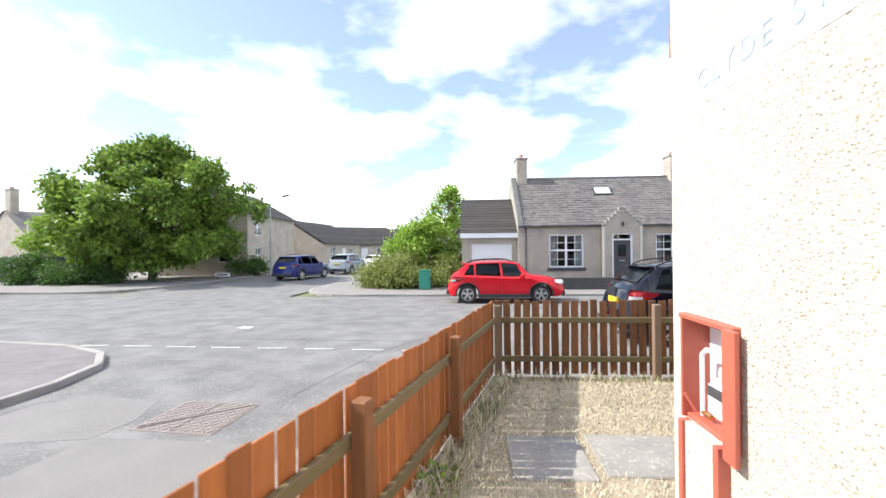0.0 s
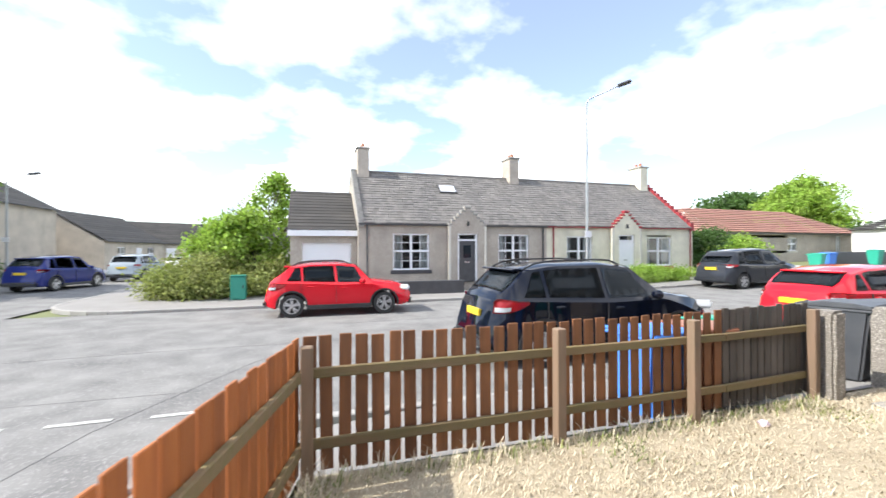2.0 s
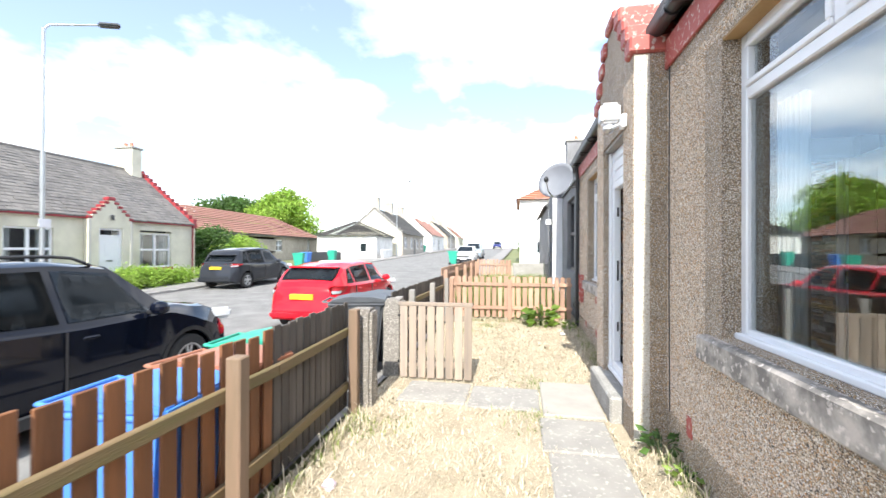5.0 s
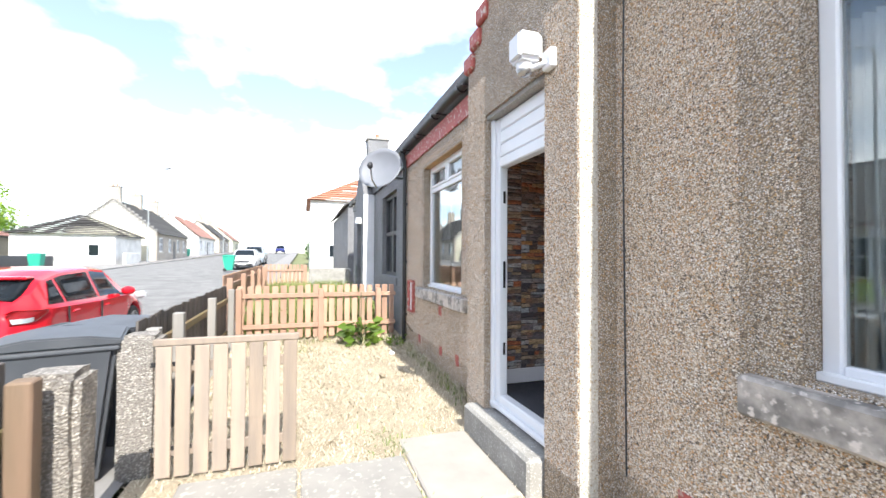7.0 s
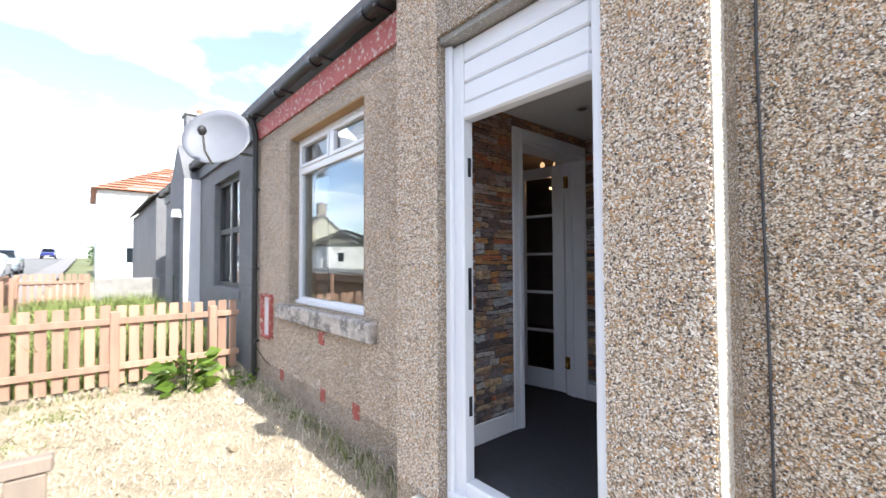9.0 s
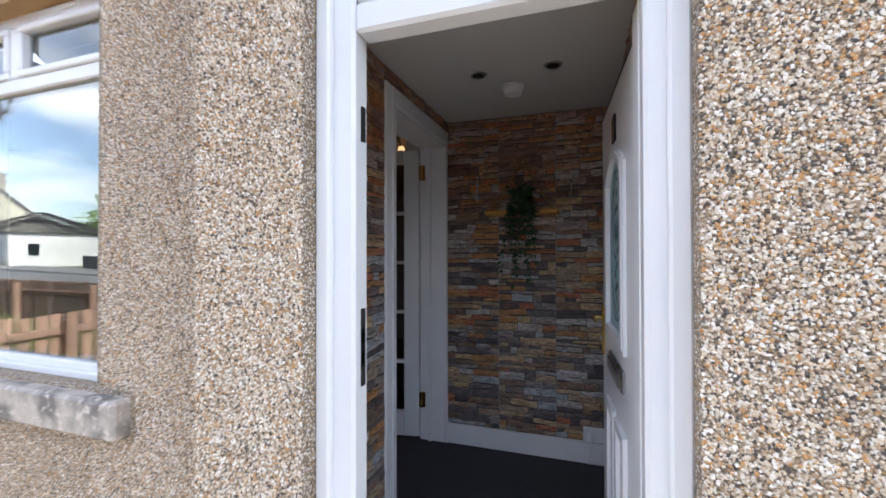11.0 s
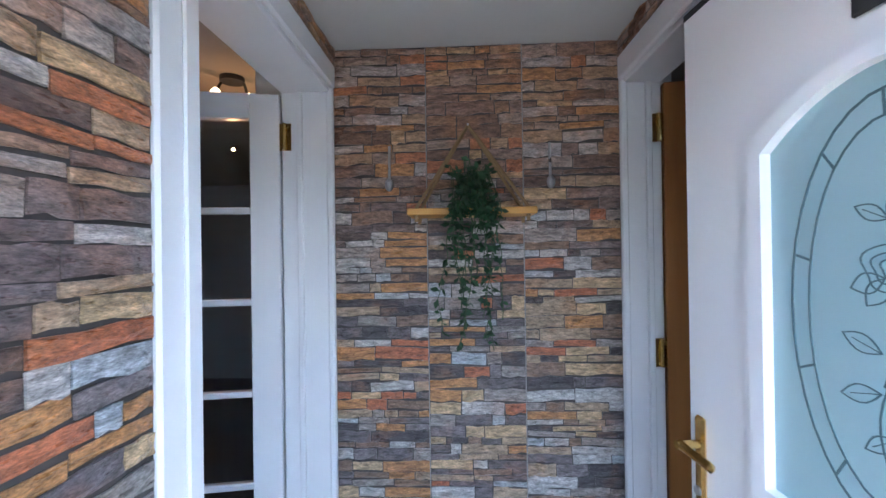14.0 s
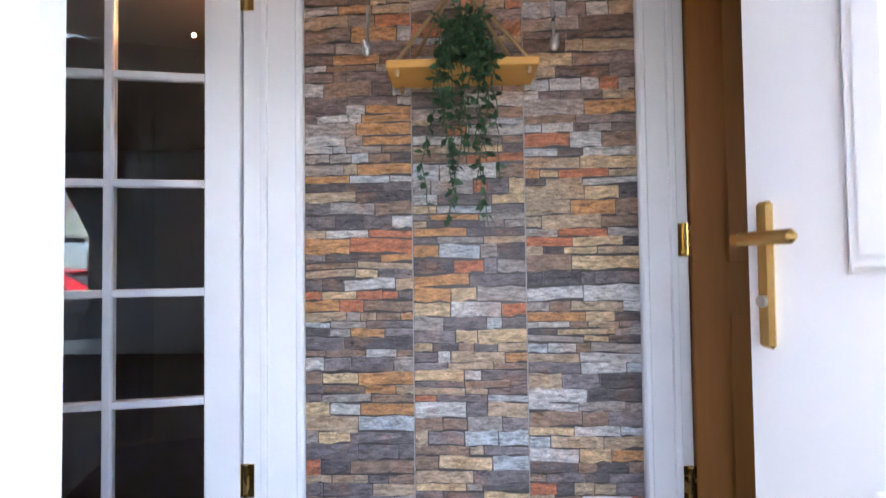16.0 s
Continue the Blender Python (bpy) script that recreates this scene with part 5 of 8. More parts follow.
def curtain(x0, x1, y, z0, z1, mat, label, tie=None, hold=0):
    """Folded cloth; gathered at the height tie against its x0 (hold -1) or x1 (hold 1) side."""
    n = 40
    bm = bmesh.new()
    hs = [z0 + (z1 - z0) * j / 18 for j in range(19)]
    grid_ = []
    for z in hs:
        k = 1.0
        if tie is not None:
            k = 0.25 + 0.75 * min(1.0, max(0.0, (z - tie) / (z1 - tie))) ** 1.3 if z > tie else 0.25 + 0.25 * min(1.0, (tie - z) / 0.5)
        w = (x1 - x0) * k
        a = x0 if hold < 0 else x1 - w if hold > 0 else x0
        grid_.append([(a + w * i / n, y + 0.03 * math.sin(i * 1.1), z) for i in range(n + 1)])
    for d in (0.0, 0.005):
        v = [[bm.verts.new((p[0], p[1] + d, p[2])) for p in row] for row in grid_]
        for a, b in zip(v, v[1:]):
            for i in range(n):
                bm.faces.new((a[i], a[i + 1], b[i + 1], b[i]))
    single("curtain", bm, mat, label, "curtain", at=((x0 + x1) / 2, y, z0), smooth=True)


curtain(7.25, 8.1, 1.96, 0.42, 2.45, M_CURTAIN, "dark patterned curtain tied back beside the window", 1.25, -1)
curtain(9.0, 9.4, 1.96, 0.42, 2.45, M_CURTAIN, "dark patterned curtain drawn to the side of the window")
curtain(3.96, 4.25, 1.98, 0.45, 2.45, M_SHEER, "pale curtain hanging beside the window")
curtain(2.4, 2.66, 1.98, 0.45, 2.45, M_SHEER, "pale curtain hanging beside the window")
tv = thing("tv_bench", 8.1, 1.55, FL, "low white gloss television bench", "tv stand")
part("top", box(7.33, 8.75, 1.35, 1.72, 0.95, 0.98, 0.006), M_UPVC, tv)
part("body", box(7.35, 8.73, 1.36, 1.71, 0.45, 0.949, 0.004), M_UPVC, tv)
for x in (7.38, 7.83, 8.28):
    part("drawer", box(x, x + 0.43, 1.345, 1.36, 0.48, 0.93, 0.004), M_UPVC, tv)
part("plinth", box(7.4, 8.7, 1.38, 1.7, FL, 0.45), M_BLACK, tv)

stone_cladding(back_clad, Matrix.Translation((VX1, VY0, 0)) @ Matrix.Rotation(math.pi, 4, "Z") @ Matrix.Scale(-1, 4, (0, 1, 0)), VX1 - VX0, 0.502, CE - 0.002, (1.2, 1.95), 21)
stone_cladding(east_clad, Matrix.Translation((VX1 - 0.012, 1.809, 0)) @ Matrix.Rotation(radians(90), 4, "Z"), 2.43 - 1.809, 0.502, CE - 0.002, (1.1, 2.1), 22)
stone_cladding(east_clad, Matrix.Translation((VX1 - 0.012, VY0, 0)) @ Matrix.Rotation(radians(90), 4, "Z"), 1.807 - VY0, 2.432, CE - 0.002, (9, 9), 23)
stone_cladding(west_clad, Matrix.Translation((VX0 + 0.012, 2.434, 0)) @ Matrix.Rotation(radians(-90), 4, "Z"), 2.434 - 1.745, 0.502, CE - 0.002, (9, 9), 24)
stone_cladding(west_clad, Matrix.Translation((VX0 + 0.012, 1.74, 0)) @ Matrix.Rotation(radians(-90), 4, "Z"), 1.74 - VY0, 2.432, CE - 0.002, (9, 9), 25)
# ---- cars ----
def paint(name, colour, metal=0.25):
    return material(name, colour, tuple(v * 0.92 for v in colour), 1.5, 0.07, metal=0.0, bump=0.0, coat=0.12, spec=0.32)


M_CARGLASS = material("tinted_car_glass", (0.012, 0.017, 0.022), (0.02, 0.027, 0.033), 2, 0.06, bump=0.0, spec=0.4)
M_ALLOY = material("silver_alloy", (0.6, 0.6, 0.62), (0.5, 0.5, 0.52), 8, 0.3, metal=0.9, bump=0.02)
M_TAIL = material("red_lamp_lens", (0.45, 0.015, 0.02), (0.36, 0.01, 0.015), 14, 0.12, bump=0.0, coat=0.6)
M_HEAD = material("clear_lamp_lens", (0.7, 0.72, 0.75), (0.55, 0.57, 0.6), 20, 0.1, bump=0.0, coat=0.6)
M_YELLOW = material("yellow_plate", (0.75, 0.55, 0.03), (0.7, 0.5, 0.03), 6, 0.4, bump=0.02)
M_WHITE_PLATE = material("white_plate", (0.75, 0.75, 0.73), bump=0.02)


def smooth_at(points, x):
    for (xa, za), (xb, zb) in zip(points, points[1:]):
        if x <= xb:
            t = max(0.0, (x - xa) / (xb - xa))
            t = t * t * (3 - 2 * t) * 0.35 + t * 0.65
            return za + (zb - za) * t
    return points[-1][1]


def car(name, L, WD, H, base, front_over, wheel_r, top, belt, screens, sides, body_mat, label, group="", trim=True, rails=False, plate=M_YELLOW, tail=(0.75, 0.98, 0.42), head=(0.68, 0.84)):
    """A car along x, its front at +L/2: lofted body with open wheel arches, glass, lamps and wheels. top, belt: (x, z) lines from rear to front."""
    th = thing(name, 0, 0, 0, label, "car", group)
    xf = L / 2 - front_over
    wheels = (xf - base, xf)
    R = wheel_r + 0.055
    sill_z = 0.24

    def low(x):
        z = sill_z + 0.1 * max(0.0, abs(2 * x / L) - 0.86) / 0.14
        for xw in wheels:
            d = abs(x - xw)
            if d < R:
                z = max(z, wheel_r + math.sqrt(R * R - d * d))
        return z

    def half(x):
        u = abs(2 * x / L)
        near = max(0.0, 1 - (L / 2 - abs(x)) / 0.2)
        return WD / 2 * (1 - 0.16 * max(0.0, (u - 0.62) / 0.38) ** 2.1) * (1 - 0.13 * near * near)

    def lean(x, y, z):
        d = max(0.0, 1 - (x + L / 2) / 0.9)
        return (x + 0.3 * d ** 1.5 * max(0.0, z - 0.5), y, z)

    def section(x):
        t, b = smooth_at(top, x), smooth_at(belt, x)
        b = min(b, t - 0.05)
        w, z0 = half(x), low(x)
        g = max(0.0, min(1.0, (t - b - 0.05) / 0.4))
        mid = max(z0 + 0.04, 0.5 * (sill_z + b))
        b2 = max(b, mid + 0.05)
        return [(0, z0), (w * 0.93, z0), (w * 0.985, max(z0 + 0.02, sill_z + 0.06)), (w, mid), (w * 0.99, b2 - 0.03), (w * 0.96, b2),
                (w * (0.93 - 0.18 * g), max(b2 + 0.01, t - 0.05)), (w * (0.8 - 0.16 * g), max(b2 + 0.015, t - 0.015)), (0, max(b2 + 0.02, t))]
    xs = sorted({-L / 2, L / 2, *[-L / 2 + L * i / 56 for i in range(57)], *[e * (L / 2 - d) for e in (-1, 1) for d in (0.02, 0.045, 0.11)], *[xw + s * R for xw in wheels for s in (-1, -0.97, 0.97, 1)]})
    bm = bmesh.new()
    rows = []
    for x in xs:
        s = section(x)
        ring = [lean(x, y, z) for y, z in s] + [lean(x, -y, z) for y, z in s[-2:0:-1]]
        rows.append([bm.verts.new(p) for p in ring])
    n = len(rows[0])
    for a, b in zip(rows, rows[1:]):
        for i in range(n):
            bm.faces.new((a[i], a[(i + 1) % n], b[(i + 1) % n], b[i]))
    for r in (rows[0], rows[-1]):
        bm.faces.new(r)
    bmesh.ops.recalc_face_normals(bm, faces=bm.faces)
    body = part("body", bm, body_mat, th, smooth=True)
    mod = body.modifiers.new("edges", "EDGE_SPLIT")
    mod.split_angle = radians(38)

    def side_point(x, v, s, out=0.006):
        q = section(x)
        a, b = q[5], q[6]
        return lean(x, s * (a[0] + (b[0] - a[0]) * v + out), a[1] + (b[1] - a[1]) * v + 0.002)

    def top_point(x, u, out=0.008):
        q = section(x)
        y6, z6, y7, z7, z8 = q[6][0], q[6][1], q[7][0], q[7][1], q[8][1]
        y = abs(u) * y6 * 0.97
        z = z8 + (z7 - z8) * (y / y7) ** 2 if y < y7 else z7 + (z6 - z7) * (y - y7) / max(1e-4, y6 - y7)
        return lean(x, math.copysign(y, u), z + out)

    def sheet(pts, name_, mat, lab=""):
        g = bmesh.new()
        v = [[g.verts.new(p) for p in row] for row in pts]
        for a, b in zip(v, v[1:]):
            for i in range(len(a) - 1):
                g.faces.new((a[i], a[i + 1], b[i + 1], b[i]))
        bmesh.ops.solidify(g, geom=g.faces[:], thickness=0.004)
        bmesh.ops.recalc_face_normals(g, faces=g.faces)
        return part(name_, g, mat, th, lab, smooth=True)
    for s in (-1, 1):
        for (xa, xb, xta, xtb) in sides:
            sheet([[side_point((xa + (xta - xa) * v) + ((xb + (xtb - xb) * v) - (xa + (xta - xa) * v)) * i / 8, 0.08 + 0.84 * v, s) for v in (0, 0.33, 0.66, 1.0)] for i in range(9)], "side_window", M_CARGLASS)
    for nm, (xa, xb) in zip(("rear_window", "windscreen"), screens):
        sheet([[top_point(xa + (xb - xa) * i / 6, -0.93 + 1.86 * j / 10) for j in range(11)] for i in range(7)], nm, M_CARGLASS)
    # lower cladding, lamps, plates
    if trim:
        for s in (-1, 1):
            part("sill_cladding", box(wheels[0] + R, wheels[1] - R, s * WD / 2 - 0.02, s * WD / 2 + 0.012, sill_z - 0.02, sill_z + 0.1, 0.012), M_BLACK, th)
            for xw in wheels:
                g = bmesh.new()
                pts = [(xw + (R + d) * math.cos(a), wheel_r + (R + d) * math.sin(a)) for d, seq in ((0.0, range(0, 19)), (0.05, range(18, -1, -1))) for a in [radians(-8 + 196 * k / 18) for k in seq]]
                prism(pts, "y", s * WD / 2 * 0.985 - 0.015, s * WD / 2 * 0.985 + 0.022, g)
                part("arch_cladding", g, M_BLACK, th)
    part("rear_bumper", box(-L / 2 - 0.03, -L / 2 + 0.1, -WD * 0.42, WD * 0.42, 0.3, 0.48, 0.05, seg=2), M_BLACK if trim else body_mat, th)
    part("front_bumper", box(L / 2 - 0.1, L / 2 + 0.03, -WD * 0.4, WD * 0.4, 0.27, 0.45, 0.03), M_BLACK, th)
    part("grille", box(L / 2 - 0.05, L / 2 + 0.015, -WD * 0.28, WD * 0.28, 0.52, 0.66, 0.02), M_BLACK, th)
    xp = 0.3 * max(0.0, tail[0] - 0.6)
    part("number_plate", box(-L / 2 - 0.02 + xp, -L / 2 + 0.03 + xp, -0.26, 0.26, tail[0] - 0.1, tail[0] + 0.012, 0.003), plate, th, "yellow rear number plate")
    part("number_plate", box(L / 2 + 0.022, L / 2 + 0.036, -0.26, 0.26, 0.36, 0.47, 0.003), M_WHITE_PLATE, th, "white front number plate")
    for s in (-1, 1):
        reach_, zl, zh = tail[2] + 0.12, tail[0], tail[1]

        def lamp_point(u, v, out, z_a=0.0, z_b=1.0):
            """u: from the rear corner forwards; v: up the lens, which narrows to a point at its front."""
            x = -L / 2 + 0.015 + reach_ * u
            mid_ = zl + (zh - zl) * (0.35 + 0.45 * u)
            f = z_a + (z_b - z_a) * v
            z = mid_ + (zl + (zh - zl) * f - mid_) * (1.0 - 0.8 * u * u)
            q = section(x)
            for (ya_, za_), (yb_, zb_) in zip(q[1:], q[2:]):
                if za_ <= z <= zb_:
                    return lean(x, s * (ya_ + (yb_ - ya_) * (z - za_) / max(1e-4, zb_ - za_) + out), z)
            return lean(x, s * (q[4][0] + out), z)
        t = sheet([[lamp_point(u / 8, v / 4, 0.012) for v in range(5)] for u in range(9)], "tail_lamp", M_TAIL, "red tail lamp lens")
        lens_ = bmesh.new()
        rows_ = [[lens_.verts.new(lamp_point(0.02 + 0.42 * u / 5, v / 3, 0.018, 0.1, 0.42)) for v in range(4)] for u in range(6)]
        for a_, b_ in zip(rows_, rows_[1:]):
            for k_ in range(3):
                lens_.faces.new((a_[k_], a_[k_ + 1], b_[k_ + 1], b_[k_]))
        bmesh.ops.solidify(lens_, geom=lens_.faces[:], thickness=0.003)
        part("clear_lens", lens_, M_HEAD, t)
        q = half(L / 2 - 0.2)
        m = Matrix.Translation((L / 2 - 0.2, s * q * 0.92, (head[0] + head[1]) / 2)) @ Matrix.Rotation(s * radians(28), 4, "Z")
        part("headlamp", box(-0.2, 0.16, -0.05, 0.05, -(head[1] - head[0]) / 2, (head[1] - head[0]) / 2, 0.04, m=m, seg=2), M_HEAD, th, "clear headlamp lens")
        xm = sides[-1][1] - 0.08
        zb = smooth_at(belt, xm)
        mir = part("mirror", ball((xm, s * (WD / 2 + 0.1), zb + 0.07), 0.09, 0.11, 0.08, 14), body_mat, th)
        part("mirror_arm", box(xm - 0.03, xm + 0.03, min(s * WD / 2 * 0.93, s * (WD / 2 + 0.06)), max(s * WD / 2 * 0.93, s * (WD / 2 + 0.06)), zb + 0.0, zb + 0.04, 0.01), M_BLACK, mir)
        for (xa, xb, _, _) in sides[-2:]:
            part("door_handle", box(xa + 0.1, xa + 0.27, s * WD / 2 - 0.01, s * WD / 2 + 0.028, smooth_at(belt, xa) - 0.14, smooth_at(belt, xa) - 0.105, 0.012), body_mat, th)
            part("door_seam", box(xa - 0.055, xa - 0.047, s * WD / 2 - 0.02, s * WD / 2 + 0.001, 0.4, smooth_at(belt, xa) - 0.03), M_BLACK, th)
        if rails:
            xr = [screens[0][1] + 0.1, screens[1][0] - 0.15]
            pts = [(xr[0] + (xr[1] - xr[0]) * i / 10, s * section(xr[0] + (xr[1] - xr[0]) * i / 10)[7][0] * 1.04, section(xr[0] + (xr[1] - xr[0]) * i / 10)[7][1] + (0.055 if 0 < i < 10 else 0.0)) for i in range(11)]
            part("roof_rail", bent(pts, 0.016, 8), M_BLACK, th)
    spoiler = top_point(screens[0][1], 0)
    part("spoiler", box(spoiler[0] - 0.16, spoiler[0] + 0.03, -half(0) * 0.68, half(0) * 0.68, spoiler[2] - 0.035, spoiler[2] + 0.005, 0.015), body_mat, th)
    for xw in wheels:
        for s in (-1, 1):
            y0, y1 = s * (WD / 2 - 0.205), s * (WD / 2 - 0.01)
            g = bmesh.new()
            prof = [(wheel_r - 0.02, 0.0), (wheel_r, 0.12), (wheel_r, 0.88), (wheel_r - 0.02, 1.0), (wheel_r * 0.68, 1.0), (wheel_r * 0.66, 0.85), (wheel_r * 0.66, 0.0)]
            nn = 32
            rr = [[g.verts.new((xw + r * math.cos(2 * math.pi * i / nn), y0 + (y1 - y0) * f, wheel_r + r * math.sin(2 * math.pi * i / nn))) for i in range(nn)] for r, f in prof]
            for a, b in zip(rr, rr[1:] + rr[:1]):
                for i in range(nn):
                    g.faces.new((a[i], a[(i + 1) % nn], b[(i + 1) % nn], b[i]))
            bmesh.ops.recalc_face_normals(g, faces=g.faces)
            wh = part("wheel", g, M_RUBBER, th, "black rubber tyre")
            g = bmesh.new()
            tube((xw, y0, wheel_r), (xw, y0 + (y1 - y0) * 0.6, wheel_r), wheel_r * 0.655, n=24, bm=g)
            part("brake_drum", g, M_BLACK, wh)
            g = bmesh.new()
            yy = y0 + (y1 - y0) * 0.9
            for k in range(5):
                for d in (-0.17, 0.17):
                    a = 2 * math.pi * k / 5 + d + 0.3
                    m = Matrix.Translation((xw, yy, wheel_r)) @ Matrix.Rotation(-a, 4, "Y")
                    box(0.03, wheel_r * 0.65, -0.014, 0.014, -0.02, 0.02, 0.006, g, m)
            tube((xw, yy - 0.02, wheel_r), (xw, yy + 0.02, wheel_r), 0.06, n=16, bm=g)
            ring = [(xw + r * math.cos(2 * math.pi * i / 28), wheel_r + r * math.sin(2 * math.pi * i / 28)) for r, seq in ((wheel_r * 0.67, range(29)), (wheel_r * 0.61, range(28, -1, -1))) for i in seq]
            prism(ring, "y", yy - 0.02, yy + 0.02, g)
            part("rim", g, M_ALLOY, wh, "silver alloy rim")
    return th


def place(ob, x, y, turn=0.0):
    ob.matrix_basis = pose(x, y, ROAD + rise(x), 0, -math.degrees(math.atan(0.026)) * math.cos(radians(turn)) if x > 9 else 0, turn)


def suv_lines(L, H, hood, tailz):
    top = [(-L / 2, tailz), (-L / 2 + 0.1, tailz + 0.12), (-L / 2 + 0.66, H - 0.09), (-L / 2 + 1.25, H - 0.012), (-L * 0.02, H), (L * 0.1, H - 0.05), (L / 2 - 1.15, hood + 0.03), (L / 2 - 0.5, hood - 0.05), (L / 2 - 0.15, hood - 0.16), (L / 2, hood - 0.36)]
    belt = [(-L / 2, tailz - 0.1), (-L / 2 + 0.4, tailz + 0.02), (0, tailz - 0.06), (L / 2 - 1.2, hood - 0.06), (L / 2, hood - 0.45)]
    return top, belt


def standard_sides(L, high=1.0):
    return [(-L / 2 + 0.56, -L / 2 + 0.98, -L / 2 + 0.8, -L / 2 + 0.95), (-L / 2 + 1.04, -0.17, -L / 2 + 1.02, -0.22), (-0.09, L / 2 - 1.4, -0.14, L * 0.1 - 0.02)]


RED = paint("red_car_paint", (0.62, 0.012, 0.025), 0.1)
NAVY = paint("blue_black_car_paint", (0.004, 0.006, 0.014))
GREY = paint("dark_grey_car_paint", (0.025, 0.028, 0.035))
BLUE = paint("deep_blue_car_paint", (0.02, 0.03, 0.16))
SILVER = paint("pale_blue_grey_paint", (0.32, 0.37, 0.42))
WHITE_CAR = paint("white_car_paint", (0.75, 0.75, 0.76), 0.0)

L = 4.14
t, b = suv_lines(L, 1.52, 0.98, 0.98)
c = car("red_compact_suv", L, 1.76, 1.52, 2.58, 0.83, 0.325, t, b, [(-L / 2 + 0.14, -L / 2 + 0.62), (L * 0.1 + 0.02, L / 2 - 1.2)], standard_sides(L), RED, "bright red compact car with black wheel-arch cladding at the kerb", rails=True)
place(c, 0.72, 15.1)
L = 4.52
t, b = suv_lines(L, 1.66, 1.1, 1.08)
c = car("dark_suv", L, 1.84, 1.66, 2.69, 0.9, 0.345, t, b, [(-L / 2 + 0.14, -L / 2 + 0.62), (L * 0.1 + 0.02, L / 2 - 1.2)], standard_sides(L), NAVY, "glossy blue-black family car with roof rails, parked by the fence", rails=True, tail=(0.88, 1.1, 0.5), head=(0.78, 0.94))
place(c, 4.72, 8.6)
L = 4.30
t, b = suv_lines(L, 1.46, 0.96, 0.98)
c = car("red_hatchback", L, 1.7, 1.46, 2.6, 0.86, 0.31, t, b, [(-L / 2 + 0.14, -L / 2 + 0.7), (L * 0.1 + 0.02, L / 2 - 1.2)], standard_sides(L), RED, "bright red hatchback parked along the street", trim=False, tail=(0.82, 1.0, 0.36))
place(c, 11.6, 8.05)
L = 4.40
t, b = suv_lines(L, 1.66, 1.02, 1.0)
c = car("grey_people_carrier", L, 1.82, 1.66, 2.68, 0.88, 0.32, t, b, [(-L / 2 + 0.1, -L / 2 + 0.42), (L * 0.12 + 0.02, L / 2 - 1.0)], standard_sides(L), GREY, "dark grey people carrier parked across the street", trim=False, tail=(0.9, 1.05, 0.4))
place(c, 18.3, 15.5)
L = 4.5
t, b = suv_lines(L, 1.66, 1.05, 1.05)
c = car("blue_suv", L, 1.84, 1.66, 2.68, 0.9, 0.34, t, b, [(-L / 2 + 0.14, -L / 2 + 0.62), (L * 0.1 + 0.02, L / 2 - 1.2)], standard_sides(L), BLUE, "deep blue family car parked in the side street", tail=(0.9, 1.06, 0.4))
place(c, -12.1, 27.6, 78)
c2 = car("silver_crossover", L, 1.84, 1.62, 2.68, 0.9, 0.34, t, b, [(-L / 2 + 0.14, -L / 2 + 0.62), (L * 0.1 + 0.02, L / 2 - 1.2)], standard_sides(L), SILVER, "pale blue-grey crossover car parked in the side street", tail=(0.9, 1.06, 0.4))
place(c2, -10.8, 34.0, 84)
L = 4.3
t, b = suv_lines(L, 1.46, 0.95, 0.98)
c3 = car("white_hatchback", L, 1.76, 1.46, 2.6, 0.86, 0.31, t, b, [(-L / 2 + 0.14, -L / 2 + 0.7), (L * 0.1 + 0.02, L / 2 - 1.2)], standard_sides(L), WHITE_CAR, "white hatchback parked at the roadside", trim=False)
place(c3, -9.9, 41.0, 85)
cw = copy_thing(c3, pose(-25.5, 17.0, ROAD, 0, 0, 4))
tagged(cw, "white hatchback on the far side of the junction")
cb = copy_thing(c3, pose(38.0, 8.2, ROAD + rise(38.0), 0, 1.5, 180))
tagged(cb, "white saloon car parked further up the street")
cs = copy_thing(c2, pose(45.0, 8.3, ROAD + rise(45.0), 0, 1.5, 180))
tagged(cs, "pale blue-grey car parked further up the street")
cr = copy_thing(c, pose(95.0, 8.6, ROAD + rise(95.0), 0, 0, 180))
tagged(cr, "dark blue car far up the street")
# ---- houses across the street ----
M_HARL_GREY = pebble("grey_beige_harling", [(0.0, (0.46, 0.41, 0.35)), (0.4, (0.4, 0.355, 0.305)), (0.75, (0.52, 0.465, 0.4))], size=45, deep=0.7, tint=(0.36, 0.32, 0.275))
M_CREAM = pebble("cream_harling", [(0.0, (0.66, 0.63, 0.5)), (0.5, (0.7, 0.67, 0.55)), (0.8, (0.62, 0.6, 0.48))], size=60, deep=0.4, tint=(0.64, 0.61, 0.49))
M_WHITE_HARL = pebble("white_harling", [(0.0, (0.76, 0.75, 0.73)), (0.5, (0.8, 0.79, 0.77))], size=60, deep=0.3, tint=(0.74, 0.73, 0.7))
M_TILE_DARK = material("dark_concrete_tile", (0.042, 0.04, 0.039), (0.068, 0.064, 0.06), 1.0, 0.8, bump=0.25, grain=20, island=0.25, spec=0.25)
M_TILE_RED = material("red_brown_tile", (0.26, 0.12, 0.09), (0.32, 0.16, 0.12), 1.0, 0.75, bump=0.25, grain=20, island=0.12)
M_TILE_ORANGE = material("orange_clay_tile", (0.44, 0.18, 0.1), (0.38, 0.16, 0.1), 1.0, 0.7, bump=0.25, grain=20, island=0.12)
M_STONE_TRIM = material("painted_stone_margin", (0.6, 0.58, 0.52), (0.52, 0.5, 0.45), 2, 0.8, bump=0.2)
M_DARK_PAINT = material("dark_grey_paint", (0.05, 0.05, 0.055), (0.075, 0.075, 0.08), 4, 0.5, bump=0.1)
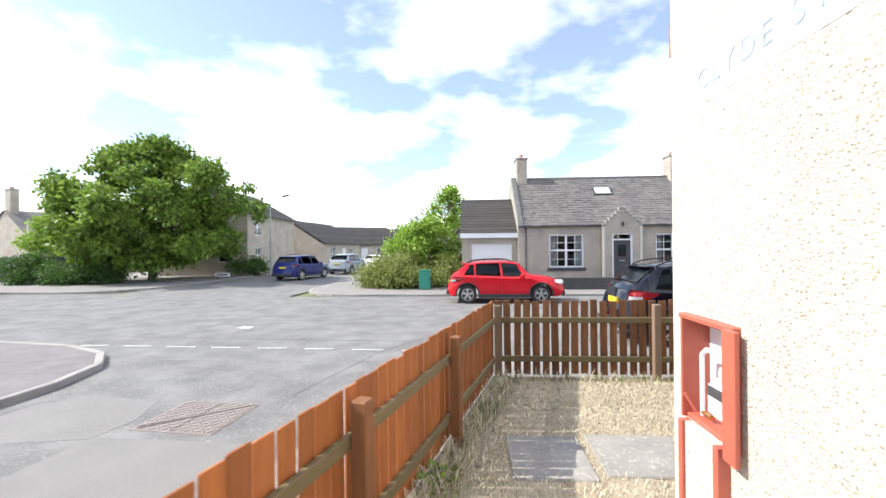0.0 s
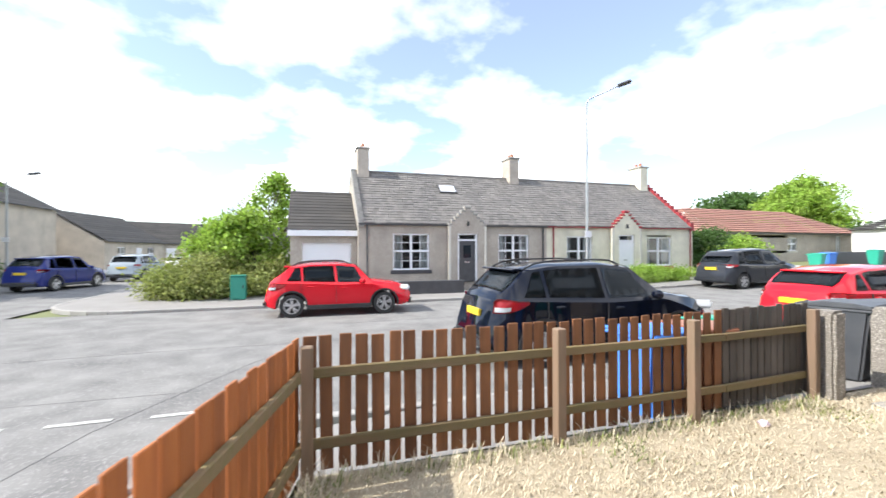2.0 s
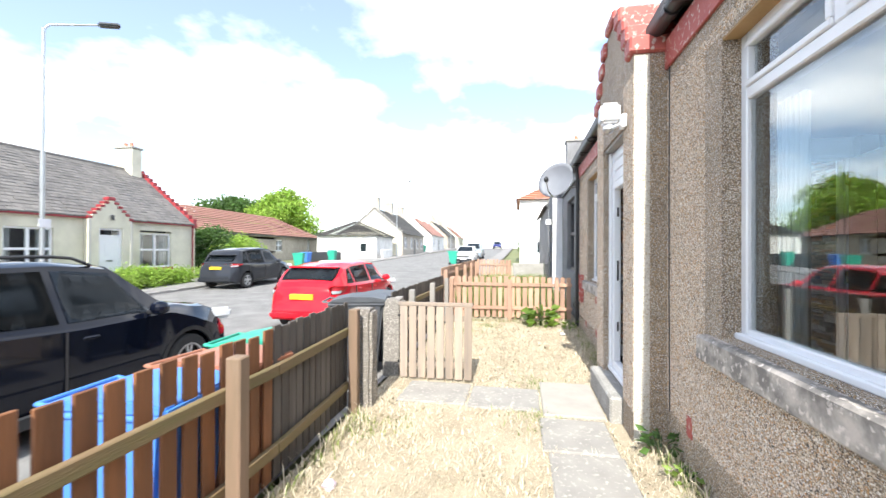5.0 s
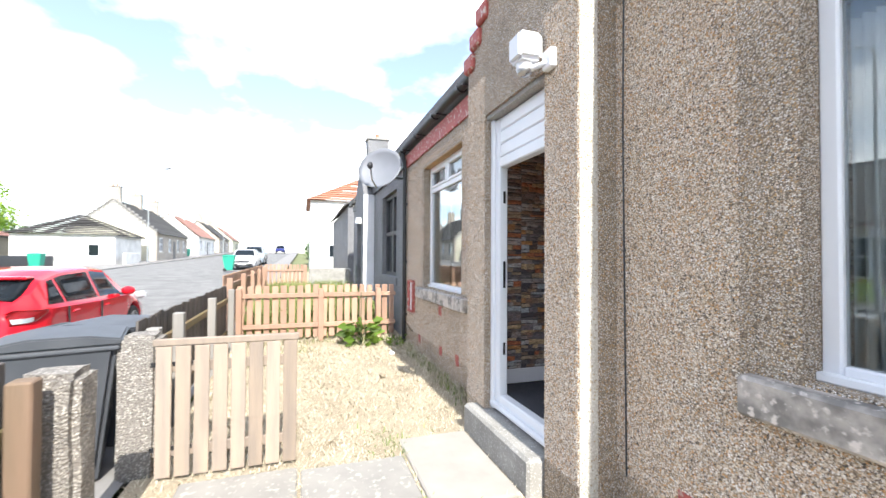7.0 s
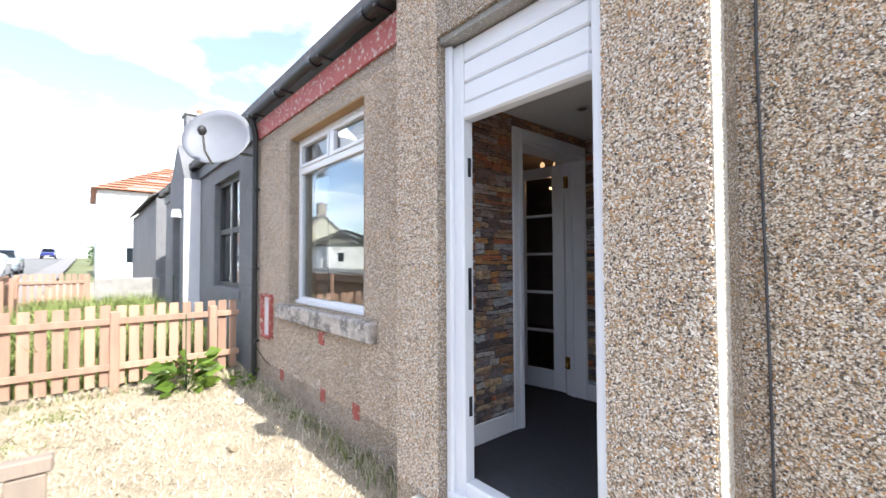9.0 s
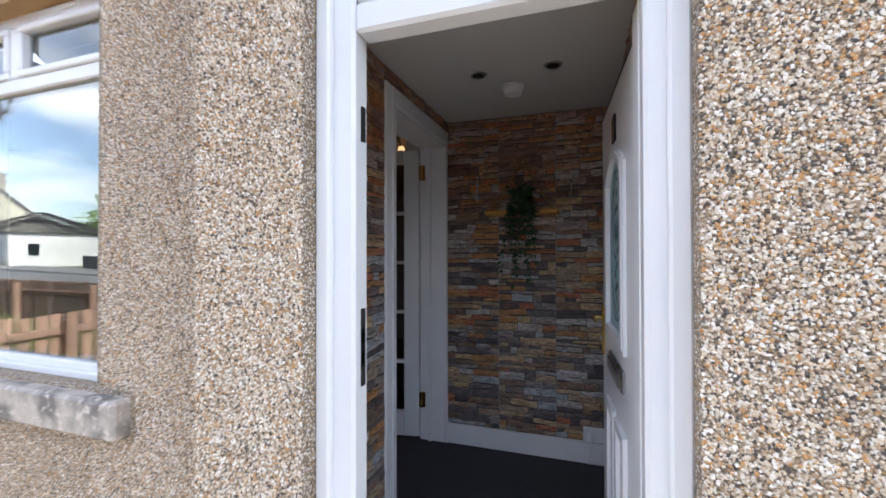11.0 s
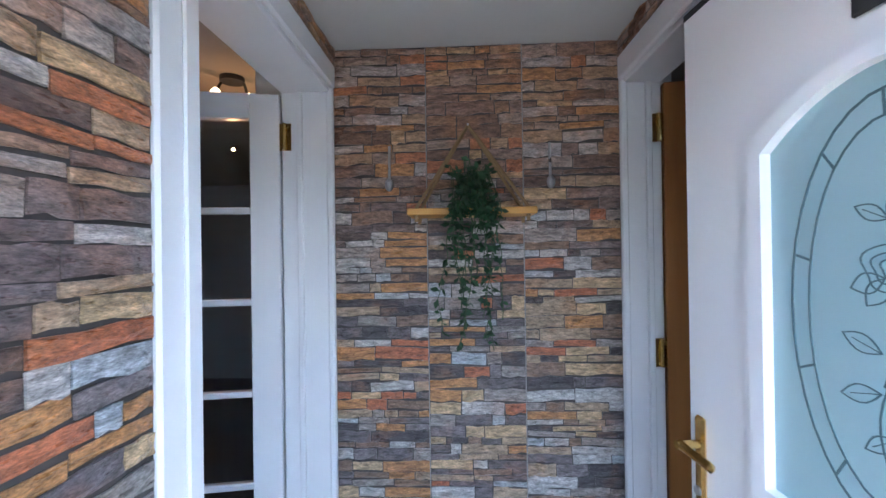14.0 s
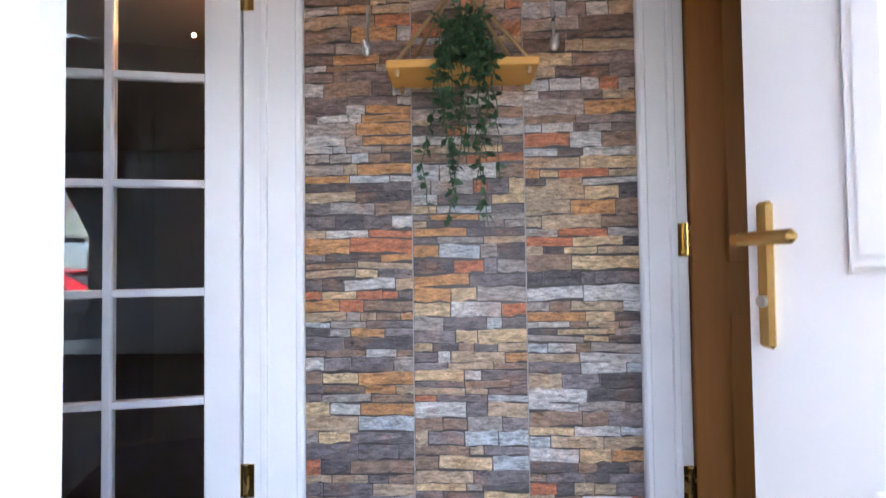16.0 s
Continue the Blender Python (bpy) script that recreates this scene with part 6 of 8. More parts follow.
M_NET = material("net_curtain", (0.62, 0.63, 0.63), (0.4, 0.41, 0.42), 7, 0.9, bump=0.1, stretch=(4, 4, 0.3))
# near-black colour that stands in for unlit interiors
M_ROOM_GLOOM = material("unlit_room_gloom", (0.1, 0.095, 0.09), bump=0.0)
M_RED_TRIM = material("dark_red_paint", (0.3, 0.03, 0.04), (0.26, 0.03, 0.035), 3, 0.5, bump=0.1)


def course_roof(bm, x0, x1, ya, za, yb, zb, n, thick=0.05):
    """Overlapping courses from the eaves (ya, za) up to the ridge (yb, zb), along x."""
    for i in range(n):
        p0 = Vector((0, ya, za)).lerp(Vector((0, yb, zb)), i / n)
        p1 = Vector((0, ya, za)).lerp(Vector((0, yb, zb)), min(1.0, (i + 1.12) / n))
        prism([(p0.y, p0.z + 0.025), (p1.y, p1.z), (p1.y, p1.z - thick), (p0.y, p0.z + 0.025 - thick)], "x", x0, x1, bm)
    return bm


def slate_roof(x0, x1, ya, za, yb, zb, n, seed, wide=0.23):
    """Single slates in broken courses from the eaves up to the ridge, along x."""
    rnd = random.Random(seed)
    verts, faces = [], []
    a, b = Vector((0, ya, za)), Vector((0, yb, zb))
    for i in range(n):
        p0, p1 = a.lerp(b, i / n), a.lerp(b, min(1.0, (i + 1.15) / n))
        x = x0 - (wide / 2 if i % 2 else 0.0)
        while x < x1:
            w = wide * rnd.uniform(0.85, 1.15)
            xa, xb = max(x0, x), min(x1, x + w - 0.006)
            x += w
            if xb - xa < 0.03:
                continue
            up, slip = 0.022 + rnd.uniform(-0.008, 0.012), rnd.uniform(-0.012, 0.012)
            k = len(verts)
            for (yy, zz) in ((p0.y, p0.z + up + slip), (p1.y, p1.z), (p1.y, p1.z - 0.05), (p0.y, p0.z + up + slip - 0.05)):
                verts += [(xa, yy, zz), (xb, yy, zz)]
            faces += [(k, k + 1, k + 3, k + 2), (k, k + 6, k + 7, k + 1), (k, k + 2, k + 4, k + 6), (k + 1, k + 7, k + 5, k + 3)]
    me = bpy.data.meshes.new("slates")
    me.from_pydata(verts, [], faces)
    bm = bmesh.new()
    bm.from_mesh(me)
    bpy.data.meshes.remove(me)
    return bm


def turned(bm, m):
    bmesh.ops.transform(bm, matrix=m, verts=bm.verts)
    return bm


def facade_window(th, xa, xb, za, zb, y, cols, rows, m, bars=True, sill_mat=None, split=True, frame_mat=None):
    """A window set into a facade that faces -y: frame, sashes, bars, glass, a curtain behind."""
    fm = frame_mat or M_UPVC
    g = bmesh.new()
    t = 0.07
    for c in ((xa, xa + t, za, zb), (xb - t, xb, za, zb), (xa + t, xb - t, za, za + t), (xa + t, xb - t, zb - t, zb)):
        box(c[0], c[1], y + 0.05, y + 0.12, c[2], c[3], bm=g)
    if split:
        xm = (xa + xb) / 2
        box(xm - 0.05, xm + 0.05, y + 0.05, y + 0.12, za + t, zb - t, bm=g)
        zm = za + (zb - za) * 0.52
        for a, b in ((xa + t, xm - 0.05), (xm + 0.05, xb - t)):
            box(a, b, y + 0.055, y + 0.12, zm - 0.04, zm + 0.04, bm=g)
    w = part("window", turned(g, m), fm, th, "white framed window")
    if bars:
        for i in range(1, cols):
            x = xa + (xb - xa) * i / cols
            part("glazing_bar", turned(box(x - 0.013, x + 0.013, y + 0.06, y + 0.0855, za + t, zb - t), m), fm, w)
        for j in range(1, rows):
            z = za + (zb - za) * j / rows
            part("glazing_bar", turned(box(xa + t, xb - t, y + 0.061, y + 0.084, z - 0.013, z + 0.013), m), fm, w)
    p = part("pane", turned(box(xa + t, xb - t, y + 0.088, y + 0.092, za + t, zb - t), m), M_GLASS, w)
    p.visible_shadow = False
    for s_, x_a, x_b in ((1, xa, xa + (xb - xa) * 0.24), (-1, xb - (xb - xa) * 0.24, xb)):
        g = bmesh.new()
        rows_ = [[g.verts.new((x_a + (x_b - x_a) * i / 12, y + 0.26 + 0.03 * math.sin(i * 1.5) + d, z)) for i in range(13)] for d, z in ((0, za), (0, zb), (0.01, zb), (0.01, za))]
        for a, b in zip(rows_, rows_[1:] + rows_[:1]):
            for i in range(12):
                g.faces.new((a[i], a[i + 1], b[i + 1], b[i]))
        part("curtain", turned(g, m), M_NET, w, "pale net curtain")
    part("sill", turned(box(xa - 0.1, xb + 0.1, y - 0.06, y + 0.045, za - 0.16, za - 0.001, 0.01), m), sill_mat or M_STONE_TRIM, w)
    return w


def pierced(x0, x1, z0, z1, holes, y0, y1):
    xs = sorted({x0, x1, *[v for h in holes for v in h[:2]]})
    zs = sorted({z0, z1, *[v for h in holes for v in h[2:]]})
    bm = bmesh.new()
    for xa, xb in zip(xs, xs[1:]):
        for za, zb in zip(zs, zs[1:]):
            cx, cz = (xa + xb) / 2, (za + zb) / 2
            if not any(h[0] < cx < h[1] and h[2] < cz < h[3] for h in holes):
                box(xa, xb, y0, y1, za, zb, bm=bm)
    bmesh.ops.remove_doubles(bm, verts=bm.verts, dist=0.0005)
    bmesh.ops.delete(bm, geom=[f for f in bm.faces if all(len(e.link_faces) > 2 for e in f.edges)], context="FACES_ONLY")
    return bm


def chimney(th, x, y, z0, z1, wx, wy, m, mat, pots=2):
    c = part("chimney", turned(box(x - wx / 2, x + wx / 2, y - wy / 2, y + wy / 2, z0, z1, 0.02), m), mat, th)
    part("chimney_cap", turned(box(x - wx / 2 - 0.05, x + wx / 2 + 0.05, y - wy / 2 - 0.05, y + wy / 2 + 0.05, z1 + 0.001, z1 + 0.1, 0.02), m), M_CONCRETE, c)
    for i in range(pots):
        yy = y + (i - (pots - 1) / 2) * 0.35
        part("chimney_pot", turned(tube((x, yy, z1 + 0.1), (x, yy, z1 + 0.32), 0.1, 0.085, n=12), m), M_TILE_ORANGE, c)


def cottage(name, x0, x1, D, base, eaves, ridge, wall_mat, roof_mat, trim_mat, windows, door, label, m, end_steps=(False, True), chim=(), door_mat=None, gable=True, margins=None, courses=21, skylight=None, bars=(4, 4), band=None):
    """A single-storey house that faces -y with its front at y = 0: walls, slate roof, door with a stepped gable over it, windows."""
    o = m @ Vector(((x0 + x1) / 2, 0, base))
    th = thing(name, o.x, o.y, o.z, label, "house")
    dx0, dx1 = door
    holes = [(*w[:2], *w[2:4]) for w in windows] + [(dx0, dx1, base + 0.12, base + 2.28)]
    part("wall_front", turned(pierced(x0, x1, base - 0.5, eaves, holes, 0.0, 0.3), m), wall_mat, th)
    rest = bmesh.new()
    for xa, xb in ((x0, x0 + 0.3), (x1 - 0.3, x1)):
        prism([(0.301, base - 0.5), (D, base - 0.5), (D, eaves), (D / 2, ridge - 0.05), (0.301, eaves)], "x", xa, xb, rest)
    box(x0 + 0.3, x1 - 0.3, D - 0.3, D, base - 0.5, eaves, bm=rest)
    part("wall_side", turned(rest, m), wall_mat, th)
    # added dark sheet behind the windows in place of the rooms' shade
    part("room_back", turned(box(x0 + 0.31, x1 - 0.31, 1.3, 1.35, base, eaves - 0.02), m), M_ROOM_GLOOM, th)
    xa, xb = x0 + (0.22 if end_steps[0] else -0.06), x1 - (0.22 if end_steps[1] else -0.06)
    r = slate_roof(xa, xb, -0.16, eaves - 0.02, D / 2, ridge, courses, int(x0 * 10))
    course_roof(r, xa, xb, D + 0.16, eaves - 0.02, D / 2, ridge, courses)
    roof_ = part("roof", turned(r, m), roof_mat, th, kind="stuff")
    part("ridge_tile", turned(tube((xa, D / 2, ridge - 0.02), (xb, D / 2, ridge - 0.02), 0.09, n=10), m), roof_mat, roof_)
    part("eaves_band", turned(box(x0, x1, -0.14, -0.005, eaves - 0.1, eaves - 0.02), m), band or M_DARK_PAINT, th, "painted eaves gutter")
    for on, xa, xb in ((end_steps[0], x0 - 0.02, x0 + 0.22), (end_steps[1], x1 - 0.22, x1 + 0.02)):
        if not on:
            continue
        for ya, yb in ((-0.1, D / 2), (D + 0.1, D / 2)):
            n = 13
            for i in range(n):
                f0, f1 = i / n, (i + 1) / n
                y_a, y_b = sorted((ya + (yb - ya) * f0, ya + (yb - ya) * f1))
                zt = eaves + (ridge - eaves) * f1 + 0.06
                part("crow_step", turned(box(xa, xb, y_a, y_b - 0.002, zt - 0.45, zt, 0.01), m), trim_mat, th)
    for c in chim:
        chimney(th, c[0], D / 2 + c[1], ridge - 0.6, ridge + c[2], 0.55, 0.95, m, wall_mat)
    if gable:
        gx0, gx1 = dx0 - 0.42, dx1 + 0.42
        gz = eaves - 0.1
        g = bmesh.new()
        gm = (gx0 + gx1) / 2
        holes = [(dx0, dx1, base + 0.12, base + 2.28)]
        pts = [(gx0, base - 0.5), (dx0, base - 0.5), (dx0, base + 2.28), (dx1, base + 2.28), (dx1, base - 0.5), (gx1, base - 0.5), (gx1, gz)]
        n = 5
        k = 0.72 / n
        for i in range(n):
            w = (gx1 - gx0) / 2 * (1 - (i + 1) / (n + 0.7))
            pts += [(gm + w, gz + k * (i + 0.4)), (gm + w, gz + k * (i + 1.3))]
        for i in reversed(range(n)):
            w = (gx1 - gx0) / 2 * (1 - (i + 1) / (n + 0.7))
            pts += [(gm - w, gz + k * (i + 1.3)), (gm - w, gz + k * (i + 0.4))]
        pts += [(gx0, gz)]
        prism(pts, "y", -0.2, -0.002, g)
        bmesh.ops.triangulate(g, faces=g.faces)
        dg = part("door_gable", turned(g, m), wall_mat, th)
        for s in (-1, 1):
            for i in range(n):
                w0 = (gx1 - gx0) / 2 * (1 - i / (n + 0.7))
                w1 = (gx1 - gx0) / 2 * (1 - (i + 1) / (n + 0.7))
                z = gz + k * (i + (0.0 if i == 0 else 0.3)) + (0.0 if i else 0.02)
                a, b = sorted((gm + s * (w0 + 0.03), gm + s * w1))
                part("crow_step", turned(box(a, b, -0.23, 0.02, z + 0.001, z + 0.1, 0.01), m), trim_mat, dg)
        part("cap_stone", turned(box(gm - 0.16, gm + 0.16, -0.23, 0.02, gz + k * (n + 0.3), gz + k * (n + 0.3) + 0.14, 0.02), m), trim_mat, dg)
        part("wall_lamp", turned(tube((gm, -0.26, base + 2.6), (gm, -0.26, base + 2.8), 0.06, 0.05, n=10), m), M_BLACK, dg)
        for x in (gx0, gx1 - 0.1):
            part("margin", turned(box(x, x + 0.1, -0.225, -0.201, base - 0.1, gz), m), M_STONE_TRIM, dg)
        yd = -0.1
    else:
        yd = 0.1
    d = part("door", turned(box(dx0 + 0.09, dx1 - 0.09, yd, yd + 0.05, base + 0.14, base + 1.95, 0.005), m), door_mat or M_DARK_PAINT, th, "panelled front door")
    g = bmesh.new()
    for c in ((dx0, dx0 + 0.09, base + 0.12, base + 2.28), (dx1 - 0.09, dx1, base + 0.12, base + 2.28), (dx0 + 0.09, dx1 - 0.09, base + 1.95, base + 2.02), (dx0 + 0.09, dx1 - 0.09, base + 2.21, base + 2.28)):
        box(c[0], c[1], yd - 0.03, yd + 0.08, c[2], c[3], bm=g)
    part("door_frame", turned(g, m), M_UPVC, d)
    part("fanlight", turned(box(dx0 + 0.09, dx1 - 0.09, yd + 0.02, yd + 0.03, base + 2.02, base + 2.21), m), M_GLASS, d)
    part("door_glass", turned(box((dx0 + dx1) / 2 - 0.18, (dx0 + dx1) / 2 + 0.18, yd - 0.008, yd - 0.001, base + 1.2, base + 1.75, 0.003), m), M_CARGLASS if door_mat is None else M_UPVC, d)
    part("letterbox", turned(box((dx0 + dx1) / 2 - 0.12, (dx0 + dx1) / 2 + 0.12, yd - 0.012, yd - 0.001, base + 0.98, base + 1.04), m), M_STEEL, d)
    for w in windows:
        facade_window(th, *w[:4], 0.02, bars[0], bars[1], m, bars=bars[0] > 2, sill_mat=w[4] if len(w) > 4 else None)
    if skylight:
        f = (skylight[2] - eaves) / (ridge - eaves)
        yy = D / 2 * f
        sl = math.atan2(ridge - eaves, D / 2)
        mm = m @ Matrix.Translation(((skylight[0] + skylight[1]) / 2, yy, skylight[2] + 0.02)) @ Matrix.Rotation(sl, 4, "X")
        hw = (skylight[1] - skylight[0]) / 2
        s = part("skylight", box(-hw, hw, -0.34, 0.34, 0, 0.09, 0.01, m=mm), M_DARK_PAINT, th, "dark framed roof window")
        # pale lens material paints the reflected sky onto the pane
        part("pane", box(-hw + 0.07, hw - 0.07, -0.27, 0.27, 0.091, 0.097, m=mm), M_HEAD, s, "roof window pane with the sky's reflection put into its pale colour")
    for x in (x0 + 0.35, x1 - 0.2):
        part("downpipe", turned(tube((x, -0.06, base - 0.3), (x, -0.06, eaves - 0.05), 0.035, n=8), m), band or M_DARK_PAINT, th)
    return th


FM = Matrix.Translation((0, 19.4, 0))
cottage("cottage", 1.76, 10.575, 6.4, 0.12, 2.82, 5.52, M_HARL_GREY, M_SLATE, M_CONCRETE, [(3.2, 4.8, 0.82, 2.38, M_DARK_PAINT), (8.08, 9.64, 0.82, 2.38, M_DARK_PAINT)], (6.03, 6.98),
        "grey harled cottage with slate roof and dark front door", FM, (True, False), [(2.3, 0, 1.0), (10.3, 0, 1.0)], skylight=(5.85, 6.75, 4.6))
cottage("cottage", 10.58, 19.54, 6.4, 0.12, 2.82, 5.52, M_CREAM, M_SLATE, M_RED_TRIM, [(11.7, 13.15, 0.8, 2.32, M_RED_TRIM), (16.5, 18.1, 0.8, 2.3, M_RED_TRIM)], (14.58, 15.54),
        "cream harled cottage with dark red trim and a white door", FM, (False, True), [(18.9, 0, 1.0)], door_mat=M_UPVC, bars=(2, 2), band=M_RED_TRIM)

# garage beside the first cottage
ga = thing("garage", 0.4, 19.9, 0.0, "grey garage with a white door and a dark tiled roof", "garage")
part("wall", pierced(-0.9, 1.75, -0.3, 2.25, [(-0.45, 1.5, -0.31, 1.98)], 19.8, 20.0), M_HARL_GREY, ga)
gb = bmesh.new()
box(-0.9, -0.7, 20.0, 25.0, -0.3, 2.25, bm=gb)
part("side_wall", gb, M_HARL_GREY, ga)
part("garage_door", box(-0.45, 1.5, 19.9, 19.95, -0.1, 1.98), M_UPVC, ga, "white up-and-over door")
for i in range(7):
    part("door_rib", box(-0.43, 1.48, 19.885, 19.899, 0.1 + 0.26 * i, 0.12 + 0.26 * i), M_UPVC, ga)
part("door_lock", box(0.5, 0.56, 19.87, 19.9, 0.9, 1.0), M_BLACK, ga)
part("fascia", box(-1.0, 1.75, 19.6, 19.66, 2.26, 2.5), M_UPVC, ga, "white fascia board")
part("roof", course_roof(bmesh.new(), -1.0, 1.75, 19.6, 2.5, 22.6, 4.45, 13, 0.06), M_TILE_DARK, ga, kind="stuff")
part("gable_infill", box(-0.9, 1.75, 22.55, 22.65, 2.25, 4.4), M_HARL_GREY, ga)

# low wall and hedge strip in front
lw = single("front_wall", box(1.9, 6.0, 18.3, 18.5, -0.3, 0.42, 0.02), M_DARK_PAINT, "low dark front garden wall", "wall", at=(4, 18.4, -0.3))
single("front_wall", box(7.0, 10.4, 18.3, 18.5, -0.3, 0.42, 0.02), M_DARK_PAINT, "low dark front garden wall", "wall", at=(8.7, 18.4, -0.3))


def simple_house(name, cx, cy, w, d, base, eaves, ridge, turn, wall_mat, roof_mat, label, windows=(), hip=0.0, chims=(), steps=False, gable_mat=None, door=None):
    """A plain house, its ridge along its own x; windows: (side, position, z0, width, height), side f: front (-y), b: back, l: -x end, r: +x end."""
    m = pose(cx, cy, 0, 0, 0, turn)
    th = thing(name, cx, cy, base, label, "house")
    h = w / 2
    front = [(p - ww / 2, p + ww / 2, z0, z0 + hh) for s, p, z0, ww, hh in windows if s == "f"]
    part("wall_front", turned(pierced(-h, h, base - 1.0, eaves, front, -d / 2, -d / 2 + 0.25), m), wall_mat, th)
    back = bmesh.new()
    box(-h, h, d / 2 - 0.25, d / 2, base - 1.0, eaves, bm=back)
    part("wall_back", turned(back, m), wall_mat, th)
    for s, xa, xb in (("l", -h, -h + 0.25), ("r", h - 0.25, h)):
        g = bmesh.new()
        out = [(-d / 2 + 0.251, base - 1.0), (d / 2 - 0.251, base - 1.0), (d / 2 - 0.251, eaves)]
        if not hip:
            out.append((0, ridge - 0.1))
        out.append((-d / 2 + 0.251, eaves))
        prism(out, "x", xa, xb, g)
        part("wall_end", turned(g, m), gable_mat or wall_mat, th)
    n = 12
    r = bmesh.new()
    if hip:
        o, oz = 0.3, eaves - 0.03
        c = [(-h - o, -d / 2 - o, oz), (h + o, -d / 2 - o, oz), (h + o, d / 2 + o, oz), (-h - o, d / 2 + o, oz)]
        rl, rr = (-h + hip, 0, ridge), (h - hip, 0, ridge)
        for k in range(n):
            f0, f1 = k / n, (k + 1) / n

            def ring(f, lift):
                pts = []
                for p, q in zip(c, (rl, rr, rr, rl)):
                    v = Vector(p).lerp(Vector(q), f)
                    pts.append((v.x, v.y, v.z + lift))
                return pts
            a = [r.verts.new(p) for p in ring(f0, 0.05)]
            b = [r.verts.new(p) for p in ring(f1, 0.0)]
            for i in range(4):
                r.faces.new((a[i], a[(i + 1) % 4], b[(i + 1) % 4], b[i]))
        low = [r.verts.new(p) for p in c]
        r.faces.new(low)
        bmesh.ops.recalc_face_normals(r, faces=r.faces)
    else:
        course_roof(r, -h - 0.1, h + 0.1, -d / 2 - 0.25, eaves - 0.1, 0, ridge, n)
        course_roof(r, -h - 0.1, h + 0.1, d / 2 + 0.25, eaves - 0.1, 0, ridge, n)
    part("roof", turned(r, m), roof_mat, th, kind="stuff")
    part("gutter", turned(box(-h - 0.1, h + 0.1, -d / 2 - 0.32, -d / 2 - 0.22, eaves - 0.16, eaves - 0.08), m), M_DARK_PAINT, th)
    for s, p, z0, ww, hh in windows:
        if s == "f":
            facade_window(th, p - ww / 2, p + ww / 2, z0, z0 + hh, -d / 2 + 0.02, 2, 2, m, bars=False)
        elif s == "l":
            mm = m @ Matrix.Rotation(radians(-90), 4, "Z")
            g = box(p - ww / 2, p + ww / 2, -h - 0.015, -h + 0.02, z0, z0 + hh, m=mm)
            wd = part("window", g, M_UPVC, th, "white framed window")
            part("pane", box(p - ww / 2 + 0.07, p + ww / 2 - 0.07, -h - 0.022, -h - 0.016, z0 + 0.07, z0 + hh - 0.07, m=mm), M_CARGLASS, wd)
    if door:
        part("door", turned(box(door[0] - 0.45, door[0] + 0.45, -d / 2 - 0.03, -d / 2 + 0.01, base, base + 2.05, 0.01), m), door[1], th)
    if steps:
        for xa in (-h - 0.05, h - 0.2):
            for s in (-1, 1):
                for i in range(11):
                    f = (i + 1) / 11
                    y = s * d / 2 * (1 - f)
                    z = eaves + (ridge - eaves) * f + 0.05
                    part("crow_step", turned(box(xa, xa + 0.25, min(y, y + s * d / 22), max(y, y + s * d / 22) - 0.003, z - 0.45, z), m), M_CONCRETE, th)
    for x, z in chims:
        chimney(th, x, 0, ridge - 0.7, z, 0.6, 1.0, m, wall_mat)
    return th


# red-roofed bungalow beyond the cottages
simple_house("bungalow", 38, 31, 20, 8, 0.8, 3.05, 5.3, 3, M_HARL_GREY, M_TILE_RED, "grey bungalow with a red-brown tiled roof", [("f", -6, 1.5, 1.8, 1.1), ("f", 1, 1.5, 1.2, 1.1), ("f", 7.5, 1.3, 0.7, 1.5)], hip=3.0)
simple_house("bungalow", 60, 40, 14, 8, 1.0, 3.4, 5.6, 3, M_HARL_GREY, M_TILE_RED, "grey bungalow with a red-brown tiled roof further back", hip=2.5)
simple_house("white_outbuilding", 46.6, 21.9, 6.5, 6.6, 0.85, 3.2, 4.9, 2, M_WHITE_HARL, M_TILE_DARK, "white outbuilding with a hipped dark roof", [("l", 1.9, 1.4, 0.8, 1.0)], hip=2.6)
for i, (x, w_, wm, rm) in enumerate(((57.6, 13.2, M_HARL_GREY, M_TILE_DARK), (78.0, 14, M_WHITE_HARL, M_TILE_RED), (97, 14, M_HARL_GREY, M_TILE_DARK), (116, 14, M_CREAM, M_TILE_RED))):
    zb = ROAD + 0.1 + rise(x - 6)
    simple_house("cottage", x, 21.6 + 0.03 * (x - 57), w_, 7.2, zb, zb + 2.8, zb + 5.9, 2, wm, rm, "pale cottage with a pitched roof further up the street",
                 [("f", -5, zb + 0.9, 1.4, 1.4), ("f", -1.6, zb + 0.9, 1.2, 1.4), ("f", 2, zb + 0.9, 1.2, 1.4), ("f", 5, zb + 0.9, 1.4, 1.4)], chims=((-6.2, zb + 7.1), (0, zb + 7.1), (6.2, zb + 7.1)), steps=i == 0, gable_mat=M_CREAM if i < 1 else None, door=(0.2, M_DARK_PAINT))
# near side: grey neighbour, white house with orange roof
nb = thing("neighbour_cottage", 14.5, W, 0.0, "dark grey roughcast cottage joined to the house", "house")
NBH = [(11.2, 12.75, 1.1, 2.85), (14.35, 15.25, 0.25, 2.5)]
part("wall_front", pierced(EX + 0.003, 18.6, -0.3, EAVES, NBH[:1], W - 0.32, W - 0.02), M_DASH_GREY, nb)
part("wall_side", box(18.3, 18.6, -7.0, W - 0.33, -0.3, EAVES), M_DASH_GREY, nb)
gbm = prism([(13.9, -0.3), (14.35, -0.3), (14.35, 2.5), (15.25, 2.5), (15.25, -0.3), (15.7, -0.3), (15.7, 3.1), (15.3, 3.5), (14.8, 3.95), (14.3, 3.5), (13.9, 3.1)], "y", W - 0.018, P)
bmesh.ops.triangulate(gbm, faces=gbm.faces)
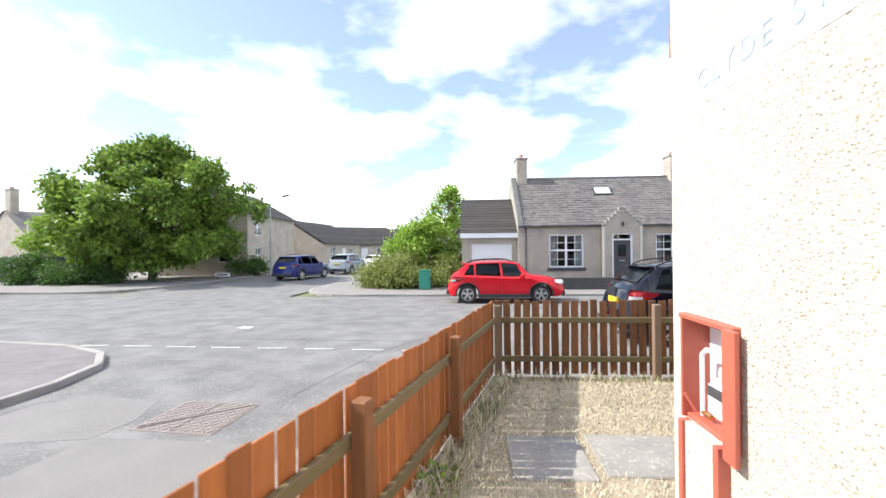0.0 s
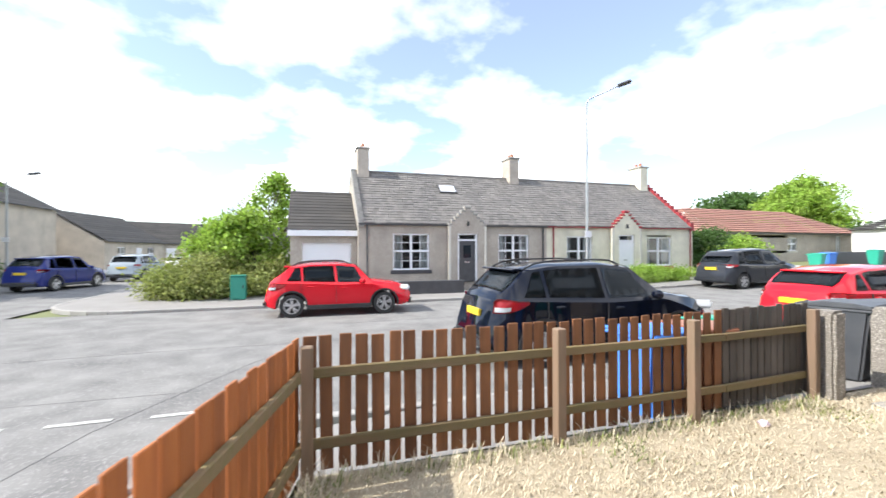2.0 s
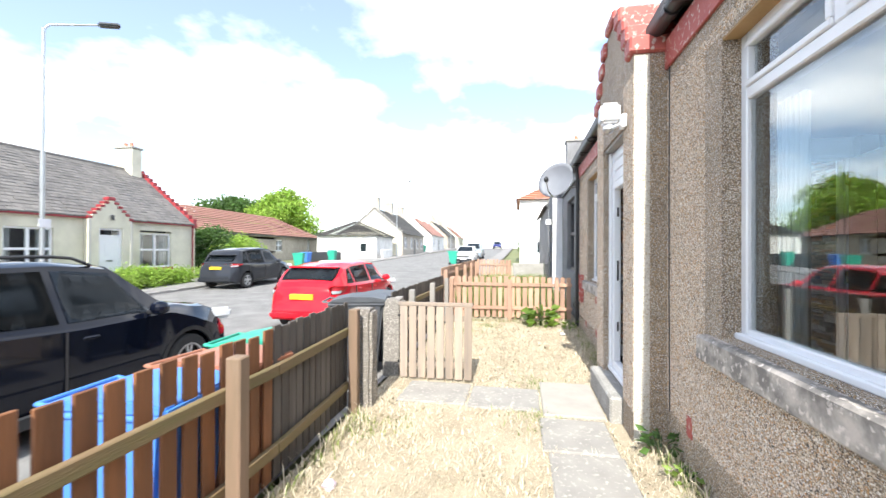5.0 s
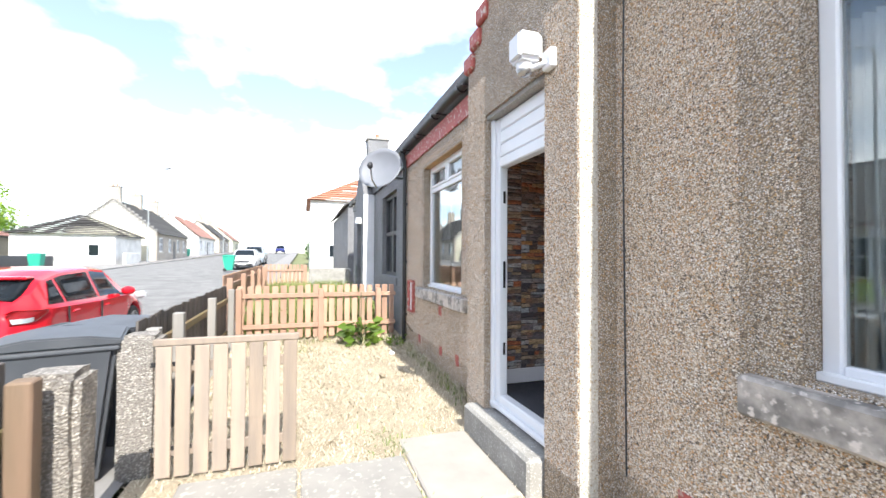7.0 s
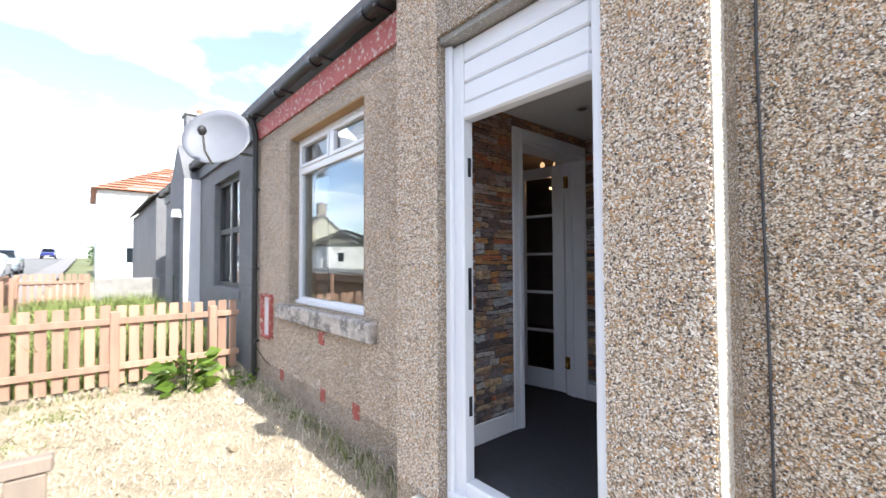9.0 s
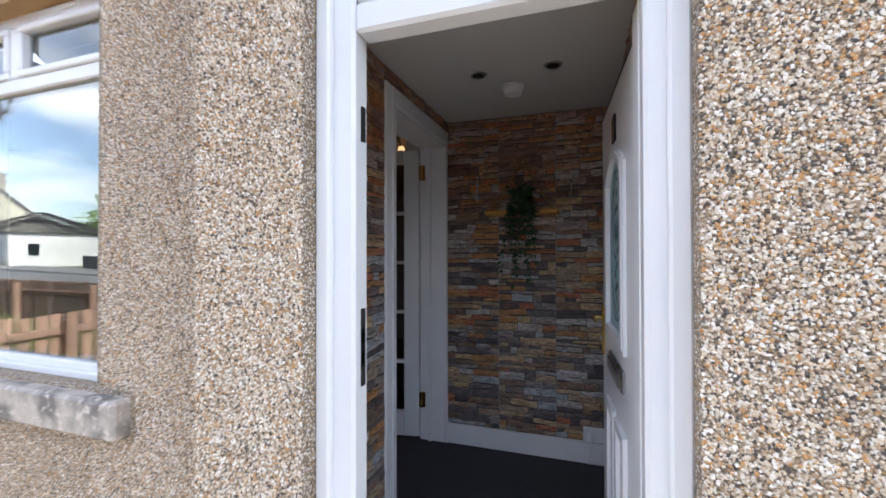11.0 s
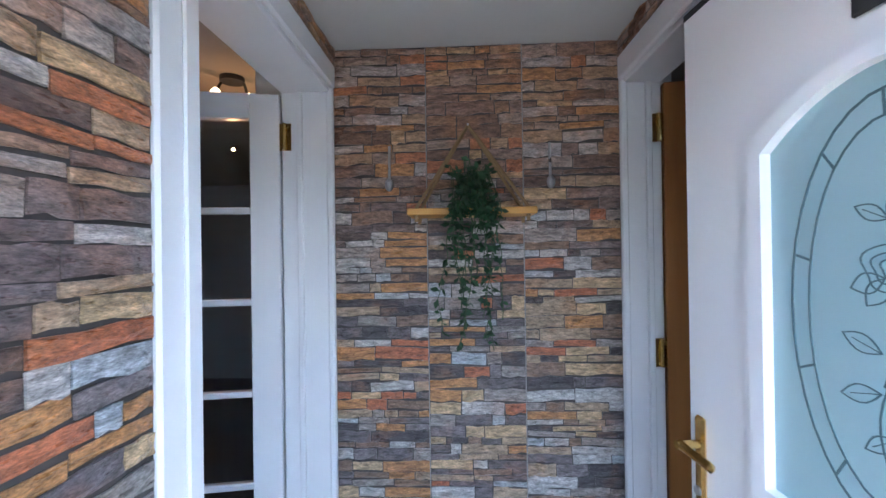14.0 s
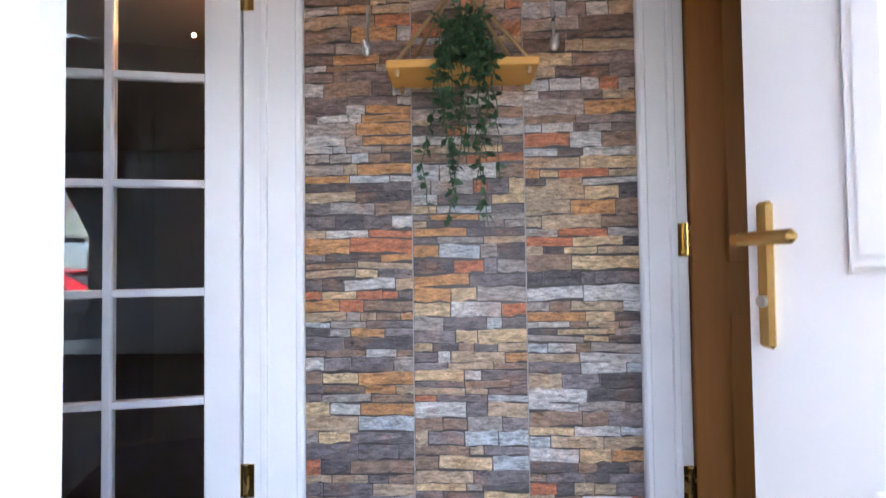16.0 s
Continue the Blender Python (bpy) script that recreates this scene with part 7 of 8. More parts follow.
part("door_gable", gbm, M_DASH_GREY, nb)
# white sheet over the porch return stands in for direct sun
part("corner_margin", box(13.88, 13.899, W - 0.01, P + 0.005, -0.2, 3.1), M_WHITE, nb, "porch return whitened to show the sun on it")
part("door", box(14.36, 15.24, W + 0.08, W + 0.12, 0.2, 2.2), M_DARK_PAINT, nb)
r = bmesh.new()
course_roof(r, EX + 0.002, 18.7, W + 0.14, EAVES + 0.12, -2.33, 7.25, 18)
course_roof(r, EX + 0.002, 18.7, -7.14, EAVES + 0.12, -2.33, 7.25, 18)
part("roof", r, M_SLATE, nb)
facade_window(nb, *[-12.75, -11.2], 1.1, 2.85, -W + 0.06, 2, 2, pose(0, 0, 0, 0, 0, 180), bars=False, sill_mat=M_DASH_GREY, frame_mat=M_DARK_PAINT)
part("fascia", box(EX + 0.01, 18.6, W, W + 0.03, 3.1, EAVES), M_DARK_PAINT, nb)
pl = part("wall_lamp", tube((13.95, P + 0.12, 2.35), (13.95, P + 0.12, 2.5), 0.09, 0.07, n=12), M_UPVC, nb, "white wall lamp")
gutter(EX + 0.31, 18.6, W + 0.09, 3.37)
nc = thing("neighbour_cottage", 23, 0.5, 0.3, "grey cottage end with a tall chimney", "house")
part("wall", prism([(-6, -0.3), (2.3, -0.3), (2.3, 3.6), (1.9, 3.6), (-2, 6.9), (-6, 3.6)], "x", 21.0, 30.0), M_DASH_GREY, nc)
part("roof", course_roof(bmesh.new(), 20.9, 30.1, 2.5, 3.6, -2, 7.2, 14), M_SLATE, nc)
chimney(nc, 21.6, 1.0, 3.2, 6.6, 0.6, 0.9, Matrix(), M_DASH_GREY, 1)
simple_house("white_house", 39.5, -0.2, 8, 7.6, 0.7, 5.7, 7.9, 0, M_WHITE_HARL, M_TILE_ORANGE, "white two-storey house with an orange tiled roof", [("l", -1.5, 3.6, 0.9, 1.2), ("l", -2.2, 1.4, 0.6, 1.0)], hip=3.0)

# behind the tree and along the side street
M_BUFF = pebble("buff_harling", [(0.0, (0.5, 0.44, 0.36)), (0.5, (0.46, 0.41, 0.34)), (0.8, (0.54, 0.48, 0.4))], size=60, deep=0.3, tint=(0.46, 0.41, 0.34))
simple_house("two_storey_house", -21.5, 34.6, 8.5, 8.0, 0.0, 4.7, 7.0, 90, M_BUFF, M_TILE_DARK, "buff two-storey house with a dark tiled roof", [("l", 2.3, 0.9, 1.2, 1.2), ("l", -1.8, 0.9, 1.2, 1.2), ("f", -2.6, 3.0, 1.0, 1.3), ("f", -2.6, 0.8, 0.9, 1.2)])
for i, (x, y, w, t) in enumerate(((-18.5, 46, 10, 84), (-16.5, 57, 9, 30), (-8, 64, 12, 8), (4, 66, 12, 4))):
    simple_house("terraced_bungalow", x, y, w, 7.5, -0.1, 2.55, 4.9, t, M_BUFF, M_TILE_DARK, "low buff bungalow with a dark tiled roof", [("f", -2.6, 0.8, 1.2, 1.2), ("f", 2.4, 0.8, 1.2, 1.2)], door=(0.2, M_UPVC))
simple_house("old_house", -40, 38, 9, 8, 0, 3.2, 5.6, 70, M_HARL_GREY, M_SLATE, "grey slated house behind the dark fence", [("f", -2, 3.0, 1.2, 1.5)], chims=((-4.0, 7.4),))
simple_house("old_house", -33, 44, 8, 7, 0, 3.2, 5.4, 10, M_WHITE_HARL, M_TILE_DARK, "white gabled house behind the tree", [("f", -2, 2.6, 1.2, 1.2)])
# dark board fences
for x0, y0, x1, y1, h in ((-30, 24.5, -24.6, 25.8, 1.6), (-45, 22.0, -30, 24.5, 1.6), (-18.0, 35.5, -17.2, 39.0, 1.5)):
    th = thing("board_fence", x0, y0, -0.1, "dark stained close-boarded garden fence", "fence")
    d = Vector((x1 - x0, y1 - y0, 0))
    mm = Matrix.Translation((x0, y0, -0.1)) @ Matrix.Rotation(math.atan2(d.y, d.x), 4, "Z")
    nb_ = max(2, round(d.length / 0.5))
    for i in range(nb_):
        part("board", box(d.length * i / nb_, d.length * (i + 1) / nb_ - 0.01, -0.02, 0.02, 0, h, m=mm), M_DARK_PAINT, th)

# ---- plants ----
M_TREE = material("bright_green_leaf", (0.1, 0.18, 0.025), (0.25, 0.36, 0.06), 0.8, 0.45, bump=0.0, island=0.5)
M_TREE_DARK = material("deep_green_leaf", (0.055, 0.12, 0.025), (0.09, 0.17, 0.04), 0.8, 0.5, bump=0.0, island=0.45)
M_HEDGE = material("olive_hedge_leaf", (0.22, 0.28, 0.07), (0.3, 0.32, 0.1), 0.9, 0.6, bump=0.0, island=0.45)
M_LIME = material("yellow_green_leaf", (0.24, 0.4, 0.05), (0.32, 0.44, 0.08), 0.9, 0.55, bump=0.0, island=0.4)
M_BARK = material("grey_brown_bark", (0.1, 0.08, 0.06), (0.07, 0.055, 0.045), 4, 0.9, bump=0.6, grain=20, stretch=(4, 4, 0.6))
for mm in (M_TREE, M_TREE_DARK, M_HEDGE, M_LIME, M_LEAF):
    bs = mm.node_tree.nodes["Principled BSDF"]
    bs.inputs["Subsurface Weight"].default_value = 0.0
    tr = mm.node_tree.nodes.new("ShaderNodeBsdfTranslucent")
    mixs = mm.node_tree.nodes.new("ShaderNodeMixShader")
    mixs.inputs[0].default_value = 0.42
    col = bs.inputs["Base Color"].links[0].from_socket
    mm.node_tree.links.new(col, tr.inputs["Color"])
    out = mm.node_tree.nodes["Material Output"]
    mm.node_tree.links.new(bs.outputs[0], mixs.inputs[1])
    mm.node_tree.links.new(tr.outputs[0], mixs.inputs[2])
    mm.node_tree.links.new(mixs.outputs[0], out.inputs["Surface"])


def leaf_mass(blobs, count, size, seed, droop=0.3):
    """Many small folded leaves over overlapping clumps, thinner inside, with a ragged edge."""
    rs = np.random.RandomState(seed)
    vol = np.array([b[3] * b[4] * b[5] for b in blobs]) ** 0.67
    pick = rs.choice(len(blobs), count, p=vol / vol.sum())
    b = np.array(blobs)[pick]
    d = rs.normal(size=(count, 3))
    d /= np.linalg.norm(d, axis=1)[:, None]
    r = 1.0 - 0.6 * rs.rand(count) ** 1.6 + 0.24 * rs.normal(size=count)
    c = b[:, :3] + d * b[:, 3:6] * r[:, None]
    a = d * 0.6 + rs.normal(size=(count, 3)) * 0.7
    a[:, 2] -= droop
    a /= np.linalg.norm(a, axis=1)[:, None]
    s = np.cross(a, rs.normal(size=(count, 3)))
    s /= np.linalg.norm(s, axis=1)[:, None] + 1e-6
    u = np.cross(s, a)
    z = size * (0.6 + 0.8 * rs.rand(count))[:, None]
    p0, p1, p2, p3 = c, c + a * z * 0.5 + s * z * 0.34 + u * z * 0.12, c + a * z, c + a * z * 0.5 - s * z * 0.34 + u * z * 0.12
    v = np.stack([p0, p1, p2, p3], 1).reshape(-1, 3)
    k = np.arange(count) * 4
    f = np.concatenate([np.stack([k, k + 1, k + 2], 1), np.stack([k, k + 2, k + 3], 1)])
    return v, f


def plant_mesh(name, v, f, mat):
    me = bpy.data.meshes.new(name)
    me.from_pydata(v.tolist(), [], f.tolist())
    me.materials.append(mat)
    return me


def limb(bm, p, d, length, r, rnd, depth):
    """A tapered branch that forks."""
    q = p + d * length
    tube(p, q, r, r * 0.65, 7, bm)
    if depth == 0:
        return
    for _ in range(3):
        nd = (d + Vector((rnd.uniform(-0.7, 0.7), rnd.uniform(-0.7, 0.7), rnd.uniform(-0.1, 0.5)))).normalized()
        limb(bm, q, nd, length * rnd.uniform(0.6, 0.8), r * 0.6, rnd, depth - 1)


def tree(name, x, y, z, trunk_h, trunk_r, blobs, leaves, size, mat, label, seed, category="tree", trunk=True):
    th = thing(name, x, y, z, label, category)
    rnd = random.Random(seed)
    if trunk:
        bm = bmesh.new()
        tube((x, y, z), (x, y, z + trunk_h), trunk_r, trunk_r * 0.75, 10, bm)
        for k in range(5):
            a = 2 * math.pi * k / 5 + rnd.random()
            limb(bm, Vector((x, y, z + trunk_h * 0.92)), Vector((math.cos(a) * 0.8, math.sin(a) * 0.8, 0.75)).normalized(), trunk_h * 0.36 + 0.15, trunk_r * 0.5, rnd, 3)
        part("trunk", bm, M_BARK, th)
    v, f = leaf_mass([(x + b[0], y + b[1], z + b[2], b[3], b[4], b[5]) for b in blobs], leaves, size, seed)
    o = new("crown", plant_mesh("crown", v - np.array([x, y, z]), f, mat))
    o.parent = th
    tagged(o, "", "", "", "")
    return th


def clumps(n, rx, ry, z0, z1, r0, r1, seed, flat=0.75):
    """Clumps spread over a rounded crown."""
    rnd = random.Random(seed)
    out = []
    for _ in range(n):
        a = rnd.uniform(0, 2 * math.pi)
        h = rnd.random()
        k = math.sqrt(max(0.05, 1 - (2 * abs(h - 0.42)) ** 2.4)) * rnd.uniform(0.35, 1.0)
        r = rnd.uniform(r0, r1)
        out.append((rx * k * math.cos(a), ry * k * math.sin(a), z0 + (z1 - z0) * h, r, r, r * flat))
    return out


tree("broad_tree", -21.2, 25.4, -0.1, 2.2, 0.28, clumps(210, 7.0, 4.8, 1.2, 8.7, 0.35, 0.95, 3), 60000, 0.25, M_TREE, "broad dense green street tree with a low crown", 3)
tree("shrub", -27.0, 23.2, -0.1, 0.5, 0.06, clumps(16, 1.8, 1.2, 0.3, 1.3, 0.5, 0.8, 5), 7000, 0.14, M_TREE_DARK, "low dark green shrub under the tree", 5, "shrub")
tree("shrub", -23.5, 23.0, -0.1, 0.5, 0.06, clumps(16, 2.4, 1.2, 0.2, 0.9, 0.5, 0.8, 6), 7000, 0.14, M_TREE_DARK, "low dark green shrub under the tree", 6, "shrub")
tree("shrub", -29.5, 26.5, -0.1, 1.8, 0.08, clumps(14, 1.6, 1.4, 1.8, 4.2, 0.6, 0.9, 7), 4000, 0.2, M_LIME, "sparse yellow-green young tree", 7, "tree")
tree("hedge", -17.6, 30.5, -0.1, 0.3, 0.05, clumps(14, 1.1, 1.6, 0.2, 1.1, 0.5, 0.7, 8), 5000, 0.12, M_TREE_DARK, "clipped dark hedge by the house wall", 8, "hedge", False)
# mound of shrubs and young tree on the corner across the street
tree("hedge_mound", -3.6, 20.4, -0.1, 0.4, 0.05, clumps(40, 3.1, 1.6, 0.2, 1.35, 0.55, 0.85, 9), 26000, 0.11, M_HEDGE, "overgrown olive-green hedge mound on the corner", 9, "hedge", False)
tree("corner_shrub", -2.7, 21.6, -0.1, 0.8, 0.08, clumps(46, 2.2, 1.3, 0.9, 3.2, 0.35, 0.7, 10), 12000, 0.17, M_LIME, "bright green shrub behind the hedge mound", 10, "shrub")
tree("young_tree", -1.8, 23.6, -0.1, 2.4, 0.09, clumps(30, 1.15, 0.9, 2.6, 5.2, 0.2, 0.5, 11), 2600, 0.17, M_LIME, "slender young tree behind the hedge", 11)
# yellow-green planting in front of the cream cottage, further greenery
tree("low_hedge", 15.5, 18.4, 0.1, 0.3, 0.04, clumps(40, 4.2, 0.45, 0.05, 0.55, 0.3, 0.45, 12), 14000, 0.08, M_LIME, "low yellow-green hedge before the cream cottage", 12, "hedge", False)
tree("shrub", 22.4, 21.5, 0.2, 0.6, 0.06, clumps(20, 1.4, 1.4, 0.4, 2.6, 0.5, 0.8, 13), 8000, 0.13, M_TREE_DARK, "dense green shrub beside the cottage", 13, "shrub")
tree("shrub", 29.0, 24.0, 0.5, 0.6, 0.06, clumps(20, 1.8, 1.4, 0.2, 2.0, 0.6, 0.9, 14), 7000, 0.16, M_LIME, "bright green garden shrub by the bungalow", 14, "shrub")
tree("garden_tree", 58, 38.5, 1.0, 2.5, 0.25, clumps(40, 5.0, 4.5, 2.4, 8.6, 1.0, 1.7, 15), 16000, 0.36, M_LIME, "rounded bright green tree behind the bungalow", 15)
tree("far_trees", 80, 62, 2.0, 3.0, 0.3, clumps(50, 12.0, 6.0, 2.4, 9.5, 1.6, 2.6, 16), 14000, 0.7, M_TREE_DARK, "distant dark clump of trees", 16)
tree("hedge", 62, 2.2, 1.2, 0.4, 0.05, clumps(24, 3.0, 1.4, 0.3, 2.0, 0.8, 1.1, 17), 9000, 0.2, M_TREE_DARK, "rounded dark garden hedge by the white house", 17, "hedge", False)
tree("far_trees", 100, 60, 2.0, 3.0, 0.3, clumps(30, 14.0, 6.0, 1.0, 5.0, 1.6, 2.4, 18), 7000, 0.7, M_TREE_DARK, "distant trees beyond the roofs", 18)
tree("far_trees", -3, 90, 0.0, 3.0, 0.3, clumps(30, 12.0, 6.0, 1.0, 6.5, 1.6, 2.4, 19), 7000, 0.7, M_TREE, "distant trees beyond the bungalows", 19)

# dry grass
M_STRAW = material("dry_straw_blade", (0.58, 0.52, 0.4), (0.46, 0.4, 0.29), 2.0, 0.8, bump=0.0, island=0.35)
M_GREEN_BLADE = material("green_grass_blade", (0.14, 0.2, 0.05), (0.24, 0.27, 0.08), 2.0, 0.7, bump=0.0, island=0.35)
SLABS = [(-0.2, 0.45, 2.55, 3.3), (0.52, 1.3, 2.62, 3.34), (3.3, 4.0, 2.72, 3.3), (4.02, 4.72, 2.74, 3.3), (4.74, 5.4, 2.76, 3.34), (5.45, 6.45, 2.73, 3.3), (5.55, 6.2, 3.32, 4.05), (5.6, 6.25, 4.07, 4.8)]


def blades(name, n, area, h0, h1, lean, seed, mat, label, width=0.004):
    """Single blades as bent slivers over an area function that gives x, y."""
    rs = np.random.RandomState(seed)
    xy = area(rs, n)
    keep = np.ones(len(xy), bool)
    for s in SLABS:
        keep &= ~((xy[:, 0] > s[0] + 0.03) & (xy[:, 0] < s[1] - 0.03) & (xy[:, 1] > s[2] + 0.03) & (xy[:, 1] < s[3] - 0.03))
    xy = xy[keep]
    n = len(xy)
    a = rs.rand(n) * 2 * np.pi
    h = h0 + (h1 - h0) * rs.rand(n) ** 2
    l = lean * (0.4 + rs.rand(n)) * h
    w = width * (0.6 + 0.8 * rs.rand(n))
    base = np.stack([xy[:, 0], xy[:, 1], np.full(n, -0.005)], 1)
    side = np.stack([-np.sin(a), np.cos(a), np.zeros(n)], 1) * w[:, None]
    mid = base + np.stack([np.cos(a) * l * 0.4, np.sin(a) * l * 0.4, h * 0.7], 1)
    tip = base + np.stack([np.cos(a) * l, np.sin(a) * l, h], 1)
    v = np.stack([base - side, base + side, mid + side * 0.7, mid - side * 0.7, tip], 1).reshape(-1, 3)
    k = np.arange(n) * 5
    f = [tuple(q) for q in np.stack([k, k + 1, k + 2, k + 3], 1).tolist()] + [tuple(q) for q in np.stack([k + 3, k + 2, k + 4], 1).tolist()]
    me = bpy.data.meshes.new(name)
    me.from_pydata(v.tolist(), [], f)
    me.materials.append(mat)
    tagged(new(name, me), label, "grass", "", "stuff")


def front_lawn(rs, n):
    y = 2.36 + 2.72 * rs.rand(n)
    x0 = fence_x(y)
    x = x0 + 0.05 + (10.75 - x0) * rs.rand(n) ** 1.15
    return np.stack([x, y], 1)[~((x > 5.0) & (x < 6.75) & (y < 2.72))]


def side_lawn(rs, n):
    y = -2.5 + 4.85 * rs.rand(n)
    x0 = fence_x(y)
    return np.stack([x0 + 0.05 + (0.82 - x0) * rs.rand(n), y], 1)


def edges(rs, n):
    k = rs.randint(0, 4, n)
    t = rs.rand(n)
    e = np.abs(rs.normal(size=n)) * 0.07
    x = np.choose(k, [-0.1 + 5.3 * t, 1.0 + 4.0 * t, 6.8 + 3.9 * t, 10.7 - e])
    y = np.choose(k, [5.05 - e, 2.37 + e, 2.37 + e, 2.5 + 2.5 * t])
    return np.stack([x, y], 1)


def fence_edge(rs, n):
    y = -1.0 + 6.0 * rs.rand(n)
    return np.stack([fence_x(y) + 0.04 + np.abs(rs.normal(size=n)) * 0.12, y], 1)


def strays(rs, n):
    c = np.array([(5.5, 3.4), (6.4, 3.3), (5.2, 3.2), (9.5, 4.6), (10.2, 4.2), (2.4, 4.8), (4.9, 4.8), (10.4, 3.2)])[rs.randint(0, 8, n)]
    return c + rs.normal(size=(n, 2)) * 0.16


def far_lawn(rs, n):
    return np.stack([10.95 + 8.6 * rs.rand(n), 2.5 + 2.6 * rs.rand(n)], 1)


blades("dry_grass", 62000, front_lawn, 0.012, 0.05, 1.6, 31, M_STRAW, "pale dry mown grass like straw")
blades("dry_grass", 16000, side_lawn, 0.012, 0.06, 1.6, 32, M_STRAW, "pale dry grass between fence and gable")
blades("edge_grass", 5000, edges, 0.03, 0.16, 0.8, 33, M_STRAW, "long dry grass along fence and wall")
blades("green_grass", 3200, edges, 0.02, 0.12, 0.8, 34, M_GREEN_BLADE, "green tufts along fence and wall", 0.005)
blades("edge_grass", 5000, fence_edge, 0.03, 0.2, 0.9, 35, M_STRAW, "long dry grass at the foot of the fence")
blades("green_grass", 1500, fence_edge, 0.03, 0.14, 0.9, 36, M_GREEN_BLADE, "green weeds at the foot of the fence", 0.006)
blades("green_grass", 1600, strays, 0.015, 0.06, 1.2, 37, M_GREEN_BLADE, "green tufts in the dry lawn", 0.005)
blades("green_grass", 20000, far_lawn, 0.2, 0.75, 0.5, 38, M_GREEN_BLADE, "rank green grass in the neighbouring garden", 0.009)


def weed(x, y, n, size, seed, label, mat=None, spike=0.0):
    """A clump of broad leaves on stalks."""
    rnd = random.Random(seed)
    th = thing("weed", x, y, 0.0, label, "weed")
    lv, lf = [], []
    for i in range(n):
        a = rnd.uniform(0, 2 * math.pi)
        r = rnd.uniform(0.3, 1.0) * size
        c = Vector((x + r * 0.5 * math.cos(a), y + r * 0.5 * math.sin(a), rnd.uniform(0.05, 0.9) * size * 0.9))
        d = Vector((math.cos(a), math.sin(a), rnd.uniform(-0.2, 0.5)))
        leaf_at(c, d, size * rnd.uniform(0.35, 0.6), lv, lf, rnd)
    o = new("leaves", from_arrays("leaves", [tuple(Vector(p) - Vector((x, y, 0))) for p in lv], lf, mat or M_TREE))
    o.parent = th
    st = bmesh.new()
    for i in range(4):
        tube((x, y, 0), (x + rnd.uniform(-0.1, 0.1), y + rnd.uniform(-0.1, 0.1), size * 0.7), 0.006, 0.004, 6, st)
    if spike:
        bent([(x, y, 0), (x + 0.02, y, spike * 0.5), (x - 0.03, y + 0.01, spike)], 0.008, 6, st)
    part("stalk", st, M_STEM, th)


weed(10.35, 3.1, 60, 0.46, 51, "broad-leaved green weed at the fence", M_TREE, 0.9)
weed(4.85, 2.45, 26, 0.22, 52, "low green weed at the foot of the wall", M_TREE_DARK)
weed(4.45, 2.42, 20, 0.16, 53, "low green weed at the foot of the wall", M_TREE)
weed(10.1, 2.52, 20, 0.2, 54, "green weed at the foot of the drainpipe", M_TREE)
weed(-0.75, 2.4, 24, 0.2, 55, "green weed at the foot of the fence", M_TREE)
weed(-1.0, 1.4, 24, 0.2, 56, "green weed at the foot of the fence", M_TREE)
weed(12.8, 2.9, 40, 0.6, 57, "tall weed with pink flower spike", M_TREE, 1.3)
# ---- slabs, meters, pipes and small things ----
M_POLE = material("galvanised_pole", (0.42, 0.44, 0.45), (0.36, 0.38, 0.39), 3, 0.45, metal=0.6, bump=0.05)
for i, s in enumerate(SLABS):
    pale = i == 5
    bm = box(s[0], s[1], s[2], s[3], -0.06, 0.018 + (0.012 if pale else 0.0), 0.012)
    single("paving_slab", bm, M_PALE_SLAB if pale else M_SLAB, "pale concrete slab before the doorstep" if pale else "grey lichen-spotted concrete path slab", "paving slab", "path slabs", at=((s[0] + s[1]) / 2, (s[2] + s[3]) / 2, -0.06))

# flaking red marks on the wall
for x, z, w, h in ((8.33, 0.8, 0.12, 0.13), (8.3, 0.28, 0.1, 0.12), (7.68, 0.3, 0.11, 0.13), (9.35, 0.25, 0.1, 0.12), (4.6, 0.33, 0.1, 0.15)):
    single("air_brick", box(x - w / 2, x + w / 2, W - 0.02, W + 0.006, z - h / 2, z + h / 2, 0.004), M_RED_PAINT, "small red-painted air brick in the wall", "air brick", "air bricks", at=(x, W, z - h / 2))


def flush_box(x0, x1, z0, z1):
    th = thing("meter_box", (x0 + x1) / 2, W, z0, "white meter recess with a flaking red frame", "meter box")
    for b in ((x0, x0 + 0.03, z0, z1), (x1 - 0.03, x1, z0, z1), (x0 + 0.03, x1 - 0.03, z0, z0 + 0.03), (x0 + 0.03, x1 - 0.03, z1 - 0.03, z1)):
        part("frame", box(b[0], b[1], W + 0.001, W + 0.05, b[2], b[3], 0.004), M_RED_PAINT, th)
    part("back_plate", box(x0 + 0.03, x1 - 0.03, W + 0.002, W + 0.008, z0 + 0.03, z1 - 0.03), M_WHITE, th)


flush_box(9.64, 9.97, 0.6, 1.12)
dp = thing("drainpipe", 10.2, W + 0.06, 0.0, "black plastic rainwater downpipe", "drainpipe")
part("pipe", bent([(10.2, W + 0.05, 0.02), (10.2, W + 0.05, 3.1), (10.2, W + 0.09, 3.3)], 0.034, 12), M_BLACK, dp)
for z in (0.5, 1.4, 2.4):
    part("clip", box(10.155, 10.245, W + 0.0, W + 0.09, z, z + 0.03, 0.004), M_BLACK, dp)
part("loose_cable", bent([(9.7, W + 0.02, 0.3), (9.62, W + 0.1, 0.38), (9.75, W + 0.18, 0.55), (9.95, W + 0.1, 0.6)], 0.006, 6), M_BLACK, dp)
cb_ = thing("wall_cable", 4.985, W + 0.01, 0.1, "thin dark cable running down the wall", "cable")
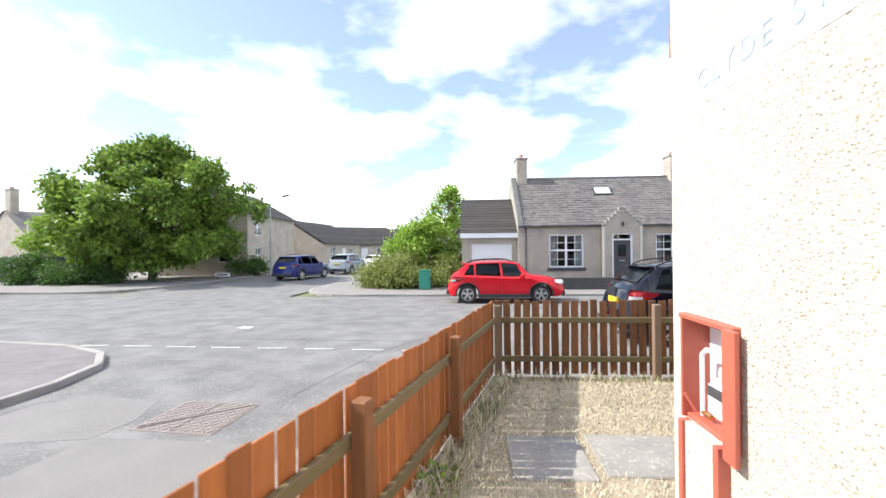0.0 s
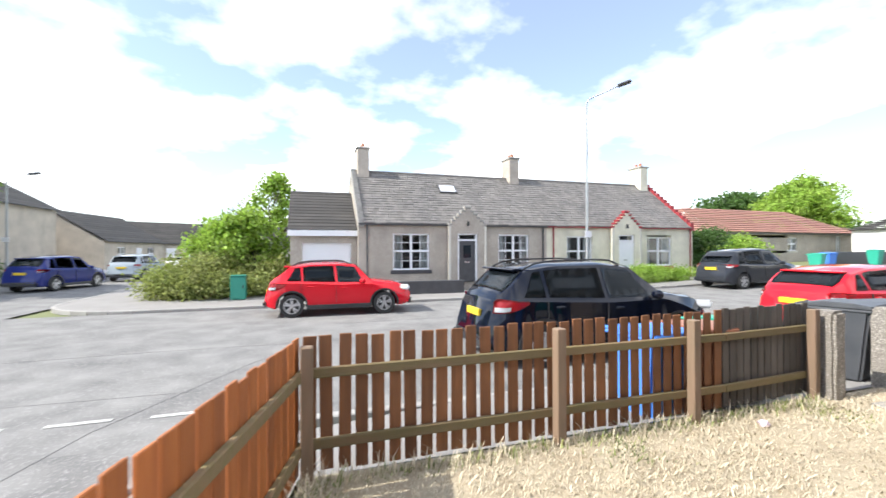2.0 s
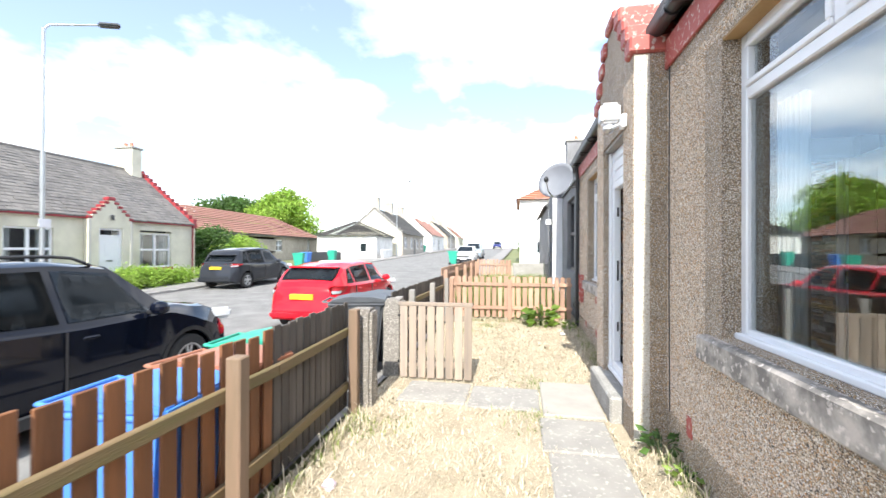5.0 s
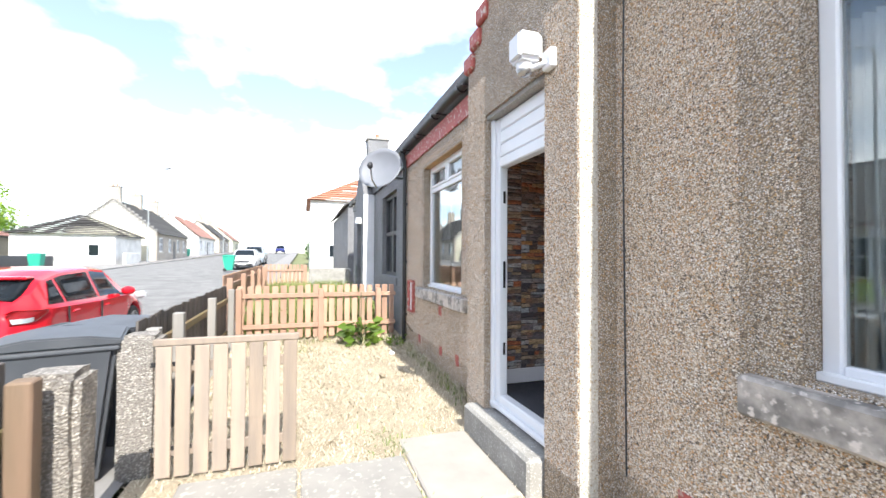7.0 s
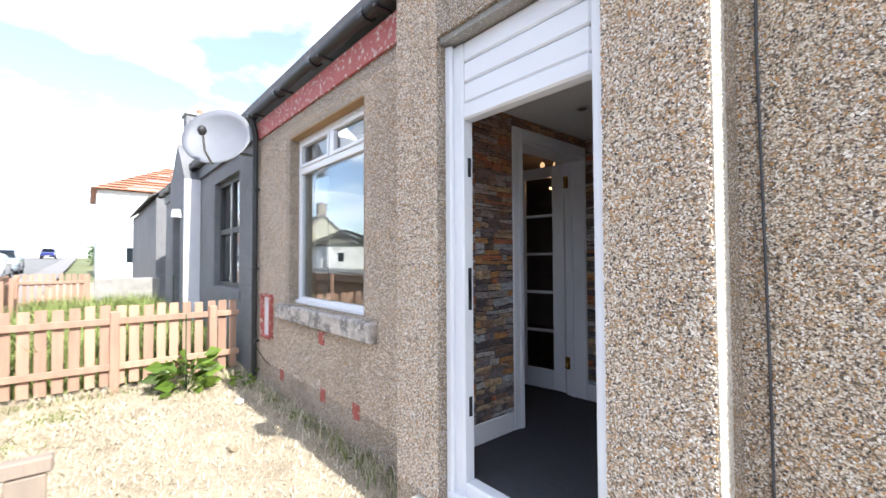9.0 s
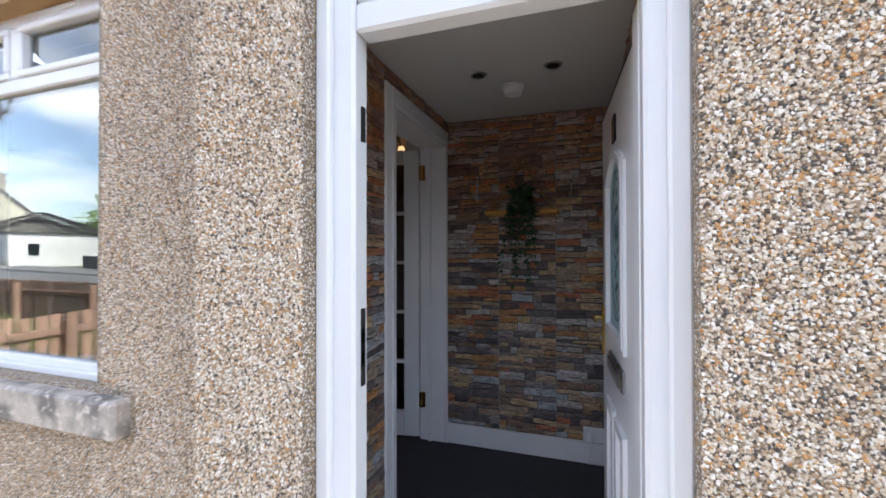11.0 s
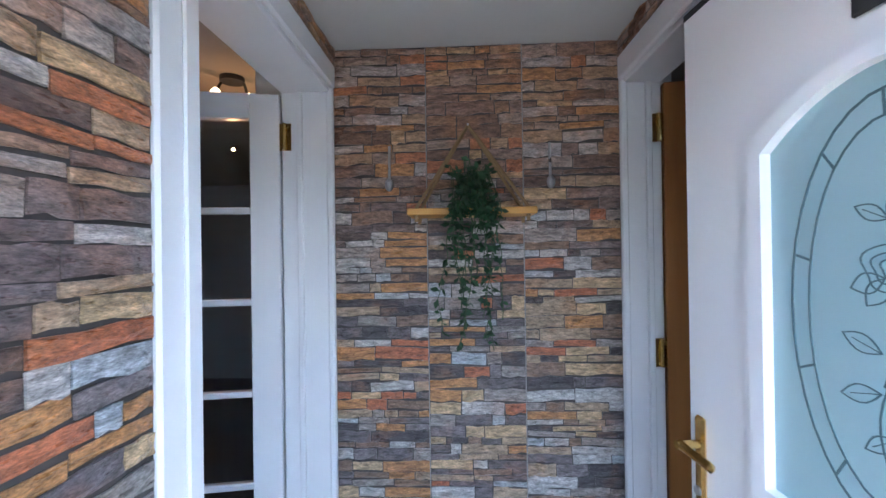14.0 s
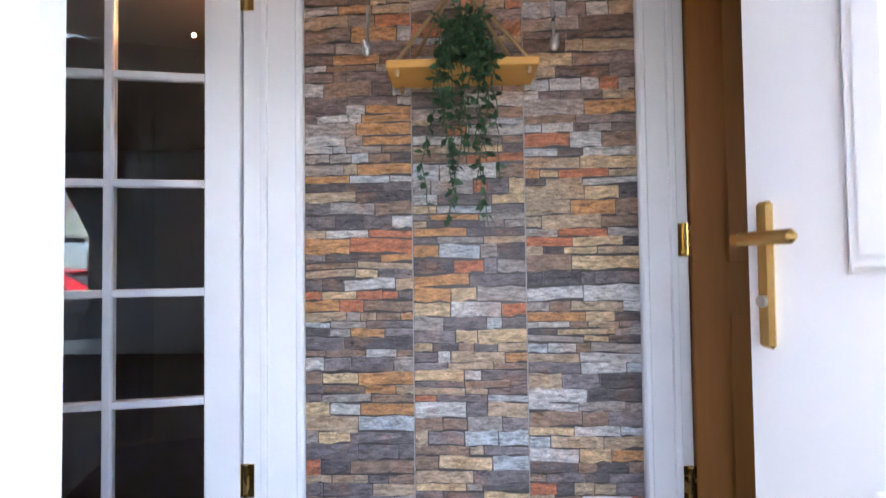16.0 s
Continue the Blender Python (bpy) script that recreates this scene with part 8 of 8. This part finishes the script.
part("cable", bent([(4.98, W + 0.008, 0.3), (4.985, W + 0.012, 1.2), (5.0, W + 0.008, 2.2), (4.99, W + 0.008, 3.1)], 0.005, 6), M_DARK_PAINT, cb_)

# floodlight over the door
fl = thing("security_light", 5.4, P, 2.7, "white security floodlight with motion sensor above the door", "outdoor light")
part("bracket", box(5.26, 5.36, P, P + 0.05, 2.66, 2.78, 0.008), M_UPVC, fl)
part("housing", box(5.36, 5.53, P + 0.03, P + 0.2, 2.74, 2.92, 0.025, seg=2), M_UPVC, fl)
part("arm", tube((5.31, P + 0.04, 2.7), (5.44, P + 0.1, 2.7), 0.018, n=10), M_UPVC, fl)
part("sensor", ball((5.45, P + 0.12, 2.69), 0.05, 0.05, 0.035, 16), M_STEEL, fl, "grey sensor dome")
part("sensor_collar", tube((5.45, P + 0.12, 2.695), (5.45, P + 0.12, 2.745), 0.052, n=20), M_UPVC, fl)


def dish(c, normal, r):
    """A shallow dish with its arm, seen from its hollow side."""
    th = thing("satellite_dish", c[0], c[1], c[2] - r, "grey oval satellite dish on a wall bracket", "satellite dish")
    m = Matrix.Translation(c) @ Vector(normal).to_track_quat("Z", "Y").to_matrix().to_4x4()
    bm = bmesh.new()
    rings = []
    for lift in (0.0, -0.008):
        for i in range(7):
            k = i / 6
            rings.append([bm.verts.new(m @ Vector((r * k * math.cos(2 * math.pi * j / 32), 0.9 * r * k * math.sin(2 * math.pi * j / 32), 0.12 * k * k + lift))) for j in range(32)])
    for s in (0, 7):
        for a, b in zip(rings[s:s + 6], rings[s + 1:s + 7]):
            for j in range(32):
                bm.faces.new((a[j], a[(j + 1) % 32], b[(j + 1) % 32], b[j]))
    for j in range(32):
        bm.faces.new((rings[6][j], rings[6][(j + 1) % 32], rings[13][(j + 1) % 32], rings[13][j]))
    bmesh.ops.remove_doubles(bm, verts=bm.verts, dist=0.0005)
    bmesh.ops.recalc_face_normals(bm, faces=bm.faces)
    part("reflector", bm, material("dish_grey_paint", (0.2, 0.21, 0.24), (0.17, 0.18, 0.2), 3, 0.5, bump=0.02), th, smooth=True)
    tip = m @ Vector((0.0, -0.12, 0.42))
    part("arm", bent([tuple(m @ Vector((0, -0.9 * r, 0.1))), tuple(m @ Vector((0, -0.75 * r, 0.3))), tuple(tip)], 0.014, 8), M_STEEL, th)
    part("receiver", ball(tuple(tip), 0.05, 0.05, 0.06, 12), M_BLACK, th)
    part("bracket", bent([tuple(m @ Vector((0, 0, -0.02))), (c[0] + 0.1, W + 0.12, c[2] - 0.1), (c[0] + 0.1, W - 0.02, c[2] - 0.1)], 0.02, 8), M_STEEL, th)


dish((10.42, 2.74, 3.02), (-0.75, 0.6, 0.28), 0.42)

# gas meter in its open box on the gable
gm = thing("gas_meter_box", GX, 1.93, 0.64, "red-painted open meter box with a gas meter on the gable", "meter box")
X0 = GX - 0.035
ya, yb, za, zb = 1.562, 2.118, 0.662, 1.295
for nm, b in (("side", (X0, GX + 0.155, ya, ya + 0.035, za, zb)), ("side", (X0, GX + 0.155, yb - 0.02, yb, za, zb)), ("top", (X0 - 0.01, GX + 0.155, ya, yb, zb, zb + 0.033)), ("floor", (X0 + 0.03, GX + 0.155, ya + 0.035, yb - 0.02, za, za + 0.03))):
    part(nm, box(*b, 0.006), M_RED_BOX, gm)
part("lining", box(GX + 0.14, GX + 0.156, ya + 0.035, yb - 0.02, za + 0.03, zb), M_WHITE, gm, "white back board")
part("front_rim", box(X0 - 0.03, X0 - 0.001, ya - 0.05, ya + 0.06, za - 0.04, zb + 0.02, 0.004), M_RED_BOX, gm)
me_ = part("meter", box(GX - 0.01, GX + 0.135, 1.65, 1.88, 0.76, 0.98, 0.03, seg=2), M_UPVC, gm, "pale grey gas meter body")
part("dial", box(GX - 0.02, GX - 0.01, 1.69, 1.84, 0.89, 0.95, 0.004), M_DARK_PAINT, me_)
part("regulator", tube((GX + 0.05, 1.74, 1.1), (GX + 0.05, 1.74, 1.18), 0.06, 0.04, n=16), M_UPVC, gm)
part("pipe", bent([(GX + 0.05, 2.02, 0.7), (GX + 0.05, 2.02, 1.08), (GX + 0.05, 1.97, 1.12), (GX + 0.05, 1.78, 1.12)], 0.014, 10), M_UPVC, gm)
part("pipe", bent([(GX + 0.05, 1.74, 1.1), (GX + 0.05, 1.74, 0.98)], 0.016, 10), M_BRASS, gm)
part("valve", bent([(GX + 0.02, 2.04, 0.72), (GX - 0.03, 2.08, 0.82)], 0.01, 8), M_RED_BOX, gm, "red valve lever")
part("elbow", bent([(GX + 0.05, 2.02, 0.72), (GX + 0.05, 1.92, 0.72), (GX + 0.05, 1.86, 0.78)], 0.014, 10), M_BRASS, gm)
for y in (2.06, 1.68):
    part("leg", box(GX - 0.07, GX - 0.001, y - 0.025, y + 0.025, 0.0, za - 0.001, 0.004), M_RED_BOX, gm)
part("plinth", box(GX - 0.05, GX - 0.002, 1.706, 2.034, 0.0, za - 0.002), M_HARL, gm, "pale harled plinth under the box")

gm.location.y += 0.06

# street name on the gable
sn = thing("street_name_sign", GX, 1.3, 2.6, "white street name board with pale blue letters", "sign")
part("board", box(GX - 0.003, GX - 0.0005, 0.2, 2.06, 2.6, 2.9), material("white_sign_paint", (0.8, 0.8, 0.8), (0.76, 0.76, 0.77), 3, 0.6, bump=0.1), sn)
fc = bpy.data.curves.new("lettering", "FONT")
fc.body, fc.size, fc.extrude, fc.space_character = "CLYDE ST", 0.17, 0.001, 1.35
fc.materials.append(material("faded_blue_paint", (0.27, 0.33, 0.47), (0.36, 0.42, 0.54), 9, 0.7, bump=0.1))
lt = new("lettering", fc)
lt.parent = sn
lt.matrix_basis = Matrix.Translation(-ORIGIN[sn.name]) @ Matrix(((0, 0, -1, GX - 0.0062), (-1, 0, 0, 2.0), (0, 1, 0, 2.68), (0, 0, 0, 1)))
tagged(lt, "faded blue street name letters")

# wheeled bins
BIN_GREY = material("dark_grey_bin", (0.05, 0.055, 0.065), (0.07, 0.075, 0.085), 5, 0.5, bump=0.1)
BIN_GREEN = material("green_bin", (0.02, 0.3, 0.2), (0.025, 0.34, 0.24), 5, 0.5, bump=0.1)
BIN_BLUE = material("blue_bin", (0.06, 0.2, 0.62), (0.07, 0.24, 0.68), 5, 0.5, bump=0.1)
BIN_BROWN = material("brown_bin", (0.36, 0.15, 0.09), (0.3, 0.13, 0.08), 5, 0.5, bump=0.1)


def wheelie_bin(x, y, z, turn, mat, lid_mat, label, size=1.0):
    th = thing("wheelie_bin", 0, 0, 0, label, "bin", "wheeled bins")
    bm = bmesh.new()
    lo = [bm.verts.new(p) for p in ((-0.22, -0.24, 0.06), (0.22, -0.24, 0.06), (0.22, 0.22, 0.06), (-0.22, 0.22, 0.06))]
    hi = [bm.verts.new(p) for p in ((-0.285, -0.34, 0.98), (0.285, -0.34, 0.98), (0.285, 0.34, 0.98), (-0.285, 0.34, 0.98))]
    bm.faces.new(lo[::-1]); bm.faces.new(hi)
    for i in range(4):
        bm.faces.new((lo[i], lo[(i + 1) % 4], hi[(i + 1) % 4], hi[i]))
    bmesh.ops.bevel(bm, geom=bm.edges[:], offset=0.03, segments=2, affect="EDGES")
    part("body", bm, mat, th)
    part("rim", box(-0.3, 0.3, -0.36, 0.36, 0.95, 0.985, 0.012), mat, th)
    lid = bmesh.new()
    prism([(-0.37, 0.987), (0.33, 0.987), (0.33, 1.02), (0.1, 1.065), (-0.2, 1.06), (-0.37, 1.03)], "x", -0.3, 0.3, lid)
    bmesh.ops.bevel(lid, geom=lid.edges[:], offset=0.012, segments=2, affect="EDGES")
    l = part("lid", lid, lid_mat, th)
    part("handle", bent([(-0.24, 0.33, 0.99), (-0.24, 0.42, 1.0), (0.24, 0.42, 1.0), (0.24, 0.33, 0.99)], 0.014, 8), mat, th)
    for s in (-1, 1):
        part("wheel", tube((s * 0.24, 0.22, 0.1), (s * 0.29, 0.22, 0.1), 0.1, n=20), M_RUBBER, th)
    part("axle", tube((-0.26, 0.22, 0.1), (0.26, 0.22, 0.1), 0.014, n=8), M_STEEL, th)
    th.matrix_basis = pose(x, y, z, 0, 0, turn) @ Matrix.Diagonal((size, size, size, 1))
    return th


wheelie_bin(6.62, 5.62, -0.08, 15, BIN_GREY, BIN_GREY, "dark grey wheeled bin outside the gate")
wheelie_bin(7.35, 5.64, -0.1, -8, BIN_GREY, BIN_GREY, "dark grey wheeled bin outside the gate fence")
wheelie_bin(3.28, 5.47, -0.12, 4, BIN_BLUE, BIN_BLUE, "bright blue wheeled bin on the footway", 0.93)
wheelie_bin(3.88, 5.48, -0.12, -4, BIN_BROWN, BIN_BROWN, "faded brown wheeled bin on the footway", 0.94)
wheelie_bin(4.5, 5.55, -0.12, 5, BIN_GREEN, BIN_GREEN, "green wheeled bin on the footway", 0.95)
for x, y, t_, mt, tx in ((27.0, 18.0, 10, BIN_GREEN, "green"), (28.2, 18.2, -5, BIN_BLUE, "blue"), (34.5, 19.2, 0, BIN_GREEN, "green"), (33.0, 8.6, 0, BIN_GREEN, "green"), (56, 18.6, 0, BIN_GREEN, "green"), (66, 18.8, 0, BIN_GREEN, "green"), (67, 18.8, 0, BIN_GREEN, "green"), (78, 19.0, 0, BIN_GREEN, "green")):
    wheelie_bin(x, y, ROAD + 0.09 + rise(x), t_, mt, mt, tx + " wheeled bin up the street")
single("dark_wall", box(32.0, 39.0, 20.4, 20.8, 0.3, 1.45, 0.03), M_DARK_PAINT, "dark low garden wall up the street", "wall", at=(35.5, 20.6, 0.3))
single("white_garden_wall", box(43.0, 46.0, 17.6, 17.8, 0.3, 1.7, 0.03), M_WHITE_HARL, "white garden wall up the street", "wall", at=(44.5, 17.7, 0.3))


def lamp_post(x, y, z, h, reach, turn, label):
    th = thing("street_lamp", x, y, z, label, "street lamp")
    part("door_box", tube((x, y, z), (x, y, z + 1.3), 0.085, n=14), M_POLE, th)
    part("column", tube((x, y, z + 1.3), (x, y, z + h), 0.06, 0.04, n=12), M_POLE, th)
    d = Vector((math.cos(radians(turn)), math.sin(radians(turn)), 0))
    a = Vector((x, y, z + h))
    e = a + d * reach + Vector((0, 0, 0.45))
    part("arm", bent([tuple(a - Vector((0, 0, 0.05))), tuple(a + d * 0.12 + Vector((0, 0, 0.12))), tuple(e)], 0.028, 8), M_POLE, th)
    m = Matrix.Translation(e) @ Matrix.Rotation(radians(turn), 4, "Z") @ Matrix.Rotation(radians(-12), 4, "Y")
    part("lantern", box(-0.05, 0.5, -0.13, 0.13, -0.04, 0.06, 0.035, m=m, seg=2), M_DARK_PAINT, th)
    part("sign_plate", box(x - 0.16, x + 0.16, y - 0.1, y - 0.085, z + 2.3, z + 2.55, 0.004), M_WHITE, th)
    return th


lamp_post(11.0, 16.9, ROAD + 0.09, 8.0, 1.25, -45, "tall galvanised street lamp on the far footway")
for x in (47, 84):
    lamp_post(x, 17.3, ROAD + 0.09 + rise(x), 8.0, 1.25, -90, "galvanised street lamp further up the street")
lamp_post(-16.0, 31.0, ROAD + 0.09, 5.6, 1.0, 0, "galvanised street lamp in the side street")

ub = thing("utility_cabinet", -2.62, 18.65, ROAD + 0.09, "green painted steel utility cabinet on the corner", "cabinet")
M_CAB = material("teal_green_paint", (0.02, 0.22, 0.16), (0.03, 0.26, 0.19), 3, 0.5, bump=0.05)
part("body", box(-2.87, -2.37, 18.5, 18.85, -0.1, 0.75, 0.015), M_CAB, ub)
part("door", box(-2.84, -2.4, 18.485, 18.5, -0.04, 0.68, 0.006), M_CAB, ub)
part("cap", box(-2.9, -2.34, 18.46, 18.88, 0.751, 0.79, 0.012), M_CAB, ub)
part("handle", box(-2.46, -2.43, 18.47, 18.485, 0.3, 0.42), M_BLACK, ub)
ns = thing("low_sign", -17.2, 26.6, ROAD + 0.09, "low white street name sign on two posts", "sign")
part("board", box(-17.75, -16.7, 26.58, 26.62, 0.05, 0.3, 0.006), M_WHITE, ns)
for x in (-17.6, -16.85):
    part("post", box(x - 0.03, x + 0.03, 26.621, 26.66, -0.1, 0.3), M_DARK_PAINT, ns)
part("lettering_bar", box(-17.6, -16.85, 26.574, 26.58, 0.13, 0.22), M_DARK_PAINT, ns)

# manhole covers with their raised pattern
mh = thing("manhole_cover", -3.72, 4.12, ROAD, "rusty cast-iron chequered manhole cover in the road", "manhole cover", kind="")
MM = pose(-3.72, 4.12, ROAD, 0, 0, -5)
part("frame", box(-0.5, 0.5, -0.44, 0.44, -0.03, 0.006, m=MM), M_IRON, mh)
for s in (-1, 1):
    part("plate", box(min(s * 0.01, s * 0.48), max(s * 0.01, s * 0.48), -0.42, 0.42, 0.001, 0.012, 0.003, m=MM), M_IRON, mh)
M_STUD = material("dark_worn_iron", (0.12, 0.1, 0.09), (0.17, 0.145, 0.13), 12, 0.6, metal=0.2, bump=0.1)
studs = bmesh.new()
for i in range(14):
    for j in range(13):
        a = radians(45 if (i + j) % 2 else -45)
        box(-0.028, 0.028, -0.007, 0.007, 0.012, 0.017, bm=studs, m=MM @ Matrix.Translation((-0.44 + 0.068 * i, -0.39 + 0.065 * j, 0)) @ Matrix.Rotation(a, 4, "Z"))
part("raised_pattern", studs, M_STUD, mh)
part("seam", box(-0.6, 0.6, -0.012, 0.012, 0.0172, 0.019, m=MM @ Matrix.Rotation(radians(41), 4, "Z")), M_STUD, mh)


def road_patch(pts, mat, label, lift=0.003):
    bm = prism(pts, "z", ROAD - 0.01, ROAD + lift)
    single("road_patch", bm, mat, label, "road patch", "repaired road patches", kind="structure")


road_patch([(-6.2, 3.5), (-5.6, 3.3), (-4.5, 3.5), (-4.4, 4.0), (-4.6, 4.6), (-5.5, 4.75), (-6.1, 4.4)], M_ASPHALT_PATCH, "pale worn repair in the asphalt")
road_patch([(-4.6, 2.3), (-2.6, 2.2), (-2.5, 3.45), (-4.5, 3.55)], M_ASPHALT_PATCH, "grey asphalt repair by the manhole", 0.0035)
road_patch([(-6.45, 9.6), (-6.1, 9.55), (-6.05, 9.8), (-6.4, 9.9)], M_LINE, "small pale paint spot on the road", 0.003)
road_patch([(-5.2, 1.6), (-3.2, 1.5), (-3.1, 2.2), (-5.1, 2.3)], M_PALE_SLAB, "pale concrete crossing slab at the kerb", 0.003)
M_CRACK = material("tar_seam", (0.09, 0.09, 0.09), (0.13, 0.13, 0.13), 8, 0.7, bump=0.2)
for pts in ([(-2.9, 4.9), (-2.3, 7.1), (-1.0, 9.6), (0.4, 11.0)], [(-8, 10.6), (-3, 10.9), (3, 10.8), (9, 10.9)], [(-9, 8.6), (-5, 8.3), (-1.5, 8.2)], [(0.5, 12.9), (5, 13.0), (9, 12.9)]):
    bm = bmesh.new()
    for (xa, ya_), (xb, yb_) in zip(pts, pts[1:]):
        d = Vector((xb - xa, yb_ - ya_, 0))
        mm = Matrix.Translation(((xa + xb) / 2, (ya_ + yb_) / 2, ROAD + 0.001)) @ Matrix.Rotation(math.atan2(d.y, d.x), 4, "Z")
        box(-d.length / 2, d.length / 2, -0.006, 0.006, 0, 0.002, bm=bm, m=mm)
    single("road_seam", bm, M_CRACK, "thin dark tar seam across the road", "road seam", "tar seams", kind="structure")

# litter on the lawn
def scrap(x, y, mat, label, seed):
    rnd = random.Random(seed)
    bm = bmesh.new()
    bmesh.ops.create_icosphere(bm, subdivisions=2, radius=0.05)
    for v in bm.verts:
        v.co = Vector((v.co.x * 1.1, v.co.y * 0.9, v.co.z * 0.55)) * (1 + 0.5 * noise.noise(v.co * 30 + Vector((seed, 0, 0))))
        v.co += Vector((x, y, 0.03))
    single("litter", bm, mat, label, "litter", at=(x, y, 0.0))


scrap(3.95, 4.75, material("pink_wrapper", (0.6, 0.42, 0.55), (0.7, 0.62, 0.7), 30, 0.5, bump=0.1), "crumpled pinkish wrapper lying in the grass", 3)
scrap(9.45, 2.75, M_WHITE, "crumpled white paper lying by the wall", 5)
scrap(8.3, 3.1, M_SOIL, "dark clod of earth on the lawn", 7)

# ---- stone chips standing out of the dash beside the door ----
def chip_material():
    m = material("loose_stone_chips", (0.5, 0.4, 0.3), bump=0, rough=0.65)
    n, k = m.node_tree.nodes, m.node_tree.links
    geo = n.new("ShaderNodeNewGeometry")
    rp = n.new("ShaderNodeValToRGB"); rp.color_ramp.interpolation = "CONSTANT"
    while len(rp.color_ramp.elements) < len(CHIP_COLOURS):
        rp.color_ramp.elements.new(0.5)
    for e, (p, c) in zip(rp.color_ramp.elements, CHIP_COLOURS):
        e.position, e.color = p, (*c, 1)
    k.new(geo.outputs["Random Per Island"], rp.inputs[0])
    k.new(rp.outputs[0], n["Principled BSDF"].inputs["Base Color"])
    return m


CHIP_COLOURS = [(0.0, (0.74, 0.655, 0.55)), (0.18, (0.62, 0.5, 0.37)), (0.32, (0.42, 0.3, 0.195)), (0.42, (0.9, 0.845, 0.78)), (0.6, (0.6, 0.335, 0.14)), (0.71, (0.46, 0.355, 0.255)), (0.8, (0.77, 0.645, 0.49)), (0.92, (0.1, 0.085, 0.075))]
M_CHIPS = chip_material()


def chips(name, x0, x1, z0, z1, y, per_m2, seed, holes=()):
    """Small angular stones half sunk in a wall that faces +y."""
    rs = np.random.RandomState(seed)
    n = int((x1 - x0) * (z1 - z0) * per_m2)
    x, z = x0 + (x1 - x0) * rs.rand(n), z0 + (z1 - z0) * rs.rand(n)
    keep = np.ones(n, bool)
    for h in holes:
        keep &= ~((x > h[0] - 0.01) & (x < h[1] + 0.01) & (z > h[2] - 0.01) & (z < h[3] + 0.01))
    x, z = x[keep], z[keep]
    n = len(x)
    base = np.array([(1, 0, 0), (-1, 0, 0), (0, 1, 0), (0, -1, 0), (0, 0, 1), (0, 0, -1)], float)
    tri = np.array([(0, 2, 4), (2, 1, 4), (1, 3, 4), (3, 0, 4), (2, 0, 5), (1, 2, 5), (3, 1, 5), (0, 3, 5)])
    q = rs.normal(size=(n, 4))
    q /= np.linalg.norm(q, axis=1)[:, None]
    w, a, b, c = q.T
    R = np.stack([np.stack([1 - 2 * (b * b + c * c), 2 * (a * b - c * w), 2 * (a * c + b * w)], 1), np.stack([2 * (a * b + c * w), 1 - 2 * (a * a + c * c), 2 * (b * c - a * w)], 1), np.stack([2 * (a * c - b * w), 2 * (b * c + a * w), 1 - 2 * (a * a + b * b)], 1)], 1)
    s = 0.0046 * (0.55 + 0.75 * rs.rand(n, 1)) * (0.7 + 0.6 * rs.rand(n, 3))
    v = np.einsum("nij,kj,nj->nki", R, base, s)
    v[:, :, 1] *= 0.75
    v += np.stack([x, np.full(n, y) + 0.0015 * rs.rand(n), z], 1)[:, None, :]
    f = (tri[None] + 6 * np.arange(n)[:, None, None]).reshape(-1, 3)
    me = bpy.data.meshes.new(name)
    me.from_pydata(v.reshape(-1, 3).tolist(), [], f.tolist())
    me.materials.append(M_CHIPS)
    tagged(new(name, me), "tan and white stone chips in the wall dash", "stone chips", "", "stuff")


chips("stone_chips", PXA, DOOR[0], 0.25, 3.05, P, 32000, 61)
chips("stone_chips", DOOR[1], PXB, 0.25, 3.05, P, 32000, 62)
chips("stone_chips", 3.2, PXA, 0.3, 2.95, W, 24000, 63, [(2.3, 4.34, 0.88, 2.86)])
chips("stone_chips", PXB, 7.6, 0.3, 2.95, W, 22000, 64, [(7.34, 9.4, 0.88, 1.06), (7.55, 9.2, 1.0, 2.85)])

chips("stone_chips", 7.6, 10.15, 0.3, 2.95, W, 9000, 65, [(7.34, 9.4, 0.88, 1.06), (7.5, 9.25, 1.0, 2.88)])
chips("stone_chips", 1.0, 3.2, 0.3, 2.95, W, 10000, 66, [(2.3, 4.34, 0.88, 2.86)])
